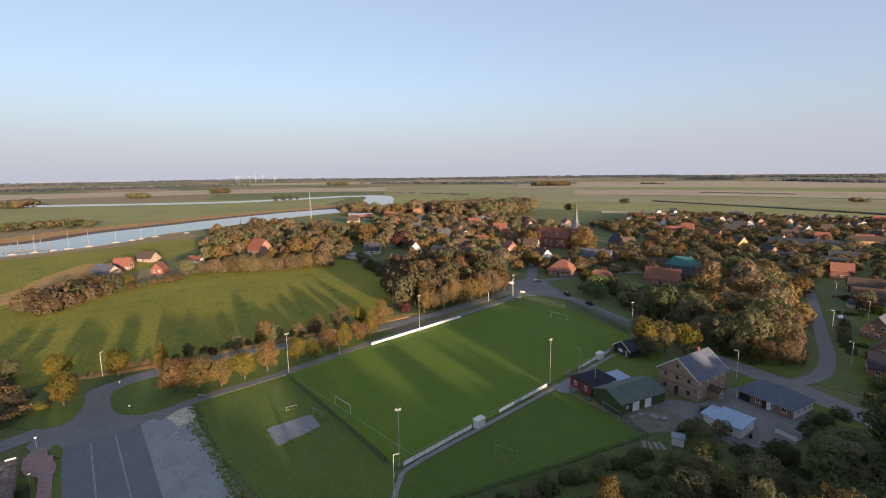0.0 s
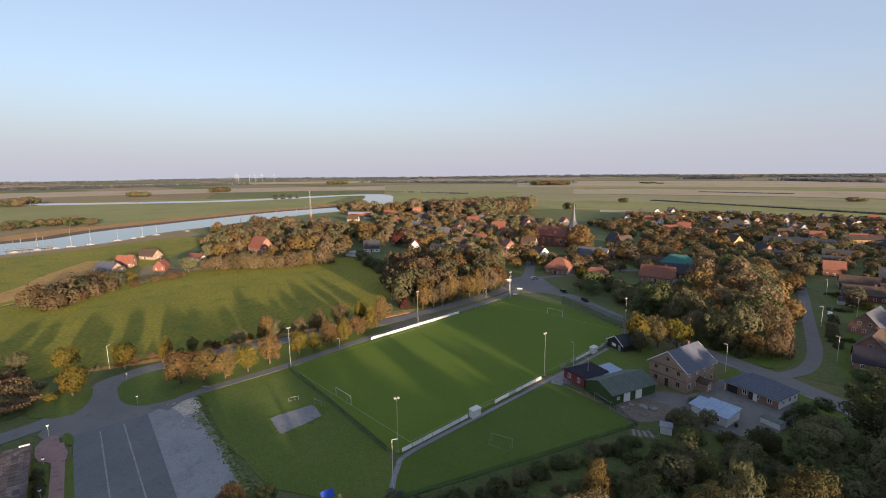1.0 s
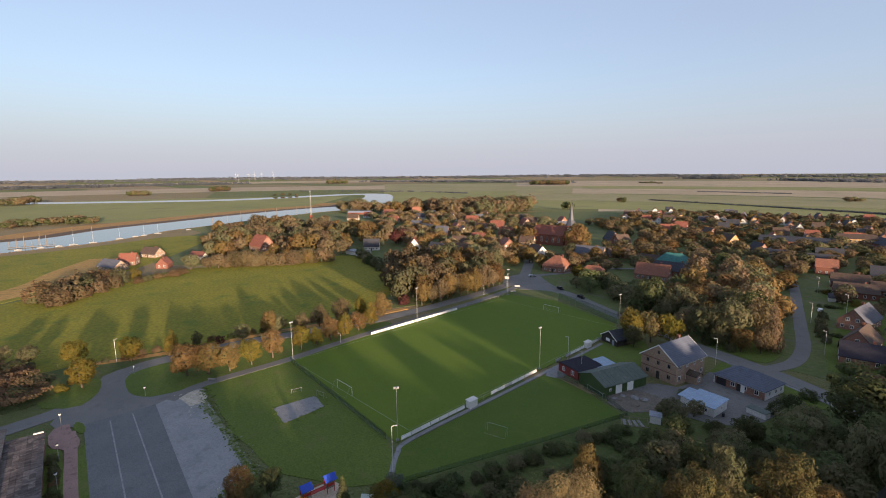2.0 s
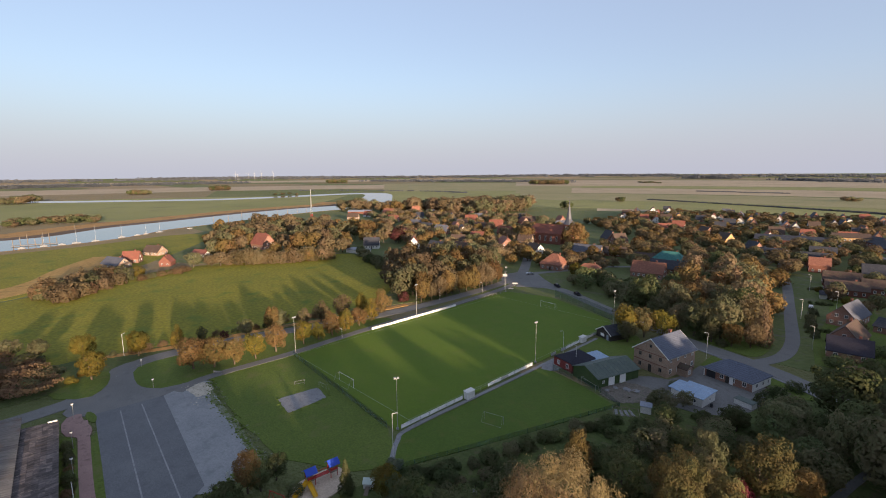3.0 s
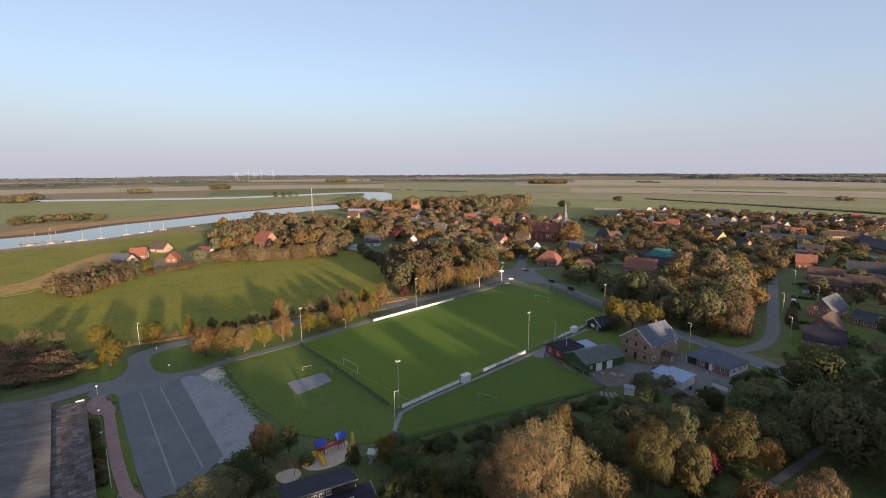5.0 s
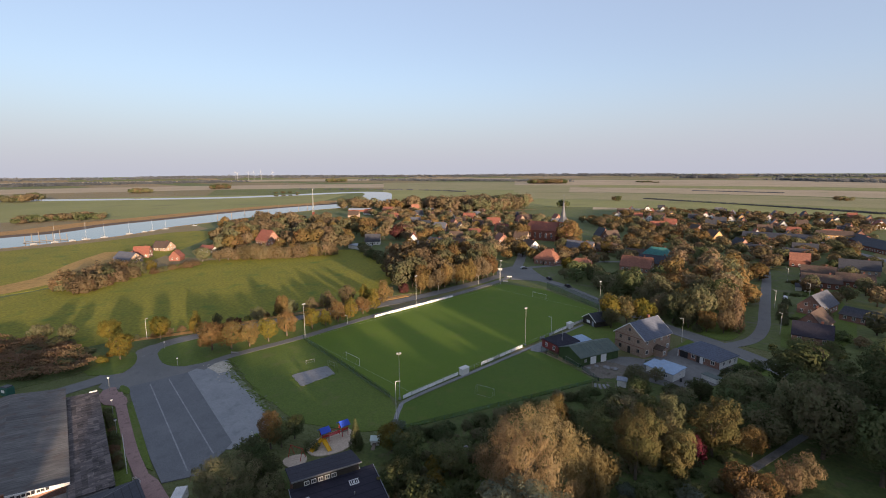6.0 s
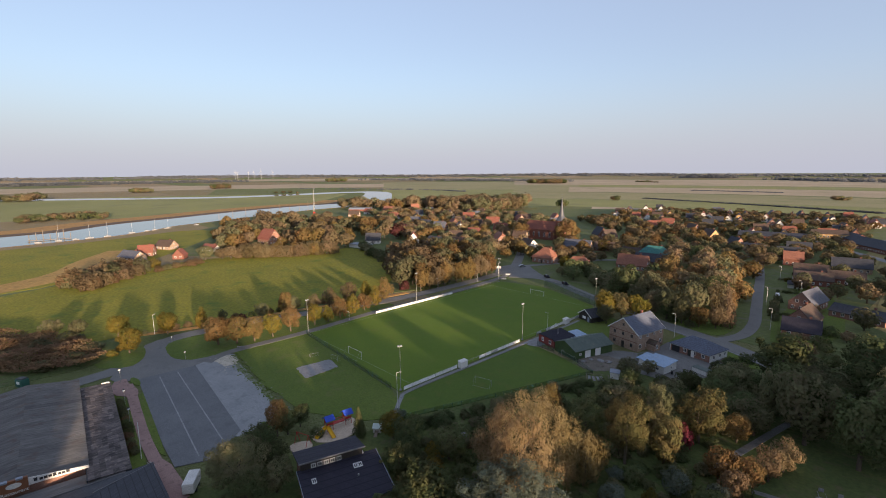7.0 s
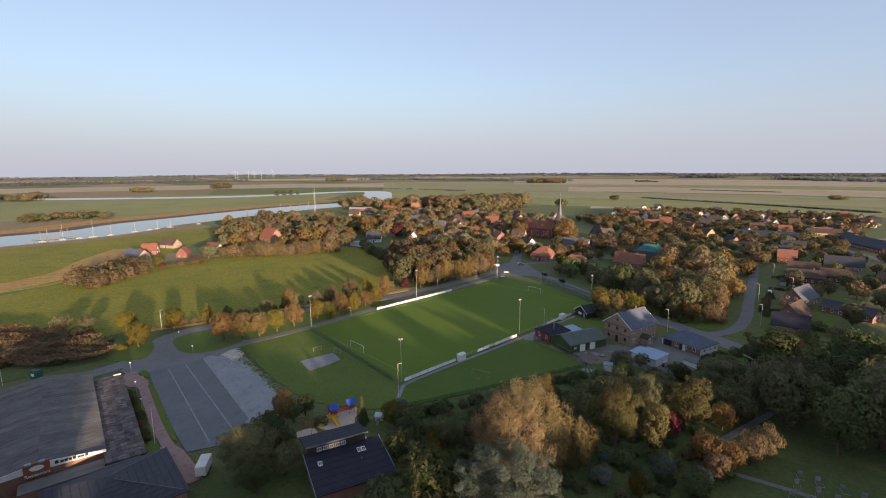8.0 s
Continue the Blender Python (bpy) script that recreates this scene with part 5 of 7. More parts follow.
BOARD_WHITE = plain("white_board", (0.86, 0.86, 0.85), 0.45)
BOARD_RED = plain("red_board", (0.5, 0.06, 0.05), 0.45)
BOARD_GREY = surface("grey_board_back", (0.34, 0.35, 0.35), (0.46, 0.46, 0.45), 0.5, 4.0, 0.6, 0.1)


def floodlight(x, y, h, rot, heads=2):
    ob = thing("floodlight_pole", x, y, rot, "tall slim grey floodlight pole on the pitch edge", "floodlight", "pitch floodlights")
    part("pole", tubes(((0, 0, 0), (0, 0, h * 0.5), 0.085, 0.065), ((0, 0, h * 0.5), (0, 0, h), 0.065, 0.045)), STEEL, ob)
    part("cross_arm", boxes((-0.6, 0.6, -0.05, 0.05, h - 0.1, h)), STEEL, ob)
    for k in range(heads):
        part("lamp_head", boxes((-0.6 + 0.7 * k, -0.1 + 0.7 * k, -0.1, 0.35, h, h + 0.3), bevel=0.04), BOARD_GREY, ob, "pale floodlight head")
    part("base", boxes((-0.3, 0.3, -0.3, 0.3, -0.2, 0.5)), CONCRETE, ob)
    return ob


floodlight(0.2, 0.1, 12.5, 60)
floodlight(-60.2, 5.2, 12.3, -90)
floodlight(-60.4, 58.0, 14.0, -90)
floodlight(0.1, 54.6, 13.0, 90)
floodlight(1.0, 104.0, 14.0, 90)
floodlight(-61.5, 117, 12.5, -120)


def perimeter_rail(x, y0, y1, z0, boards, label, skip=()):
    """A low steel rail with advertising boards hung on it, each its own length of board."""
    ob = thing("perimeter_rail", x, y0, 90, label, "barrier", "pitch barriers")
    n = round((y1 - y0) / 2.9)
    step = (y1 - y0) / n
    part("top_rail", tubes(((0, 0, 1.1), (y1 - y0, 0, 1.1), 0.03), sides=6), STEEL, ob)
    pm = linked("post", tubes(((0, 0, -0.1), (0, 0, 1.1), 0.035), sides=6), STEEL)
    bd = [linked("board", boxes((0.06, step - 0.06, -0.03, 0.03, 0.15, 1.1), bevel=0.01), m) for m in boards]
    for k in range(n + 1):
        part("post", pm, None, ob, "", pose(step * k, 0, z0))
        if k < n and k not in skip:
            part("board", bd[rnd_tree.randrange(len(bd))], None, ob, "", pose(step * k, 0.06, z0))
    return ob


perimeter_rail(0.9, 0.6, 21.2, 0.13, [BOARD_WHITE, BOARD_WHITE, WHITE], "touchline rail with white advertising boards")
perimeter_rail(0.9, 25.2, 52.0, 0.13, [BOARD_WHITE, BOARD_GREY, BOARD_WHITE], "touchline rail with white and grey boards", (0, 1))
perimeter_rail(0.9, 62.0, 79.4, 0.13, [BOARD_WHITE, BOARD_GREY], "touchline rail with weathered boards", (1,))
perimeter_rail(0.9, 83.0, 91.5, 0.13, [BOARD_GREY, OFFWHITE], "short touchline rail with grey boards")
perimeter_rail(-60.9, 36.2, 57.0, 0.13, [BOARD_WHITE, WHITE], "far touchline rail with bright white boards")
perimeter_rail(-60.9, 57.2, 63.0, 0.13, [BOARD_RED, BOARD_WHITE], "far touchline rail with red and white boards")
perimeter_rail(-60.9, 63.2, 81.3, 0.13, [BOARD_WHITE, WHITE], "far touchline rail with bright white boards")
perimeter_rail(-60.9, 86, 115, 0.13, [BOARD_GREY], "bare far touchline rail", tuple(range(12)))


def dugout(x, y, rot, label):
    ob = thing("dugout", x, y, rot, label, "dugout", "dugouts")
    part("back", boxes((-1.4, 1.4, 0.6, 0.72, 0, 1.9)), OFFWHITE, ob)
    for sx in (-1.4, 1.3):
        part("side_panel", boxes((sx, sx + 0.1, -0.6, 0.6, 0, 2.0)), OFFWHITE, ob)
    part("roof", slope_slab(-1.5, 1.5, -0.8, 0.85, 2.05, 1.88, 0.08), OFFWHITE, ob)
    part("bench", boxes((-1.3, 1.3, 0.15, 0.55, 0.42, 0.48)), WOOD, ob)
    return ob


dugout(1.3, 23.2, 90 + 180, "white dugout shelter at the touchline").location.z = 0.15
dugout(1.1, 81.2, 90 + 180, "white dugout shelter near the sports hut").location.z = 0.15


def net_material():
    m = bpy.data.materials.new("green_windbreak_net")
    m.use_nodes = True
    nt = m.node_tree
    p = nt.nodes["Principled BSDF"]
    wire(nt, mixed(nt, grain(nt, 0.7), (0.03, 0.075, 0.055), (0.05, 0.11, 0.08)), p.inputs["Base Color"])
    p.inputs["Roughness"].default_value = 0.8
    p.inputs["Alpha"].default_value = 0.22
    return m


NET = net_material()


def mesh_fence(line, h, label, z=0.1, step=2.5):
    """A steel mesh fence: posts, top rail and a net in each bay."""
    ob = thing("mesh_fence", line[0][0], line[0][1], 0, label, "fence", "fences", z)
    pm = linked("post", tubes(((0, 0, -0.2), (0, 0, h + 0.1), 0.04), sides=6), GREEN_STEEL)
    for (ax, ay), (bx, by) in zip(line, line[1:]):
        n = max(1, round(math.dist((ax, ay), (bx, by)) / step))
        for k in range(n):
            x0, y0 = ax + (bx - ax) * k / n - line[0][0], ay + (by - ay) * k / n - line[0][1]
            x1, y1 = ax + (bx - ax) * (k + 1) / n - line[0][0], ay + (by - ay) * (k + 1) / n - line[0][1]
            part("post", pm, None, ob, "", pose(x0, y0, 0))
            d, a = math.dist((x0, y0), (x1, y1)), math.degrees(math.atan2(y1 - y0, x1 - x0))
            part("net_panel", boxes((0.03, d - 0.03, -0.012, 0.012, 0.05, h)), NET, ob, "", pose(x0, y0, 0, 0, 0, a))
    x, y = line[-1][0] - line[0][0], line[-1][1] - line[0][1]
    part("post", pm, None, ob, "", pose(x, y, 0))
    return ob


mesh_fence([(-58.5, 3.6), (-2.0, -1.4)], 1.7, "dark green mesh fence behind the goal line")
mesh_fence([(11.5, -10.5), (22.3, 20.0), (31.3, 46.5), (24, 50.5), (16, 52.5)], 1.2, "dark green mesh fence round the training pitch")
mesh_fence([(7.2, 53.4), (14.2, 52.6)], 2.0, "dark mesh fence before the clubhouse")
mesh_fence([(-38, 124.5), (-20, 119), (-3, 111)], 4.0, "tall mesh fence behind the far goal", step=4.0)


# ---- street furniture ----
def lamp_post(x, y, h, rot, label="white street lamp with a short arm", group="street lamps"):
    ob = thing("street_lamp", x, y, rot, label, "street lamp", group)
    part("pole", tubes(((0, 0, -0.1), (0, 0, h), 0.065, 0.045)), OFFWHITE, ob)
    part("arm", tubes(((0, 0, h), (0.6, 0, h + 0.1), 0.04)), OFFWHITE, ob)
    part("lamp_head", boxes((0.5, 1.1, -0.11, 0.11, h + 0.03, h + 0.16), bevel=0.03), BOARD_GREY, ob)
    return ob


def park_lamp(x, y, h=4.0):
    ob = thing("path_lamp", x, y, 0, "slim dark path lamp with a white globe", "street lamp", "path lamps")
    part("pole", tubes(((0, 0, 0), (0, 0, h - 0.2), 0.06, 0.045)), STEEL, ob)
    bm = bmesh.new()
    bmesh.ops.create_uvsphere(bm, u_segments=12, v_segments=8, radius=0.28, matrix=Matrix.Translation((0, 0, h)))
    part("globe", bm, WHITE, ob)
    part("cap", tubes(((0, 0, h + 0.2), (0, 0, h + 0.34), 0.3, 0.1)), DARK, ob)
    return ob


lamp_post(9.8, -8.6, 11.0, 60, "white lamp post with a single flat head")
lamp_post(-98, -36, 7.5, 120, "wooden post with a small lamp beside the road")
lamp_post(-66, 122, 9, 40)
for x, y, h in ((36.2, 95.0, 8.5), (58, 128, 8), (43, 223, 8), (49, 165, 8), (11.5, 59.0, 7.5), (2.8, 66, 8.0), (-62, 24, 3.5), (-74, 84, 5), (-69, 108, 5), (-18, 232, 8), (20, 300, 8), (57, 190, 8)):
    lamp_post(x, y, h, 200)
for x, y in ((-58.8, -53.2), (-43, -55), (-64.5, -35), (-31, -56.2)):
    park_lamp(x, y, 4.0 if x > -60 else 2.6)


def road_sign(x, y, rot, shape, colour, label, h=2.4, w=1.0, t=0.9):
    ob = thing("road_sign", x, y, rot, label, "sign", "signs")
    part("post", tubes(((0, 0, -0.1), (0, 0, h), 0.035), sides=6), STEEL, ob)
    bm = bmesh.new()
    if shape == 3:
        bmesh.ops.create_circle(bm, cap_ends=True, radius=w / 2, segments=3, matrix=Matrix.Translation((0, -0.05, h)) @ Matrix.Rotation(radians(90), 4, "X") @ Matrix.Rotation(radians(-90), 4, "Z"))
        r = bmesh.ops.extrude_face_region(bm, geom=bm.faces[:])
        bmesh.ops.translate(bm, vec=(0, 0.03, 0), verts=[v for v in r["geom"] if isinstance(v, bmesh.types.BMVert)])
    else:
        box(bm, -w / 2, w / 2, -0.08, -0.04, h - t, h)
    part("panel", bm, colour, ob)
    return ob


road_sign(-83.4, -34.0, 140, 3, WHITE, "triangular give-way sign on a grey post")
road_sign(-9.0, -34.7, 100, 4, WHITE, "small white parking board on the gravel", 1.6, 0.5, 1.3)
road_sign(-66.5, 131, 40, 4, BOARD_GREY, "white board at the road junction", 1.6, 2.6, 0.8)
road_sign(-62.5, 122.5, 40, 4, BOARD_GREY, "white board lying low at the pitch corner", 1.0, 2.6, 0.6)
road_sign(-80, 139, 40, 4, OFFWHITE, "white notice board below a lamp at the junction", 2.8, 3.0, 1.3)
for k, (x, y) in enumerate(((-61.5, -19.0), (-61.0, -21.0))):
    bm = boxes((-1.1, 1.1, -0.04, 0.04, 0.45, 0.9), (-1.2, -1.1, -0.06, 0.06, 0, 1.0), (1.1, 1.2, -0.06, 0.06, 0, 1.0))
    if k == 0:
        tagged(part("barrier_board", bm, CONCRETE, None, "", pose(x, y, 0.15, 0, 0, 40)), "low grey barrier at the path entrance", "barrier")
mast_flag = thing("flagpole", -13.5, -57.5, 20, "white flagpole leaning beside the hall", "flagpole")
part("pole", tubes(((0, 0, 0), (0.0, 0, 8.5), 0.07, 0.04)), OFFWHITE, mast_flag)
part("halyard", tubes(((0.16, 0, 0.9), (0.12, 0, 8.3), 0.02), sides=5), WHITE, mast_flag)
part("finial", tubes(((0, 0, 8.5), (0, 0, 8.65), 0.1, 0.04)), STEEL, mast_flag)
tub = thing("recycling_container", -75.6, -73.2, 30, "dark green recycling container with a white notice", "container")
tub.scale = (1.3, 1.3, 1.25)
part("body", boxes((-1.0, 1.0, -0.8, 0.8, 0.1, 1.9), bevel=0.12), plain("green_container", (0.03, 0.11, 0.085), 0.5), tub)
part("notice", boxes((-0.45, 0.45, -0.84, -0.8, 0.9, 1.5)), WHITE, tub)
part("lid", boxes((-0.9, 0.9, -0.7, 0.7, 1.9, 2.1), bevel=0.08), DARK, tub)
van = thing("site_trailer", 4.0, -52.9, 148, "white site trailer parked on the grass", "trailer")
part("body", boxes((-2.3, 2.3, -1.0, 1.0, 0.6, 2.6), bevel=0.08), OFFWHITE, van)
window(van, 1.2, -1.01, 1.4, -90, 0.7, 0.6)
for sx in (-0.9, 0.9):
    for sy in (-1.0, 1.0):
        part("wheel", tubes(((sx, sy - 0.1, 0.36), (sx, sy + 0.1, 0.36), 0.34), sides=14), DARK, van)
part("drawbar", boxes((2.3, 3.5, -0.06, 0.06, 0.55, 0.65)), STEEL, van)


def car(x, y, rot, colour, label):
    ob = thing("car", x, y, rot, label, "car", "parked cars")
    bm = bmesh.new()
    prof = [(-2.1, 0.35), (2.1, 0.35), (2.15, 0.75), (1.1, 0.92), (0.5, 1.42), (-1.3, 1.45), (-1.95, 0.95), (-2.15, 0.85)]
    rings = [[bm.verts.new((px, sy * (0.86 if pz < 1.2 else 0.68), pz)) for px, pz in prof] for sy in (-1, 1)]
    bm.faces.new(rings[0])
    bm.faces.new(rings[1][::-1])
    for k in range(len(prof)):
        bm.faces.new((rings[0][k - 1], rings[0][k], rings[1][k], rings[1][k - 1]))
    part("body", bm, colour, ob)
    for sy in (-1, 1):
        bm = bmesh.new()
        q = [(0.95, 0.95), (0.45, 1.36), (-1.2, 1.38), (-1.7, 0.98)]
        f = [bm.verts.new((a, sy * (0.86 if b < 1.2 else 0.71), b)) for a, b in q] + [bm.verts.new((a, sy * (0.88 if b < 1.2 else 0.73), b)) for a, b in q]
        bm.faces.new(f[:4])
        bm.faces.new(f[4:][::-1])
        for k in range(4):
            bm.faces.new((f[k - 1 if k else 3], f[k], f[k + 4], f[(k - 1 if k else 3) + 4]))
        part("side_window", bm, PANE, ob)
        for wx in (-1.35, 1.35):
            part("wheel", tubes(((wx, sy * 0.68, 0.32), (wx, sy * 0.9, 0.32), 0.32), sides=14), DARK, ob)
    part("windscreen", slope_slab(-0.66, 0.66, -0.38, 0.38, 0, 0.0, 0.03), PANE, ob, "", pose(0.83, 0, 1.18, 0, 0, 90) @ pose(0, 0, 0, -40, 0, 0))
    ob.location.z = 0.16
    return ob


SILVER = plain("silver_car_paint", (0.45, 0.46, 0.47), 0.3, 0.5)
BLACKCAR = plain("black_car_paint", (0.02, 0.02, 0.024), 0.25)
WHITECAR = plain("white_car_paint", (0.7, 0.7, 0.7), 0.3)
car(-76.5, 158, 60, SILVER, "silver car on the village road")
car(-49, 143.5, -30, BLACKCAR, "black car on the street beside the pitch")
car(-33, 136, -30, BLACKCAR, "dark car on the street beside the pitch")
car(49, 186, 100, WHITECAR, "white car parked in the side street")
car(-61, 262, 20, WHITECAR, "white car parked in the village")

# ---- small things round the roads and gardens ----
for k in range(7):
    a = 0.5 + k * 6.5
    sheet("centre_dash", band([(-87.6 + 0.13 * a, -18 + a), (-87.6 + 0.13 * (a + 2.4), -15.6 + a)], 0.07, 0.07), 0.155, WHITE_LINE, "worn white dash on the road", "road marking")
for k in range(5):
    sheet("junction_dash", band([(-80.5 - 1.7 * k, -41.2 + 2.1 * k), (-81.3 - 1.7 * k, -40.2 + 2.1 * k)], 0.08, 0.08), 0.16, WHITE_LINE, "worn white dash at the junction", "road marking")
for k in range(12):
    s = k / 11
    post = tubes(((0, 0, -0.1), (0, 0, 1.0), 0.06), sides=5)
    tagged(part("fence_post", post, WOOD, None, "", pose(-106 + 15 * s, -50 + 92 * s - 8 * s * (1 - s), 0.11)), "weathered wooden pasture fence post", "fence post", "pasture fence posts")
rack = thing("bicycle_rack", -10.0, -57.2, 10, "galvanised bicycle rack beside the path", "bicycle rack")
for k in range(5):
    part("hoop", tubes(((0.5 * k, 0, 0), (0.5 * k, 0, 0.8), 0.03), ((0.5 * k, 0, 0.8), (0.5 * k, 0.6, 0.8), 0.03), ((0.5 * k, 0.6, 0.8), (0.5 * k, 0.6, 0), 0.03), sides=5), OFFWHITE, rack)
part("foot_rail", tubes(((-0.1, 0, 0.05), (2.1, 0, 0.05), 0.03), sides=5), OFFWHITE, rack)
pole = thing("flagpole", -76, -80.5, 0, "slim pale pole beside the hall road", "pole")
part("pole", tubes(((0, 0, 0), (0, 0, 6.0), 0.07, 0.05)), OFFWHITE, pole)
part("cap", tubes(((0, 0, 6.0), (0, 0, 6.12), 0.09, 0.03)), STEEL, pole)
for k in range(5):
    bed = thing("raised_bed", 55.2 + 1.9 * (k % 3), 82.6 + 2.6 * (k // 3) + 0.5 * (k % 3), -14, "timber raised bed with dark planting", "raised bed", "garden beds", 0.17)
    part("border", lattice((-0.8, -0.7, 0.7, 0.8), (-1.0, -0.9, 0.9, 1.0), {(1, 1)}, 0.0, 0.35), WOOD, bed, "", pose(0, 0, 0.35, -90, 0, 0))
    part("soil", boxes((-0.7, 0.7, -0.9, 0.9, 0.0, 0.28)), SCRUB, bed)
bin_ = thing("wheelie_bin", 47.4, 62.6, 20, "dark wheeled bin beside the workshop wall", "bin")
part("body", boxes((-0.3, 0.3, -0.35, 0.35, 0.1, 1.0), bevel=0.05), DARK, bin_)
part("lid", boxes((-0.33, 0.33, -0.38, 0.38, 1.0, 1.08), bevel=0.03), DARK, bin_)

# ---- the ruined cold frame and small shed by the training pitch ----
cold = thing("cold_frame", 33.8, 44.6, 30, "broken pale timber cold frame in the rough grass", "cold frame")
for a, b in (((-3, -2), (3, -2)), ((3, -2), (3, 2)), ((3, 2), (-3, 2)), ((-3, 2), (-3, -2)), ((-1, -2), (-1, 2)), ((1, -2), (1, 2))):
    part("beam", tubes(((*a, 0.5), (*b, 0.5), 0.06), sides=4), WOOD, cold)
for a in ((-3, -2), (3, -2), (3, 2), (-3, 2)):
    part("stake", tubes(((*a, 0), (*a, 0.6), 0.06), sides=4), WOOD, cold)
for k in range(4):
    part("plank", boxes((-2.6 + 1.2 * k, -1.9 + 1.2 * k, -1.6, 1.4, 0.08, 0.13)), CONCRETE, cold, "", pose(0, 0, 0, 0, 0, 6 * k))
lean = thing("lean_to", 37.0, 48.5, 20, "small white lean-to among bushes", "shed")
part("wall", boxes((-1.2, 1.2, -0.9, 0.9, -0.1, 1.9)), OFFWHITE, lean)
part("roof", slope_slab(-1.4, 1.4, -1.1, 1.1, 1.9, 2.2, 0.1), SHEET_GREY, lean)
rub = random.Random(4)
for k in range(9):
    bm = bmesh.new()
    bmesh.ops.create_icosphere(bm, subdivisions=1, radius=1.0)
    for v in bm.verts:
        v.co = Vector((v.co.x * 1.3, v.co.y, max(v.co.z * 0.45, -0.1) + 0.1)) * (1 + 0.35 * noise.noise(v.co * 2 + Vector((0, k, 0))))
    ob = tagged(new("earth_mound", linked("earth_mound", bm, CONCRETE if k % 2 else EARTH)), "low heap of earth and rubble behind the green hall", "earth mound", "earth mounds")
    ob.matrix_basis = pose(27.0 + rub.uniform(-3, 4), 55.5 + rub.uniform(-3, 3), 0.08, 0, 0, 50 * k)
    ob.scale = (rub.uniform(0.6, 1.2),) * 3

# ---- church ----
church = thing("church", -139, 271, 8, "red brick village church with a dark needle spire", "church")
HOUSE_SPOTS.extend([(-139, 271, 20), (-126, 250, 13), (-146, 246, 13)])
part("nave_wall", wall_body(27, 13, 9.0, 15.5, 0.25), BRICK_DARK, church)
part("nave_roof", roof_body(27, 13, 9.0, 15.5, 0.25, 0.5), TILE_RED, church)
for k in range(5):
    window(church, -10 + 5 * k, -6.51, 2.5, -90, 1.6, 4.2, "church_window")
tower = part("tower", boxes((14, 20.5, -3.3, 3.3, -0.3, 17)), BRICK_DARK, church, "square brick tower")
part("louvre", boxes((15.8, 18.6, -3.4, -3.29, 11.5, 15.0)), WHITE, tower, "white belfry louvre")
spire = bmesh.new()
prev = None
for z, r in ((16.6, 4.6), (18.2, 3.5), (21, 2.2), (26, 1.3), (32, 0.55), (37.0, 0.06)):
    ring = [spire.verts.new((17.25 + r * math.cos(math.tau * (k + 0.5) / 8), r * math.sin(math.tau * (k + 0.5) / 8), z)) for k in range(8)]
    if prev:
        for k in range(8):
            spire.faces.new((prev[k - 1], prev[k], ring[k], ring[k - 1]))
    else:
        spire.faces.new(ring[::-1])
    prev = ring
spire.faces.new(prev)
sp = part("spire", spire, plain("dark_slate_spire", (0.07, 0.075, 0.09), 0.5), church, "dark slate needle spire")
part("weathercock", tubes(((17.25, 0, 37), (17.25, 0, 39.2), 0.06), ((16.8, 0, 38.4), (17.7, 0, 38.4), 0.05)), STEEL, sp)

HOUSE_SPOTS.extend([(-272, 80, 13), (-260, 71, 11), (-250, 10, 9), (-262, -14, 10)])

# ---- village houses ----
RED_GABLE = "village house with a red tiled gabled roof"
ORANGE_HIP = "village house with an orange tiled roof"
BROWN_GABLE = "village house with a brown tiled roof"
GREY_GABLE = "village house with a grey tiled roof"
DARK_GABLE = "village house with a dark roof"
LABEL = {"r": (TILE_RED, RED_GABLE), "o": (TILE_ORANGE, ORANGE_HIP), "b": (TILE_BROWN, BROWN_GABLE), "g": (TILE_GREY, GREY_GABLE), "d": (TILE_DARK, DARK_GABLE), "n": (TILE_BLUE, "house with a navy blue tiled roof"), "t": (TILE_TEAL, "building with a teal metal roof")}
WALL = {"r": (BRICK, "red brick walls"), "w": (OFFWHITE, "white walls"), "y": (BRICK_YELLOW, "ochre walls"), "d": (BRICK_DARK, "dark brick walls"), "b": (BRICK_BROWN, "brown brick walls")}


def village_house(x, y, rot, look_, l=11.5, w=9.0, eave=3.2, ridge=7.8, hip=0.0):
    roof, label = LABEL[look_[0]]
    wall, words = WALL[look_[1]]
    return house(x, y, rot, l, w, eave, ridge, roof, wall, label + " and " + words, hip=hip, floors=2 if hip < 0.9 else 1)


for args in (
    (-280, -8, 20, "gb", 18, 9, 2.6, 6.5), (-292, 3, 60, "rr", 10, 8), (-316, 22, 30, "bb", 14, 9, 2.8, 7), (-263, 17, -35, "rd", 8, 7, 2.8, 6.6),
    (-282, 44, 20, "rw", 14, 7, 2.6, 5), (-286, 91, 10, "rr", 16, 12, 4.5, 12, 0.2), (-224, 152, 50, "dw", 12, 9, 3.2, 8.5), (-201, 176, -40, "rw", 12, 9.5, 3.4, 9.0),
):
    village_house(*args)
for args in (
    (-172, 174, 5, "db", 13, 10, 3.2, 8.5), (-158, 186, 5, "bb", 12, 9, 3, 8), (-143, 168, -35, "by", 13, 10, 3.6, 8.8), (-113, 164, 10, "rr", 11, 9, 3.2, 8.5, 0.25),
    (-146, 222, -35, "or", 16, 12, 3.6, 9.5, 0.3), (-196, 246, 20, "rw", 12, 8, 3.2, 7), (-190, 215, 40, "bw"), (-238, 322, 30, "rr", 14, 10, 3.4, 9), (-232, 362, -30, "rb", 13, 10, 3.4, 9),
):
    village_house(*args)
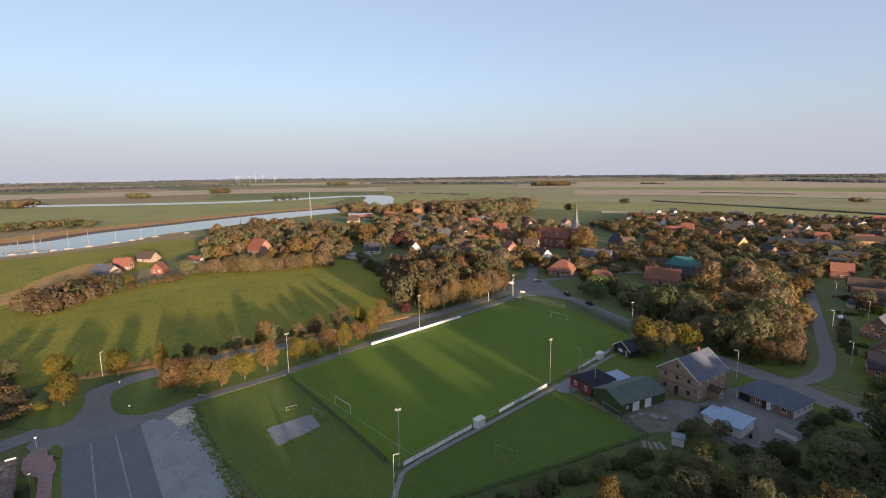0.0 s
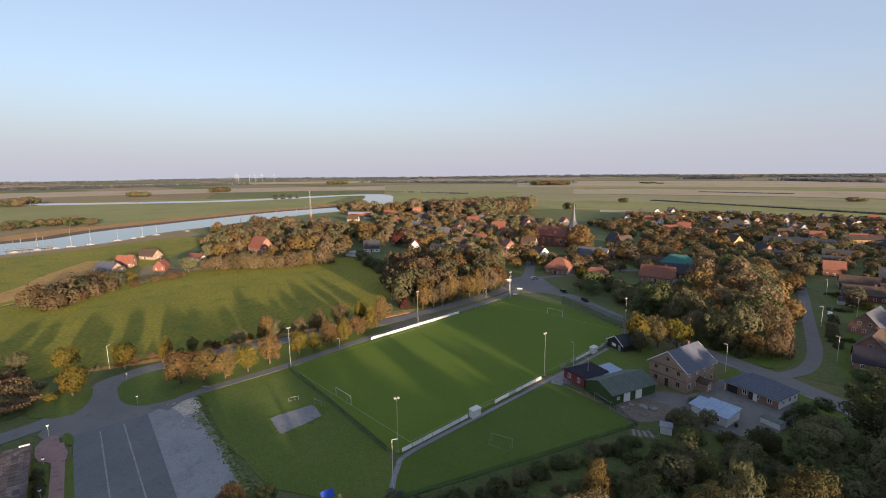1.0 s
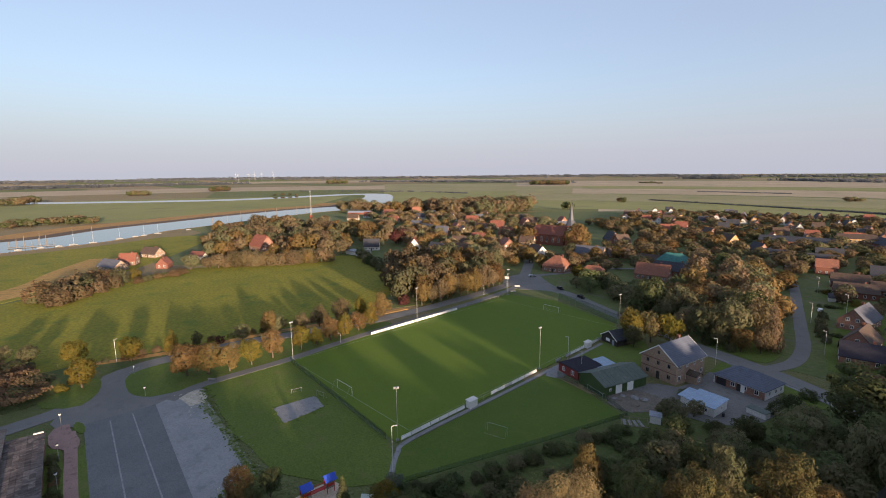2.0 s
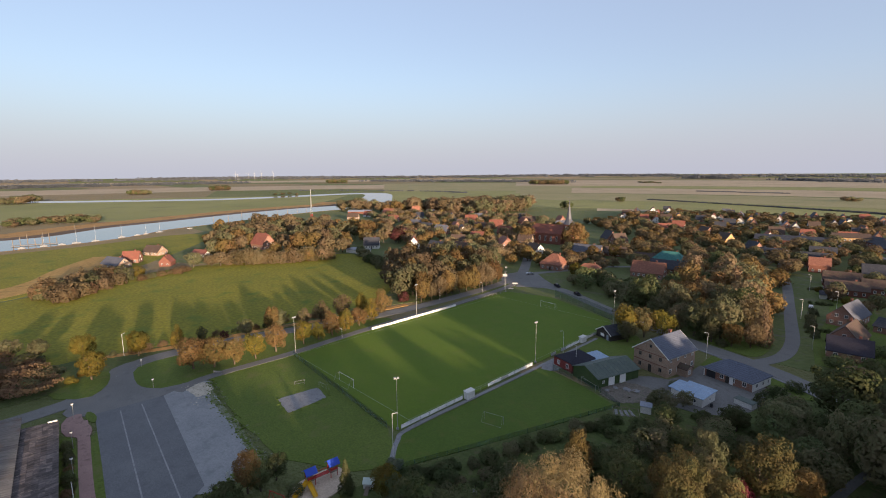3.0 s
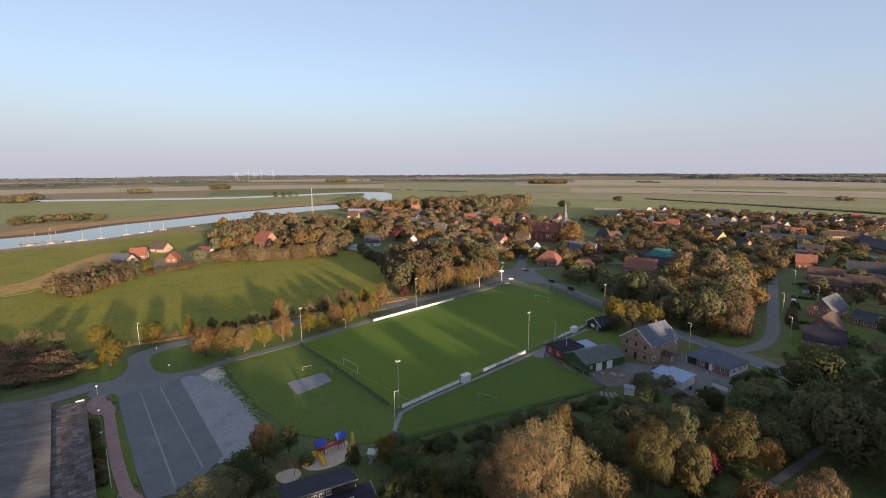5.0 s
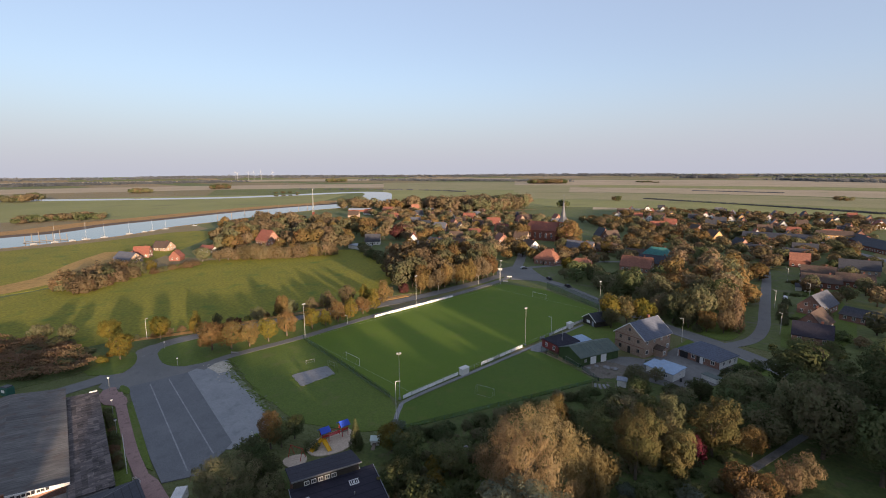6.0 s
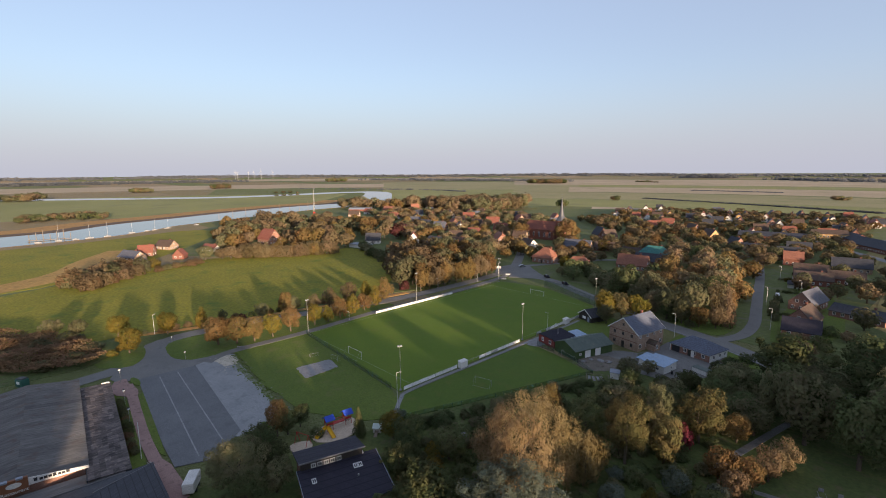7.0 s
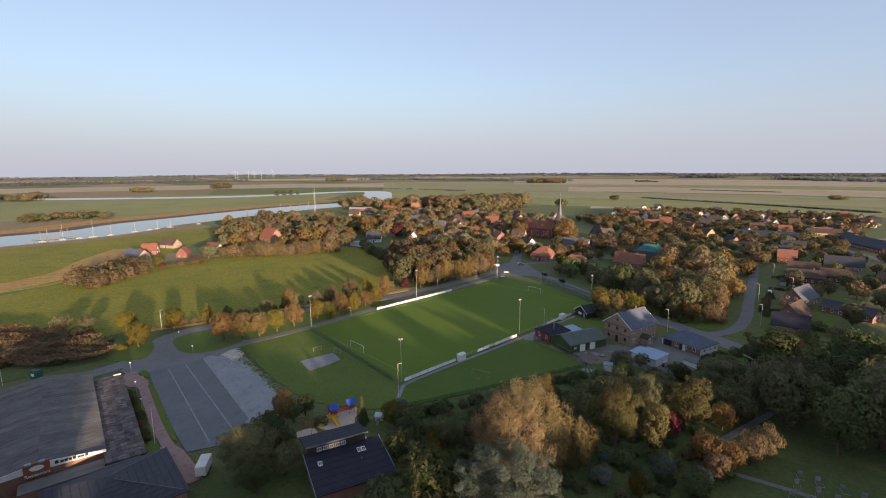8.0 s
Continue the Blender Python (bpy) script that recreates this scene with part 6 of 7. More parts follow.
for args in (
    (-462, 352, 20, "or", 18, 10, 3.5, 8), (-430, 374, 60, "or", 12, 11, 4, 12, 0.3), (-437, 274, 40, "bb", 14, 9), (-452, 308, 20, "rw", 12, 8), (-336, 354, -40, "gw", 12, 9, 3.6, 9),
    (-297, 347, 30, "ry", 14, 9, 3.4, 9), (-256, 279, -30, "rr", 14, 10, 3.4, 9), (-279, 260, 20, "dr", 13, 9), (-150, 254, 20, "bb"), (-116, 219, -20, "bw", 13, 9, 3.2, 7.5),
):
    village_house(*args)
for args in (
    (-76, 183, 5, "or", 13.5, 12.5, 3.8, 9.2, 0.92), (-53, 184, 12, "or", 11, 8, 2.6, 6, 0.6), (-26, 200, 8, "or", 17, 9.5, 3.4, 8.6), (-93, 302, 60, "bo"[0] + "r", 11, 9, 3.4, 9), (-106, 311, -35, "dr", 12, 9, 3.4, 9.5),
    (-84, 236, 10, "gb", 20, 10, 3.2, 8.2), (-70, 250, 20, "br", 14, 8, 2.8, 6.4), (-46, 246, 5, "br", 16, 7, 2.8, 5.4), (-22, 218, 5, "dd", 20, 10, 3.4, 7.5), (-32, 246, 8, "td", 18, 11, 3.4, 8, 0.9),
):
    village_house(*args)
for args in (
    (-32, 360, -38, "bo"[0] + "y", 12, 10, 3.6, 9.5), (-6, 332, -38, "dr", 10, 8, 3.2, 8), (4, 326, 15, "db", 18, 7, 3.0, 5), (34, 326, 10, "dr", 14, 10, 4, 9), (38.5, 281, 12, "od", 10, 9, 4.5, 8.4),
    (52, 248, 10, "bd", 15, 9, 3.4, 7.0), (38, 424, 20, "by", 24, 12, 6, 9), (7, 395, 10, "dd", 52, 18, 4, 7.0), (-100, 414, 30, "rr", 13, 9), (-62, 410, -35, "br"),
):
    village_house(*args)
for args in (
    (65.5, 143, 84, "br", 13, 8.5, 3.2, 7.6), (67.0, 128.0, 8, "nr", 11, 8.5, 2.8, 6.4), (62.5, 172, 80, "gr", 16, 9, 3.6, 8.2), (80, 166, -18, "dr", 18, 8, 2.6, 5.0), (51.5, 211, 10, "dw", 6, 5, 2.2, 3.4),
    (56, 227, 12, "bd", 16, 11, 3.2, 6.4), (68, 238, 10, "bd", 15, 9, 3.4, 6.8), (34, 300, 10, "dd", 15, 9, 3.8, 8.4), (66, 280, 10, "db", 18, 10), (92, 240, 15, "br", 18, 10),
):
    village_house(*args)
far_rnd = random.Random(21)
for k in range(90):
    x, y = far_rnd.uniform(-250, 60), far_rnd.uniform(400, 650)
    if y < 340 - x * 0.75 or any(math.dist((x, y), s[:2]) < 17 for s in HOUSE_SPOTS):
        continue
    village_house(x, y, far_rnd.choice((-75, -65, -80, 15, 20)), far_rnd.choice(("rw", "dr", "gr", "br", "dy", "br", "dw", "dr", "bw")), far_rnd.uniform(9, 12), 8.5, 3.0, far_rnd.uniform(7.5, 9), far_rnd.choice((0, 0, 0.25)))
for k in range(46):
    x, y = far_rnd.uniform(-410, -120), far_rnd.uniform(190, 430)
    if not inside(x, y, [(-210, 190), (-420, 300), (-440, 380), (-330, 420), (-180, 420), (-130, 330), (-120, 230)]) or any(math.dist((x, y), s[:2]) < 17 for s in HOUSE_SPOTS):
        continue
    village_house(x, y, far_rnd.choice((-35, 50, 10, 25)), far_rnd.choice(("br", "rw", "dr", "bb", "gw", "or", "br", "rr", "dw", "gr")), far_rnd.uniform(10, 14), 9, 3.3, far_rnd.uniform(7.5, 9.2), far_rnd.choice((0, 0, 0.3)))
for args in ((72, 384, -55, "dd", 46, 17, 3.6, 8.0), (52, 428, -55, "dd", 26, 15, 3.6, 7.4)):
    village_house(*args)
flat = thing("flat_garage", -213, 132, 10, "low white flat-roofed building at the meadow edge", "garage")
part("wall", boxes((-9, 9, -4, 4, -0.2, 2.6)), OFFWHITE, flat)
part("roof", boxes((-9.5, 9.5, -4.5, 4.5, 2.6, 2.9), bevel=0.05), SHEET_GREY, flat)
part("garage_door", boxes((3, 8, -4.06, -3.99, 0.1, 2.2)), WHITE, flat)
quay = thing("boat_hall", -505, 330, 42, "low boat hall with a pale grey roof", "boat hall")
part("wall", boxes((-17, 17, -5, 5, -0.2, 3)), BRICK_DARK, quay)
part("roof", roof_body(34, 10, 3, 5, 0.0), SHEET_GREY, quay)

# ---- radio mast, wind turbines ----
mast = thing("radio_mast", -414, 203, 0, "slim grey lattice radio mast with a red section", "radio mast")
for k in range(6):
    r0, r1 = 1.5 - 0.2 * k, 1.5 - 0.2 * (k + 1)
    z0, z1 = 6.2 * k, 6.2 * (k + 1)
    rows = []
    for q in range(4):
        a, b = math.tau * q / 4, math.tau * (q + 1) / 4
        rows.append(((r0 * math.cos(a), r0 * math.sin(a), z0), (r1 * math.cos(a), r1 * math.sin(a), z1), 0.11))
        rows.append(((r0 * math.cos(a), r0 * math.sin(a), z0), (r1 * math.cos(b), r1 * math.sin(b), z1), 0.08))
    part("mast_section", tubes(*rows, sides=4), RED if k == 1 else STEEL, mast)
part("antenna", tubes(((0, 0, 37), (0, 0, 41), 0.12), sides=5), WHITE, mast)


def turbine(x, y, h, spin):
    ob = thing("wind_turbine", x, y, 40, "distant white wind turbine", "wind turbine", "wind turbines")
    part("tower", tubes(((0, 0, 0), (0, 0, h), 1.3, 0.7)), BOARD_GREY, ob)
    part("nacelle", boxes((-2, 2, -5, 5, h - 2, h + 2.4), bevel=0.5), BOARD_GREY, ob)
    for k in range(3):
        a = radians(spin + 120 * k)
        part("blade", tubes(((0, -6, h), (24 * math.sin(a), -6, h + 24 * math.cos(a)), 0.9, 0.3), sides=6), BOARD_GREY, ob)


for k, (px, h, spin) in enumerate(((-0.433, 60, 20), (-0.428, 56, 70), (-0.405, 58, 45), (-0.393, 62, 10), (-0.378, 64, 0), (-0.353, 60, 100))):
    yaw = radians(46.38) - math.atan(px)
    turbine(70 - 4350 * math.sin(yaw), -54 + 4350 * math.cos(yaw), h, spin)


# ---- boats ----
HULL = surface("weathered_boat_hull", (0.20, 0.21, 0.22), (0.34, 0.34, 0.34), 0.6, 3.0, 0.6, 0.1)


def boat(x, y, rot, length, mast_h, label):
    ob = thing("sailing_boat", x, y, rot, label, "boat", "moored boats")
    bm = bmesh.new()
    prev = None
    for s in range(7):
        u = s / 6
        wid = 1.0 * math.sin(math.pi * min(1.0, 0.25 + 0.75 * (1 - u))) + 0.05
        ring = [bm.verts.new(((u - 0.5) * length, sy * wid * k, z)) for sy, k, z in ((-1, 1, 1.1), (-1, 0.6, 0.1), (1, 0.6, 0.1), (1, 1, 1.1))]
        if prev:
            for k in range(4):
                bm.faces.new((prev[k - 1], prev[k], ring[k], ring[k - 1]))
        else:
            bm.faces.new(ring)
        prev = ring
    bm.faces.new(prev[::-1])
    ob.scale = (0.8, 0.8, 0.8)
    part("hull", bm, HULL, ob)
    part("cabin", boxes((-length * 0.2, length * 0.2, -0.8, 0.8, 1.1, 1.6), bevel=0.1), HULL, ob)
    if mast_h:
        part("mast", tubes(((0.5, 0, 1.1), (0.5, 0, mast_h), 0.11, 0.07), sides=6), BOARD_GREY, ob)
        part("boom", tubes(((0.5, 0, 2.4), (-length * 0.4, 0, 2.6), 0.09), sides=6), WOOD, ob)
    return ob


for x, y, h in ((-430, -48, 0), (-432, -34, 18), (-432, -22, 0), (-434, -12, 20), (-437, 2, 19), (-450, 24, 16), (-456, 38, 0), (-460, 46, 15), (-468, 60, 14), (-480, 92, 0)):
    boat(x, y, 75 + (x % 7), 6 + (h % 3), h, "white sailing boat moored at the bank" if h else "small white motor boat moored at the bank")
jetty = thing("jetty", -446, -38, 80, "wooden jetty with mooring piles", "jetty")
part("deck", boxes((-16, 14, -1.2, 1.2, 0.6, 0.9)), WOOD, jetty)
for k in range(7):
    part("mooring_post", tubes(((-15 + 4.8 * k, 1.3, -0.3), (-15 + 4.8 * k, 1.3, 5.5 + (k % 3) * 2), 0.25), sides=6), WOOD, jetty)
for k in range(9):
    x, y = -520 - 11 * k, 130 + 21 * k
    part("mooring_pile", tubes(((0, 0, -0.3), (0, 0, 8 + (k % 3) * 2), 0.3, 0.22), sides=6), WOOD, None, "", pose(x, y, 0))
    tagged(bpy.context.scene.collection.objects[-1], "weathered wooden mooring pile at the quay", "mooring pile", "mooring piles")

# ---- cemetery ----
STONE = surface("grave_granite", (0.14, 0.14, 0.145), (0.3, 0.29, 0.28), 1.5, 8.0, 0.5, 0.1)
yard = random.Random(17)
for k in range(26):
    gx, gy = 86 + (k % 7) * 3.0 + yard.uniform(-0.4, 0.4), 17 + (k // 7) * 4.2 + yard.uniform(-0.5, 0.5)
    ob = thing("gravestone", gx, gy, 20 + yard.uniform(-6, 6), "grey granite gravestone with a planted bed", "gravestone", "gravestones", 0.14)
    hh = yard.uniform(0.7, 1.2)
    part("stone", boxes((-0.4, 0.4, -0.1, 0.1, 0, hh), bevel=0.05), STONE, ob)
    part("border", boxes((-0.6, 0.6, -2.0, -0.15, 0, 0.12), bevel=0.03), STONE, ob)
    part("bed", boxes((-0.5, 0.5, -1.9, -0.25, 0.12, 0.2)), SCRUB, ob)


# ---- trees: roadside ----
for x, y, k, h, w in ((-105, -46, "gold", 8.5, 8), (-95, -32.5, "gold", 9, 8.5), (-92.2, -21.6, "tallgold", 8.5, 5.5), (-115, -56, "olive", 7, 7), (-121, -63, "olive", 7, 8), (-95, -13, "olive", 5, 4), (-93, -6, "redbush", 3, 3.5), (-88, 0, "olive", 7, 7)):
    tree(k, x, y, h, w, "near", "roadside trees")
tree("gold", -83, -46.5, 9, 8.5, "near", "roadside trees")
for x, y, k, h, w in ((-70.5, -23, "rust", 10.5, 10.5), (-67.2, -18, "rust", 10.5, 10), (-65, -12.7, "rust", 9, 8.5), (-65, -6.1, "gold", 8.8, 7.5), (-66, 1.2, "rust", 10, 8.5), (-66.3, 11.3, "gold", 8.8, 7.5), (-66, 17, "tallgold", 7, 6), (-67, 23, "tallrust", 9.5, 8), (-68, 29, "tallgold", 9, 7.5)):
    tree(k, x, y, h, w, "wood", "roadside trees")
for x, y, k, h, w in ((-69, 36, "rust", 8, 7), (-71, 43, "tallgold", 9, 7), (-85, 8, "rust", 11, 7), (-88, 13, "olive", 7, 7), (-83, 20, "brown", 7, 6), (-84, 28, "brown", 8, 7), (-82, 37, "brown", 10, 8), (-81, 45, "tallgold", 10, 7), (-77, 53, "tallrust", 11, 8), (-85, 71, "redbush", 5, 6)):
    tree(k, x, y, h, w, "near", "roadside trees")


def reed_bed(name, poly, n, h, label, seed):
    """Countless upright stalks and blades, standing in soft waves."""
    rng = np.random.default_rng(seed)
    xs, ys = [p[0] for p in poly], [p[1] for p in poly]
    pts = np.stack([rng.uniform(min(xs), max(xs), 3 * n), rng.uniform(min(ys), max(ys), 3 * n)], 1)
    pts = np.array([q for q in pts if inside(q[0], q[1], poly)])[:n]
    n = len(pts)
    wave = 0.72 + 0.14 * np.sin(0.31 * pts[:, 0] + 0.5) + 0.12 * np.sin(0.37 * pts[:, 1] + 0.21 * pts[:, 0]) + 0.08 * np.sin(0.9 * pts[:, 0] - 0.7 * pts[:, 1])
    top = h * wave * rng.uniform(0.72, 1.06, n)
    nor = np.array([0, 0, 0.8]) + rng.normal(size=(n, 3)) * 0.5
    nor /= np.linalg.norm(nor, axis=1, keepdims=True)
    u = np.cross(nor, rng.normal(size=(n, 3)))
    u /= np.linalg.norm(u, axis=1, keepdims=True)
    v = np.cross(nor, u)
    p = np.concatenate([pts, top[:, None]], 1)
    s = rng.uniform(0.22, 0.5, (n, 1))
    co = np.stack([p - u * s, p - v * s * 0.6, p + u * s, p + v * s * 0.6], 1).reshape(-1, 3)
    co[:, 2] = np.maximum(co[:, 2], 0.1)
    me = bpy.data.meshes.new(name)
    me.from_pydata(co.tolist(), [], np.arange(4 * n).reshape(-1, 4).tolist())
    me.materials.append(LEAF_RUSSET)
    return tagged(new(name, me), label, "reeds", kind="stuff")


DITCH = [(-150, -120), (-140, -78), (-121, -64), (-98, -54.5), (-83, -52.5), (-77, -58), (-82, -70), (-100, -88), (-120, -120)]
reed_bed("reed_bed", DITCH, 30000, 3.4, "dense russet reed and scrub beside the ditch", 41)
grove(["rustbush", "rustbush", "bush"], DITCH, 9, 3.2, 8, "stand", "ditch scrub", joined="rounded russet bushes standing in the reed")
row(["bush", "greenbush", "rustbush"], (-100, -40), (-92, 30), 16, 2.2, 3.5, "mid", 1.2, "ditch bushes")
row(["bush", "goldbush"], (-84, -52), (-92, -44), 3, 2.5, 3.5, "mid", 1.0, "ditch bushes")

# ---- the wood between meadow and road ----
grove(["brown", "brown", "rust", "olive"], [(-104, 76), (-90, 72), (-79, 78), (-79, 130), (-84, 140), (-104, 158), (-150, 150), (-150, 108), (-128, 92)], 9.5, 14, 12, "stand", "roadside wood", joined="dense autumn trees in brown, rust and olive")
row(["rust", "brown", "tallrust"], (-77, 74), (-77, 132), 12, 11, 8, "near", 0.8, "roadside wood")
row(["greenbush", "green", "bush"], (-150, 108), (-214, 132), 9, 6, 9, "mid", 2.0, "meadow edge")

# ---- trees along the far edge of the meadow ----
grove(["thicket", "thicket", "rustbush", "bush"], [(-214, -50), (-190, -47), (-208, -26), (-224, -12), (-240, -14), (-252, -22), (-232, -40)], 7, 8.5, 12, "stand", "meadow edge", 0.7, joined="dense autumn thicket in brown, rust and olive")
tree("goldbush", -240, -3, 6, 8, "mid", "meadow edge")
tree("olive", -243, 27, 10, 12, "mid", "meadow edge")
row(["rustbush", "bush", "rustbush"], (-224, -8), (-234, 24), 8, 3.6, 6.5, "mid", 1.5, "meadow edge")
row(["thicket", "brown"], (-238, 34), (-232, 60), 5, 9, 12, "mid", 2, "meadow edge")
row(["brown", "thicket", "tallrust"], (-230, 52), (-204, 104), 15, 9.5, 11, "mid", 2, "meadow edge")
grove(["brown", "brown", "rust", "olive"], [(-262, 40), (-250, 62), (-226, 100), (-222, 122), (-234, 172), (-300, 208), (-400, 200), (-450, 150), (-410, 100), (-330, 60)], 15, 13, 15, "far", "village wood", joined="dense autumn trees in brown, rust and olive")
row(["red"], (-233, 180), (-228, 186), 2, 15, 15, "mid", 1, "village wood")

# ---- trees among the houses ----
grove(["brown", "brown", "rust", "olive"], [(-150, 165), (-235, 185), (-300, 215), (-440, 300), (-450, 360), (-330, 430), (-200, 400), (-140, 330), (-120, 260), (-95, 175)], 14.5, 8.5, 10.5, "far", "village trees", 0.85, joined="dense autumn trees in brown, rust and olive")
grove(["brown", "brown", "olive", "rust"], [(-95, 175), (-110, 250), (-90, 330), (-200, 420), (65, 420), (70, 330), (30, 250), (40, 210), (-10, 210), (-40, 190)], 13.5, 8, 10.5, "far", "village trees", 0.8, joined="dense autumn trees in brown, rust and olive")
grove(["brown", "brown", "olive", "rust"], [(-200, 421), (-180, 640), (60, 660), (65, 421)], 15, 7, 10.5, "speck", "village trees", 0.85, joined="dense autumn trees in brown, rust and olive")
grove(["brown", "brown", "olive"], [(-470, 385), (-360, 390), (-330, 430), (-350, 550), (-420, 550), (-455, 460)], 14, 20, 23, "far", "village wood", joined="dense autumn trees in brown, rust and olive")
grove(["brown", "olive"], [(-600, 340), (-560, 330), (-520, 360), (-540, 400), (-590, 400)], 15, 15, 18, "far", "river wood", joined="dense autumn trees in brown, rust and olive")
grove(["brown", "rust"], [(-500, 360), (-450, 370), (-440, 420), (-480, 430), (-520, 400)], 15, 16, 17, "far", "river wood", joined="dense autumn trees in brown, rust and olive")
tree("rust", -108, 262, 20, 23, "mid", "village trees")
tree("rust", -152, 258, 15, 14, "mid", "village trees")
tree("brown", -166, 278, 16, 14, "mid", "village trees")
row(["rust", "brown"], (-120, 196), (-98, 190), 3, 11, 11, "mid", 2, "village trees")
row(["gold", "tallgold"], (-60, 172), (-42, 168), 2, 8, 9, "mid", 2, "village trees")

# ---- right-hand wood along the street ----
grove(["olive", "green", "bush", "greenbush"], [(-52, 152), (-36, 148), (-10, 134), (2, 128), (6, 140), (-20, 165), (-42, 172)], 8, 8, 10, "stand", "street wood", joined="dense autumn trees in brown, rust and olive")
for x, y, k, h, w in ((9.5, 97, "gold", 12, 10), (14, 101, "mixed", 11, 9), (19, 104, "gold", 11, 10), (4, 106, "olive", 9, 9), (24, 97, "greenbush", 4, 5), (12, 92, "olive", 8, 7), (34, 117, "olive", 17, 15), (45, 121, "larch", 17, 9), (40, 130, "brown", 14, 11), (26, 116, "olive", 13, 11)):
    tree(k, x, y, h, w, "near", "street trees")
for x, y, k, h, w in ((19, 117.5, "brown", 10, 9), (26, 114.5, "green", 9, 8), (32.5, 112.2, "olive", 8.5, 7.5), (38.5, 112.5, "rust", 8.5, 7.5), (43.5, 115, "brown", 9, 7), (29, 112.8, "greenbush", 3, 5), (36, 110.6, "bush", 2.6, 4.5)):
    tree(k, x, y, h, w, "near", "street trees")
grove(["olive", "green", "rust", "olive"], [(10, 116), (26, 120), (45, 128), (44, 150), (0, 152), (-1, 130)], 10, 13.5, 12, "wood", "street wood")
grove(["brown", "rust", "olive", "green"], [(0, 153), (44, 151), (38, 182), (28, 218), (10, 240), (-12, 258), (-8, 205)], 10, 12.5, 12.5, "stand", "street wood", joined="dense autumn trees in brown, rust and olive")
grove(["green", "greenbush", "brown"], [(60, 106), (63, 128), (58, 136), (70, 140), (90, 128), (100, 104), (80, 98), (70, 96)], 8, 5, 8, "stand", "street wood", joined="dense autumn trees in brown, rust and olive")
row(["greenbush", "bush"], (56, 140), (50, 176), 6, 3.5, 4.5, "mid", 1.5, "garden bushes")
row(["greenbush"], (46, 195), (56, 197), 4, 1.5, 2.6, "mid", 0.5, "garden bushes")
row(["greenbush", "bush"], (41, 226), (48, 228), 3, 1.5, 2.6, "mid", 0.5, "garden bushes")
row(["greenbush"], (55, 151), (60, 152), 3, 1.6, 2.6, "mid", 0.4, "garden bushes")
row(["greenbush", "bush", "goldbush"], (60, 205), (46, 226), 6, 3, 4.5, "mid", 2.0, "garden bushes")

# ---- gardens round the yard ----
row(["greenbush", "bush", "greenbush"], (15.5, -12), (26.5, 17), 11, 2.6, 4.5, "near", 1.2, "fence bushes")
row(["greenbush", "bush"], (26.5, 18), (35.5, 42), 8, 2.4, 4.0, "near", 1.2, "fence bushes")
for x, y, k, h, w in ((40.5, 50.5, "olive", 6.5, 7), (43.5, 44, "green", 6.5, 7), (36, 55, "bush", 2.5, 4), (42.5, 57.6, "olive", 4.4, 5), (48, 54, "greenbush", 3, 5), (37, 67, "greenbush", 2.5, 4), (56, 73, "greenbush", 4, 5), (58, 80, "greenbush", 3.5, 5), (61, 74, "bush", 4, 5), (54, 58, "greenbush", 4, 6), (61, 66, "green", 6, 8), (60, 88, "greenbush", 3, 5)):
    tree(k, x, y, h, w, "near", "garden trees")

# ---- park and cemetery trees ----
for x, y, k, h, w in ((47.8, -9.8, "willow", 18, 20), (54.5, -20.5, "silver", 14, 19.2), (54.5, 0, "willow", 11, 7.5), (39.5, 12.5, "tallrust", 11.5, 7.5), (47, 14, "green", 10, 9), (57, 12, "mixed", 15, 10), (57.5, 28, "olive", 12, 7), (61, 21, "mixed", 10, 8), (62.8, 27, "pinkbush", 5.5, 5), (64.8, 30.5, "mixed", 12.5, 11), (70.5, 36.5, "rust", 7, 6.5)):
    tree(k, x, y, h, w, "giant" if w > 19 else ("finest" if h > 13.5 else "close"), "park trees")
for x, y, k, h, w in ((71.8, 19.5, "rust", 7, 7.5), (75, 15.5, "brown", 6, 5.5), (76.6, 20.5, "rust", 6.5, 6), (78.5, 26, "brown", 6.5, 6), (79.8, 31.5, "brown", 6.5, 6), (73, 53, "olive", 13, 8), (66.4, 1, "tallgold", 5.5, 4), (68, 8.9, "silver", 5.5, 5.5), (74, 8, "green", 5, 7), (62.7, 16.6, "mixed", 9.5, 7), (40, -24, "green", 7, 9), (45, -23, "green", 6.5, 8), (37, -29, "green", 6.5, 7), (26, -19, "green", 6, 7), (28.7, -13.6, "goldbush", 3.5, 5), (54, 3, "rust", 9, 9), (38, -4, "green", 7, 9)):
    tree(k, x, y, h, w, "near", "park trees")
tree("olive", 11, -47, 11.5, 12, "finest", "kindergarten trees")
for x, y, k, h, w in ((3, -39, "green", 7.5, 7.5), (9.5, -39.5, "green", 6.5, 7), (-1, -31.5, "green", 6, 6), (16, -42, "olive", 7, 7), (-3.5, -37, "greenbush", 3.5, 6)):
    tree(k, x, y, h, w, "close", "kindergarten trees")
for x, y, k, h, w in ((18, -48, "green", 8, 8), (-2, -33.5, "rust", 9, 6.5), (-2, -28, "green", 6, 5), (11, -20.5, "conifer", 7.5, 3.6), (17, -15.5, "gold", 6.5, 6.5), (22, -16, "green", 7.5, 8), (28, -23, "green", 7, 8), (33, -18, "goldbush", 4, 5), (31, -12, "green", 7, 9)):
    tree(k, x, y, h, w, "close", "kindergarten trees")
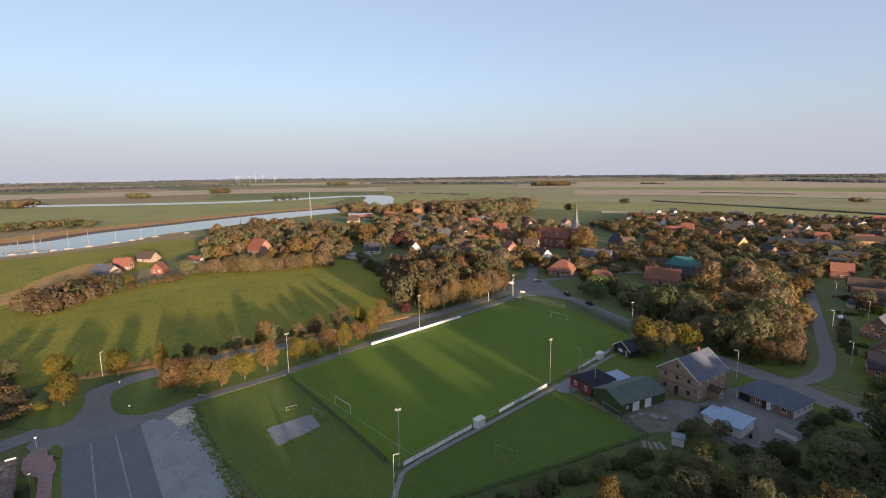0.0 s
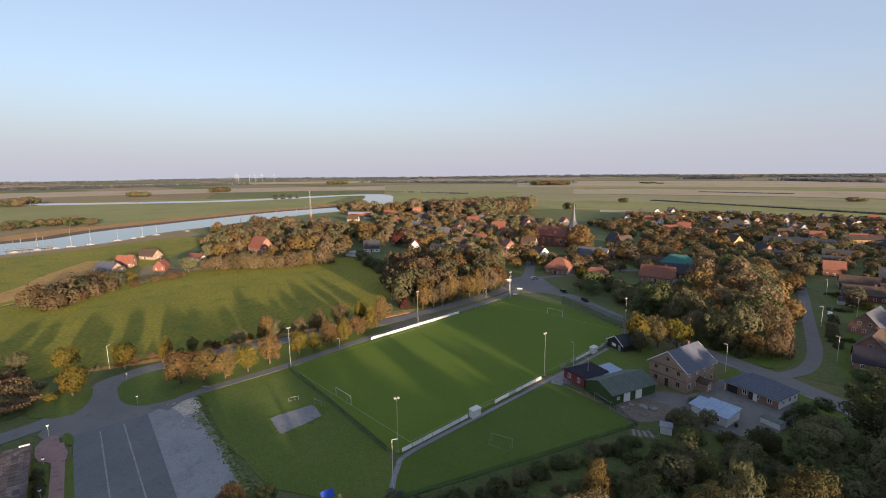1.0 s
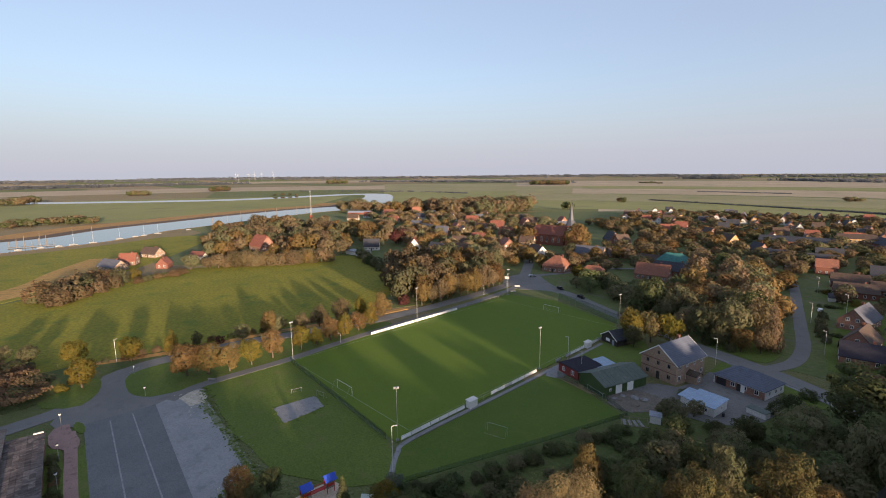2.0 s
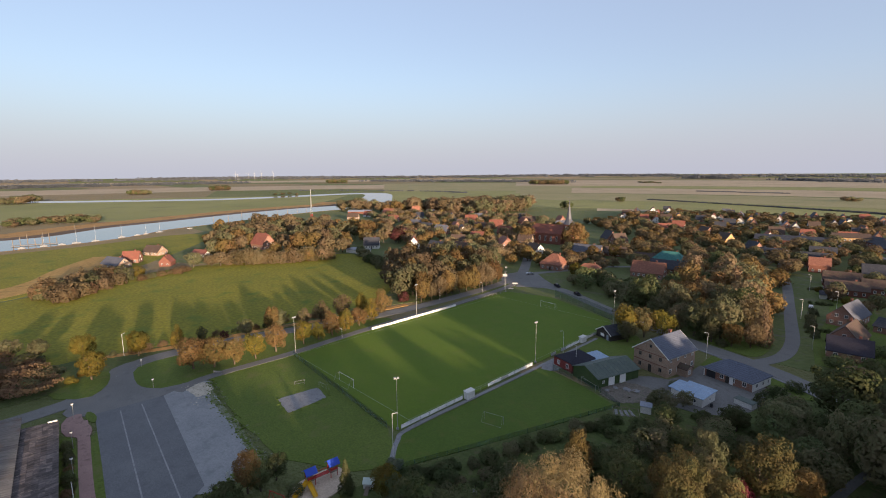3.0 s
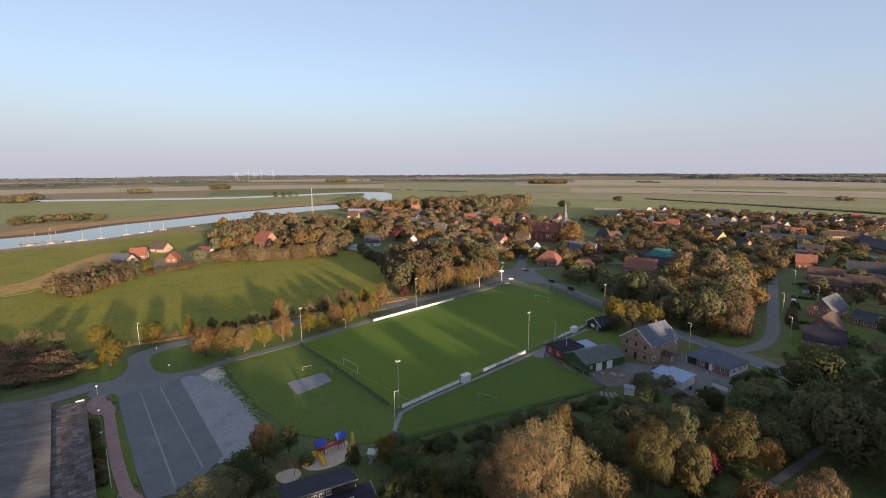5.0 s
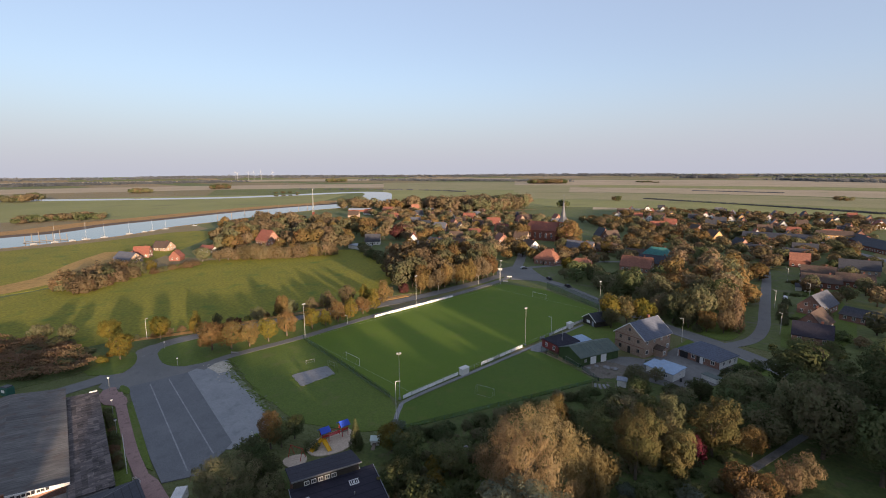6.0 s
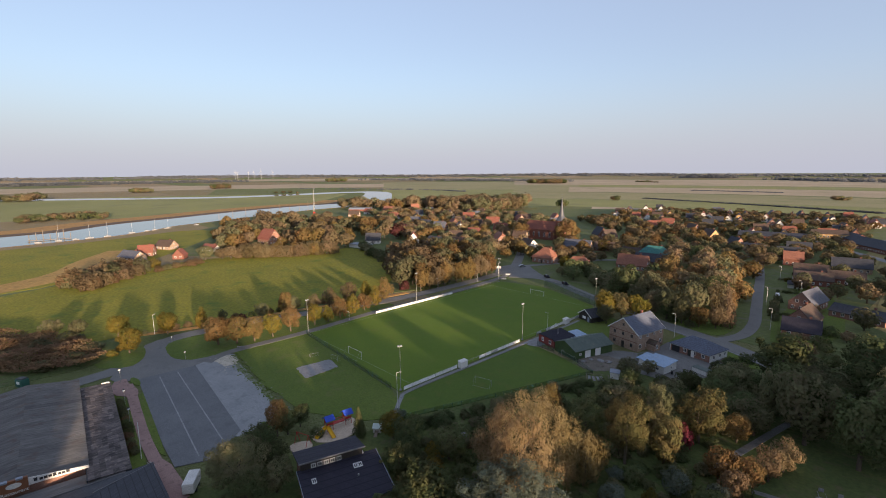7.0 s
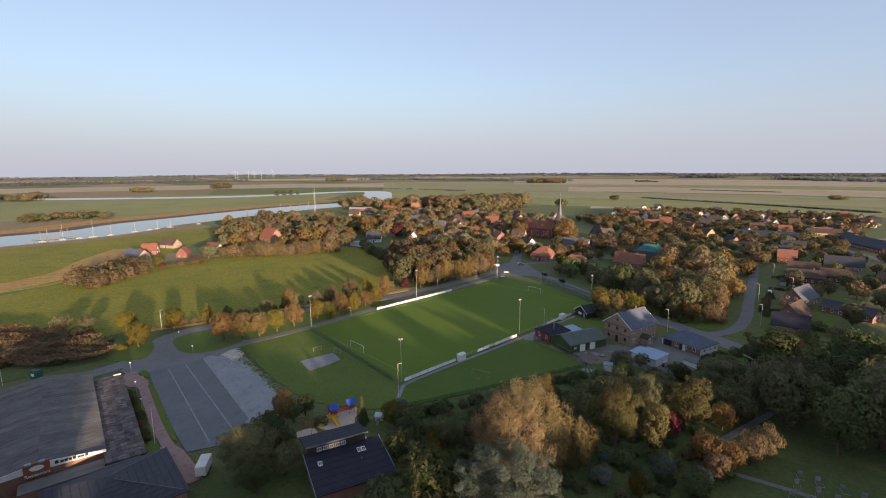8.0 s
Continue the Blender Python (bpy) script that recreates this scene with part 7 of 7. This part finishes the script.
for x, y, k, h, w in ((36, -24, "green", 7, 8), (13, -11, "silver", 4, 4), (15, -10, "greenbush", 3, 4), (4, -27, "greenbush", 2.2, 4), (0, -38, "greenbush", 3.5, 5), (7, -40, "bush", 3, 4.5), (12, -31, "greenbush", 2.5, 4), (39, -35, "green", 8, 9), (22, -5, "greenbush", 3.5, 6)):
    tree(k, x, y, h, w, "near", "kindergarten trees")
row(["green", "olive", "greenbush"], (34, -6), (46, 30), 9, 6.5, 8, "near", 3.0, "park trees")
row(["greenbush", "bush"], (26, -12), (40, 36), 12, 2.8, 5, "near", 3.0, "park trees")
grove(["green", "olive", "green"], [(70, 70), (76, 64), (100, 62), (112, 80), (104, 92), (82, 94), (72, 84)], 10, 12, 13, "wood", "park wood")
grove(["green", "greenbush", "olive", "bush"], [(38, 36), (42, 44), (52, 54), (62, 60), (70, 66), (72, 44), (66, 34), (56, 24), (46, 22)], 6.5, 5.5, 7, "near", "park thicket", 0.9)
grove(["greenbush", "bush", "silver"], [(60, -6), (74, 10), (78, 18), (70, 22), (60, 8), (56, 4)], 6, 3.5, 5, "near", "park thicket", 0.9)
grove(["olive", "brown", "green"], [(56, 150), (100, 140), (100, 330), (40, 340), (52, 240)], 15, 8, 9, "far", "estate trees", 0.8, joined="garden trees between the estate houses")
grove(["green", "olive", "green"], [(78, 46), (74, 62), (100, 64), (112, 52), (90, 42)], 9.5, 15, 13, "wood", "park wood")
grove(["green", "brown", "olive"], [(104, 40), (120, 58), (116, 72), (112, 56)], 11, 14, 12, "far", "park wood", joined="dense autumn trees in brown, rust and olive")
# Unseen trees added beside the view; the gap between them lights the pitch.
grove(["green", "brown"], [(116, -1), (165, -13), (165, -60), (132, -40)], 12, 16, 14, "far", "park wood", low=0.85, joined="dense autumn trees in brown, rust and olive")
grove(["green", "brown"], [(119, 32), (121, 52), (165, 46), (165, 22)], 11, 26, 18, "far", "park wood", low=0.9, joined="dense autumn trees in brown, rust and olive")
grove(["green", "greenbush", "olive"], [(56, 48), (74, 40), (77, 62), (64, 70)], 7, 8, 9, "wood", "park wood")
# Lower unseen trees, added to keep most sun off the park wood.
grove(["green", "brown"], [(121, 56), (135, 96), (165, 96), (165, 52)], 11, 15, 15, "far", "park wood", low=0.8, joined="dense autumn trees in brown, rust and olive")
# Low trees added out of view to shade the cemetery ground.
grove(["green", "olive"], [(118, 3), (119, 27), (150, 20), (150, -5)], 9, 8, 11, "far", "cemetery trees", joined="unseen low trees added to shade the cemetery")
# Tall trees added outside the view, which keep the gardens in the evening shade.
grove(["green", "olive", "brown"], [(66, -86), (66, -62), (82, -51), (102, -52), (110, -72), (92, -94)], 11, 18.5, 15, "far", "lane trees", low=0.85)
# An unseen wood, added to cut the low sun on the estate houses.
grove(["green", "olive", "brown"], [(122, 96), (128, 430), (150, 430), (140, 100)], 12, 13, 13, "far", "estate wood", joined="unseen trees added to shade the housing estate", low=0.85)
# More unseen trees, added to shade the kindergarten and its garden.
for x, y in ((88, -46), (98, -49), (78, -55), (71, -58), (93, -58), (84, -60)):
    tree("green", x, y, 15, 12, "far", "lane trees")
# Unseen trees added beyond the inn, which keep its roofs in the evening shade.
grove(["green", "olive", "brown"], [(-6, -87), (24, -84), (60, -92), (60, -124), (10, -112), (-10, -100)], 8, 15, 12, "far", "inn trees", joined="unseen tall trees added behind the inn to shade it")
grove(["greenbush", "bush"], [(28, -38), (40, -36), (56, -28), (66, -10), (76, 4), (74, 20), (68, 34), (72, 60), (62, 58), (46, 44), (36, 34), (28, 10), (18, -12), (24, -22)], 4.6, 1.9, 4.2, "far", "undergrowth", 1.0, joined="low dark brambles and shrubs below the trees")
row(["greenbush", "bush", "rustbush"], (-45, -55.7), (-15, -58.4), 12, 1.7, 2.6, "near", 0.35, "hall garden bushes")


# ---- far woods: countless trees, one object a belt ----
def belt(name, line, n, h, w, depth, label, seed):
    rng = np.random.default_rng(seed)
    pts = np.array([tuple(p) for p in smooth_line([Vector(q) for q in line], 24)])
    s = rng.random(n) * (len(pts) - 1)
    i = s.astype(int)
    base = pts[i] + (pts[np.minimum(i + 1, len(pts) - 1)] - pts[i]) * (s - i)[:, None]
    base = base + rng.normal(size=(n, 2)) * depth
    hh = h * rng.uniform(0.6, 1.15, n)
    cl, per = 6, 5
    d = rng.normal(size=(n, cl, 3))
    d /= np.linalg.norm(d, axis=2, keepdims=True)
    c = d * np.array([0.36 * w, 0.36 * w, 0]) + np.stack([np.zeros((n, cl)), np.zeros((n, cl)), (0.5 + 0.38 * d[:, :, 2]) * hh[:, None]], 2)
    c[:, :, :2] += base[:, None, :]
    c[:, :, 2] += np.array([rise(math.dist(q, (60, 0))) for q in base])[:, None]
    c = c.reshape(-1, 3)
    co = leaf_cloud(c, 0.24 * w, per, 0.13 * w, rng)
    co[:, 2] = np.maximum(co[:, 2], 0.02)
    k = len(co) // 4
    me = bpy.data.meshes.new(name)
    me.from_pydata(co.tolist(), [], np.arange(4 * k).reshape(-1, 4).tolist())
    # The belt's leaf colour carries the distance haze.
    me.materials.append(LEAF_HAZED)
    return tagged(new(name, me), label, "woodland", kind="stuff")


HORIZON = "grey belt of woodland on the horizon, haze in its leaf colour"
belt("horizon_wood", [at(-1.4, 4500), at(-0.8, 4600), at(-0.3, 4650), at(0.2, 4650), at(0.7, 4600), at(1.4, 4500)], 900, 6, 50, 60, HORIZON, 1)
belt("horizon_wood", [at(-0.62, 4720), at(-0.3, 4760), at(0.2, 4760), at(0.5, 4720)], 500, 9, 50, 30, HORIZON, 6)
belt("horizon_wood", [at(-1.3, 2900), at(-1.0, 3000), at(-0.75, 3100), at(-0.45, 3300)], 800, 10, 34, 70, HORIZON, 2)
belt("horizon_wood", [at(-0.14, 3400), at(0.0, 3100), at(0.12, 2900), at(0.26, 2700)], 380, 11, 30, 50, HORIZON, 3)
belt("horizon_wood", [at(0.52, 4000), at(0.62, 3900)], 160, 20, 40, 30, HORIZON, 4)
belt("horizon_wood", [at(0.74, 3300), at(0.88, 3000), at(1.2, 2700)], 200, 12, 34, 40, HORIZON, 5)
COPSE = "dark copse standing alone in the fields"
copse_rnd = random.Random(31)


def copse(b0, b1, dist, n, h, w, deep):
    spots = []
    for k in range(n):
        x, y = at(b0 + (b1 - b0) * (k + 0.5) / n, dist + copse_rnd.uniform(-deep, deep))
        q = copse_rnd.uniform(0.65, 1.2)
        spots.append((copse_rnd.choice(("olive", "brown", "green")), x, y, h * q, w * q))
    woodland("copse", spots, "speck", COPSE)


for row_ in ((-0.49, -0.45, 1890, 26, 17, 22, 20), (-0.24, -0.20, 2900, 22, 20, 30, 20), (-0.665, -0.62, 1650, 18, 15, 20, 16), (0.19, 0.27, 2250, 50, 20, 28, 30), (0.263, 0.283, 760, 5, 13, 13, 5),
             (0.38, 0.395, 950, 3, 12, 14, 3), (0.87, 0.91, 1150, 10, 8, 12, 6), (-0.95, -0.74, 740, 26, 9, 14, 25), (-1.0, -0.86, 1350, 26, 15, 22, 60), (-0.36, -0.3, 1350, 4, 7, 14, 30), (0.42, 0.47, 2500, 9, 9, 24, 60)):
    copse(*row_)
# The hedges share the far leaf colour with its painted haze.
belt("hedge", [at(-0.3, 1700), at(-0.05, 1500), at(0.05, 1350)], 90, 3, 11, 5, "thin dark hedge line across the fields, haze in its leaf colour", 15)
belt("hedge", [at(0.45, 1050), at(0.75, 900), at(1.0, 830)], 420, 1.5, 6, 2.5, "thin dark hedge line across the fields, haze in its leaf colour", 16)
belt("hedge", [at(0.55, 1520), at(0.75, 1450)], 160, 1.5, 7, 3, "thin dark hedge line across the fields, haze in its leaf colour", 17)
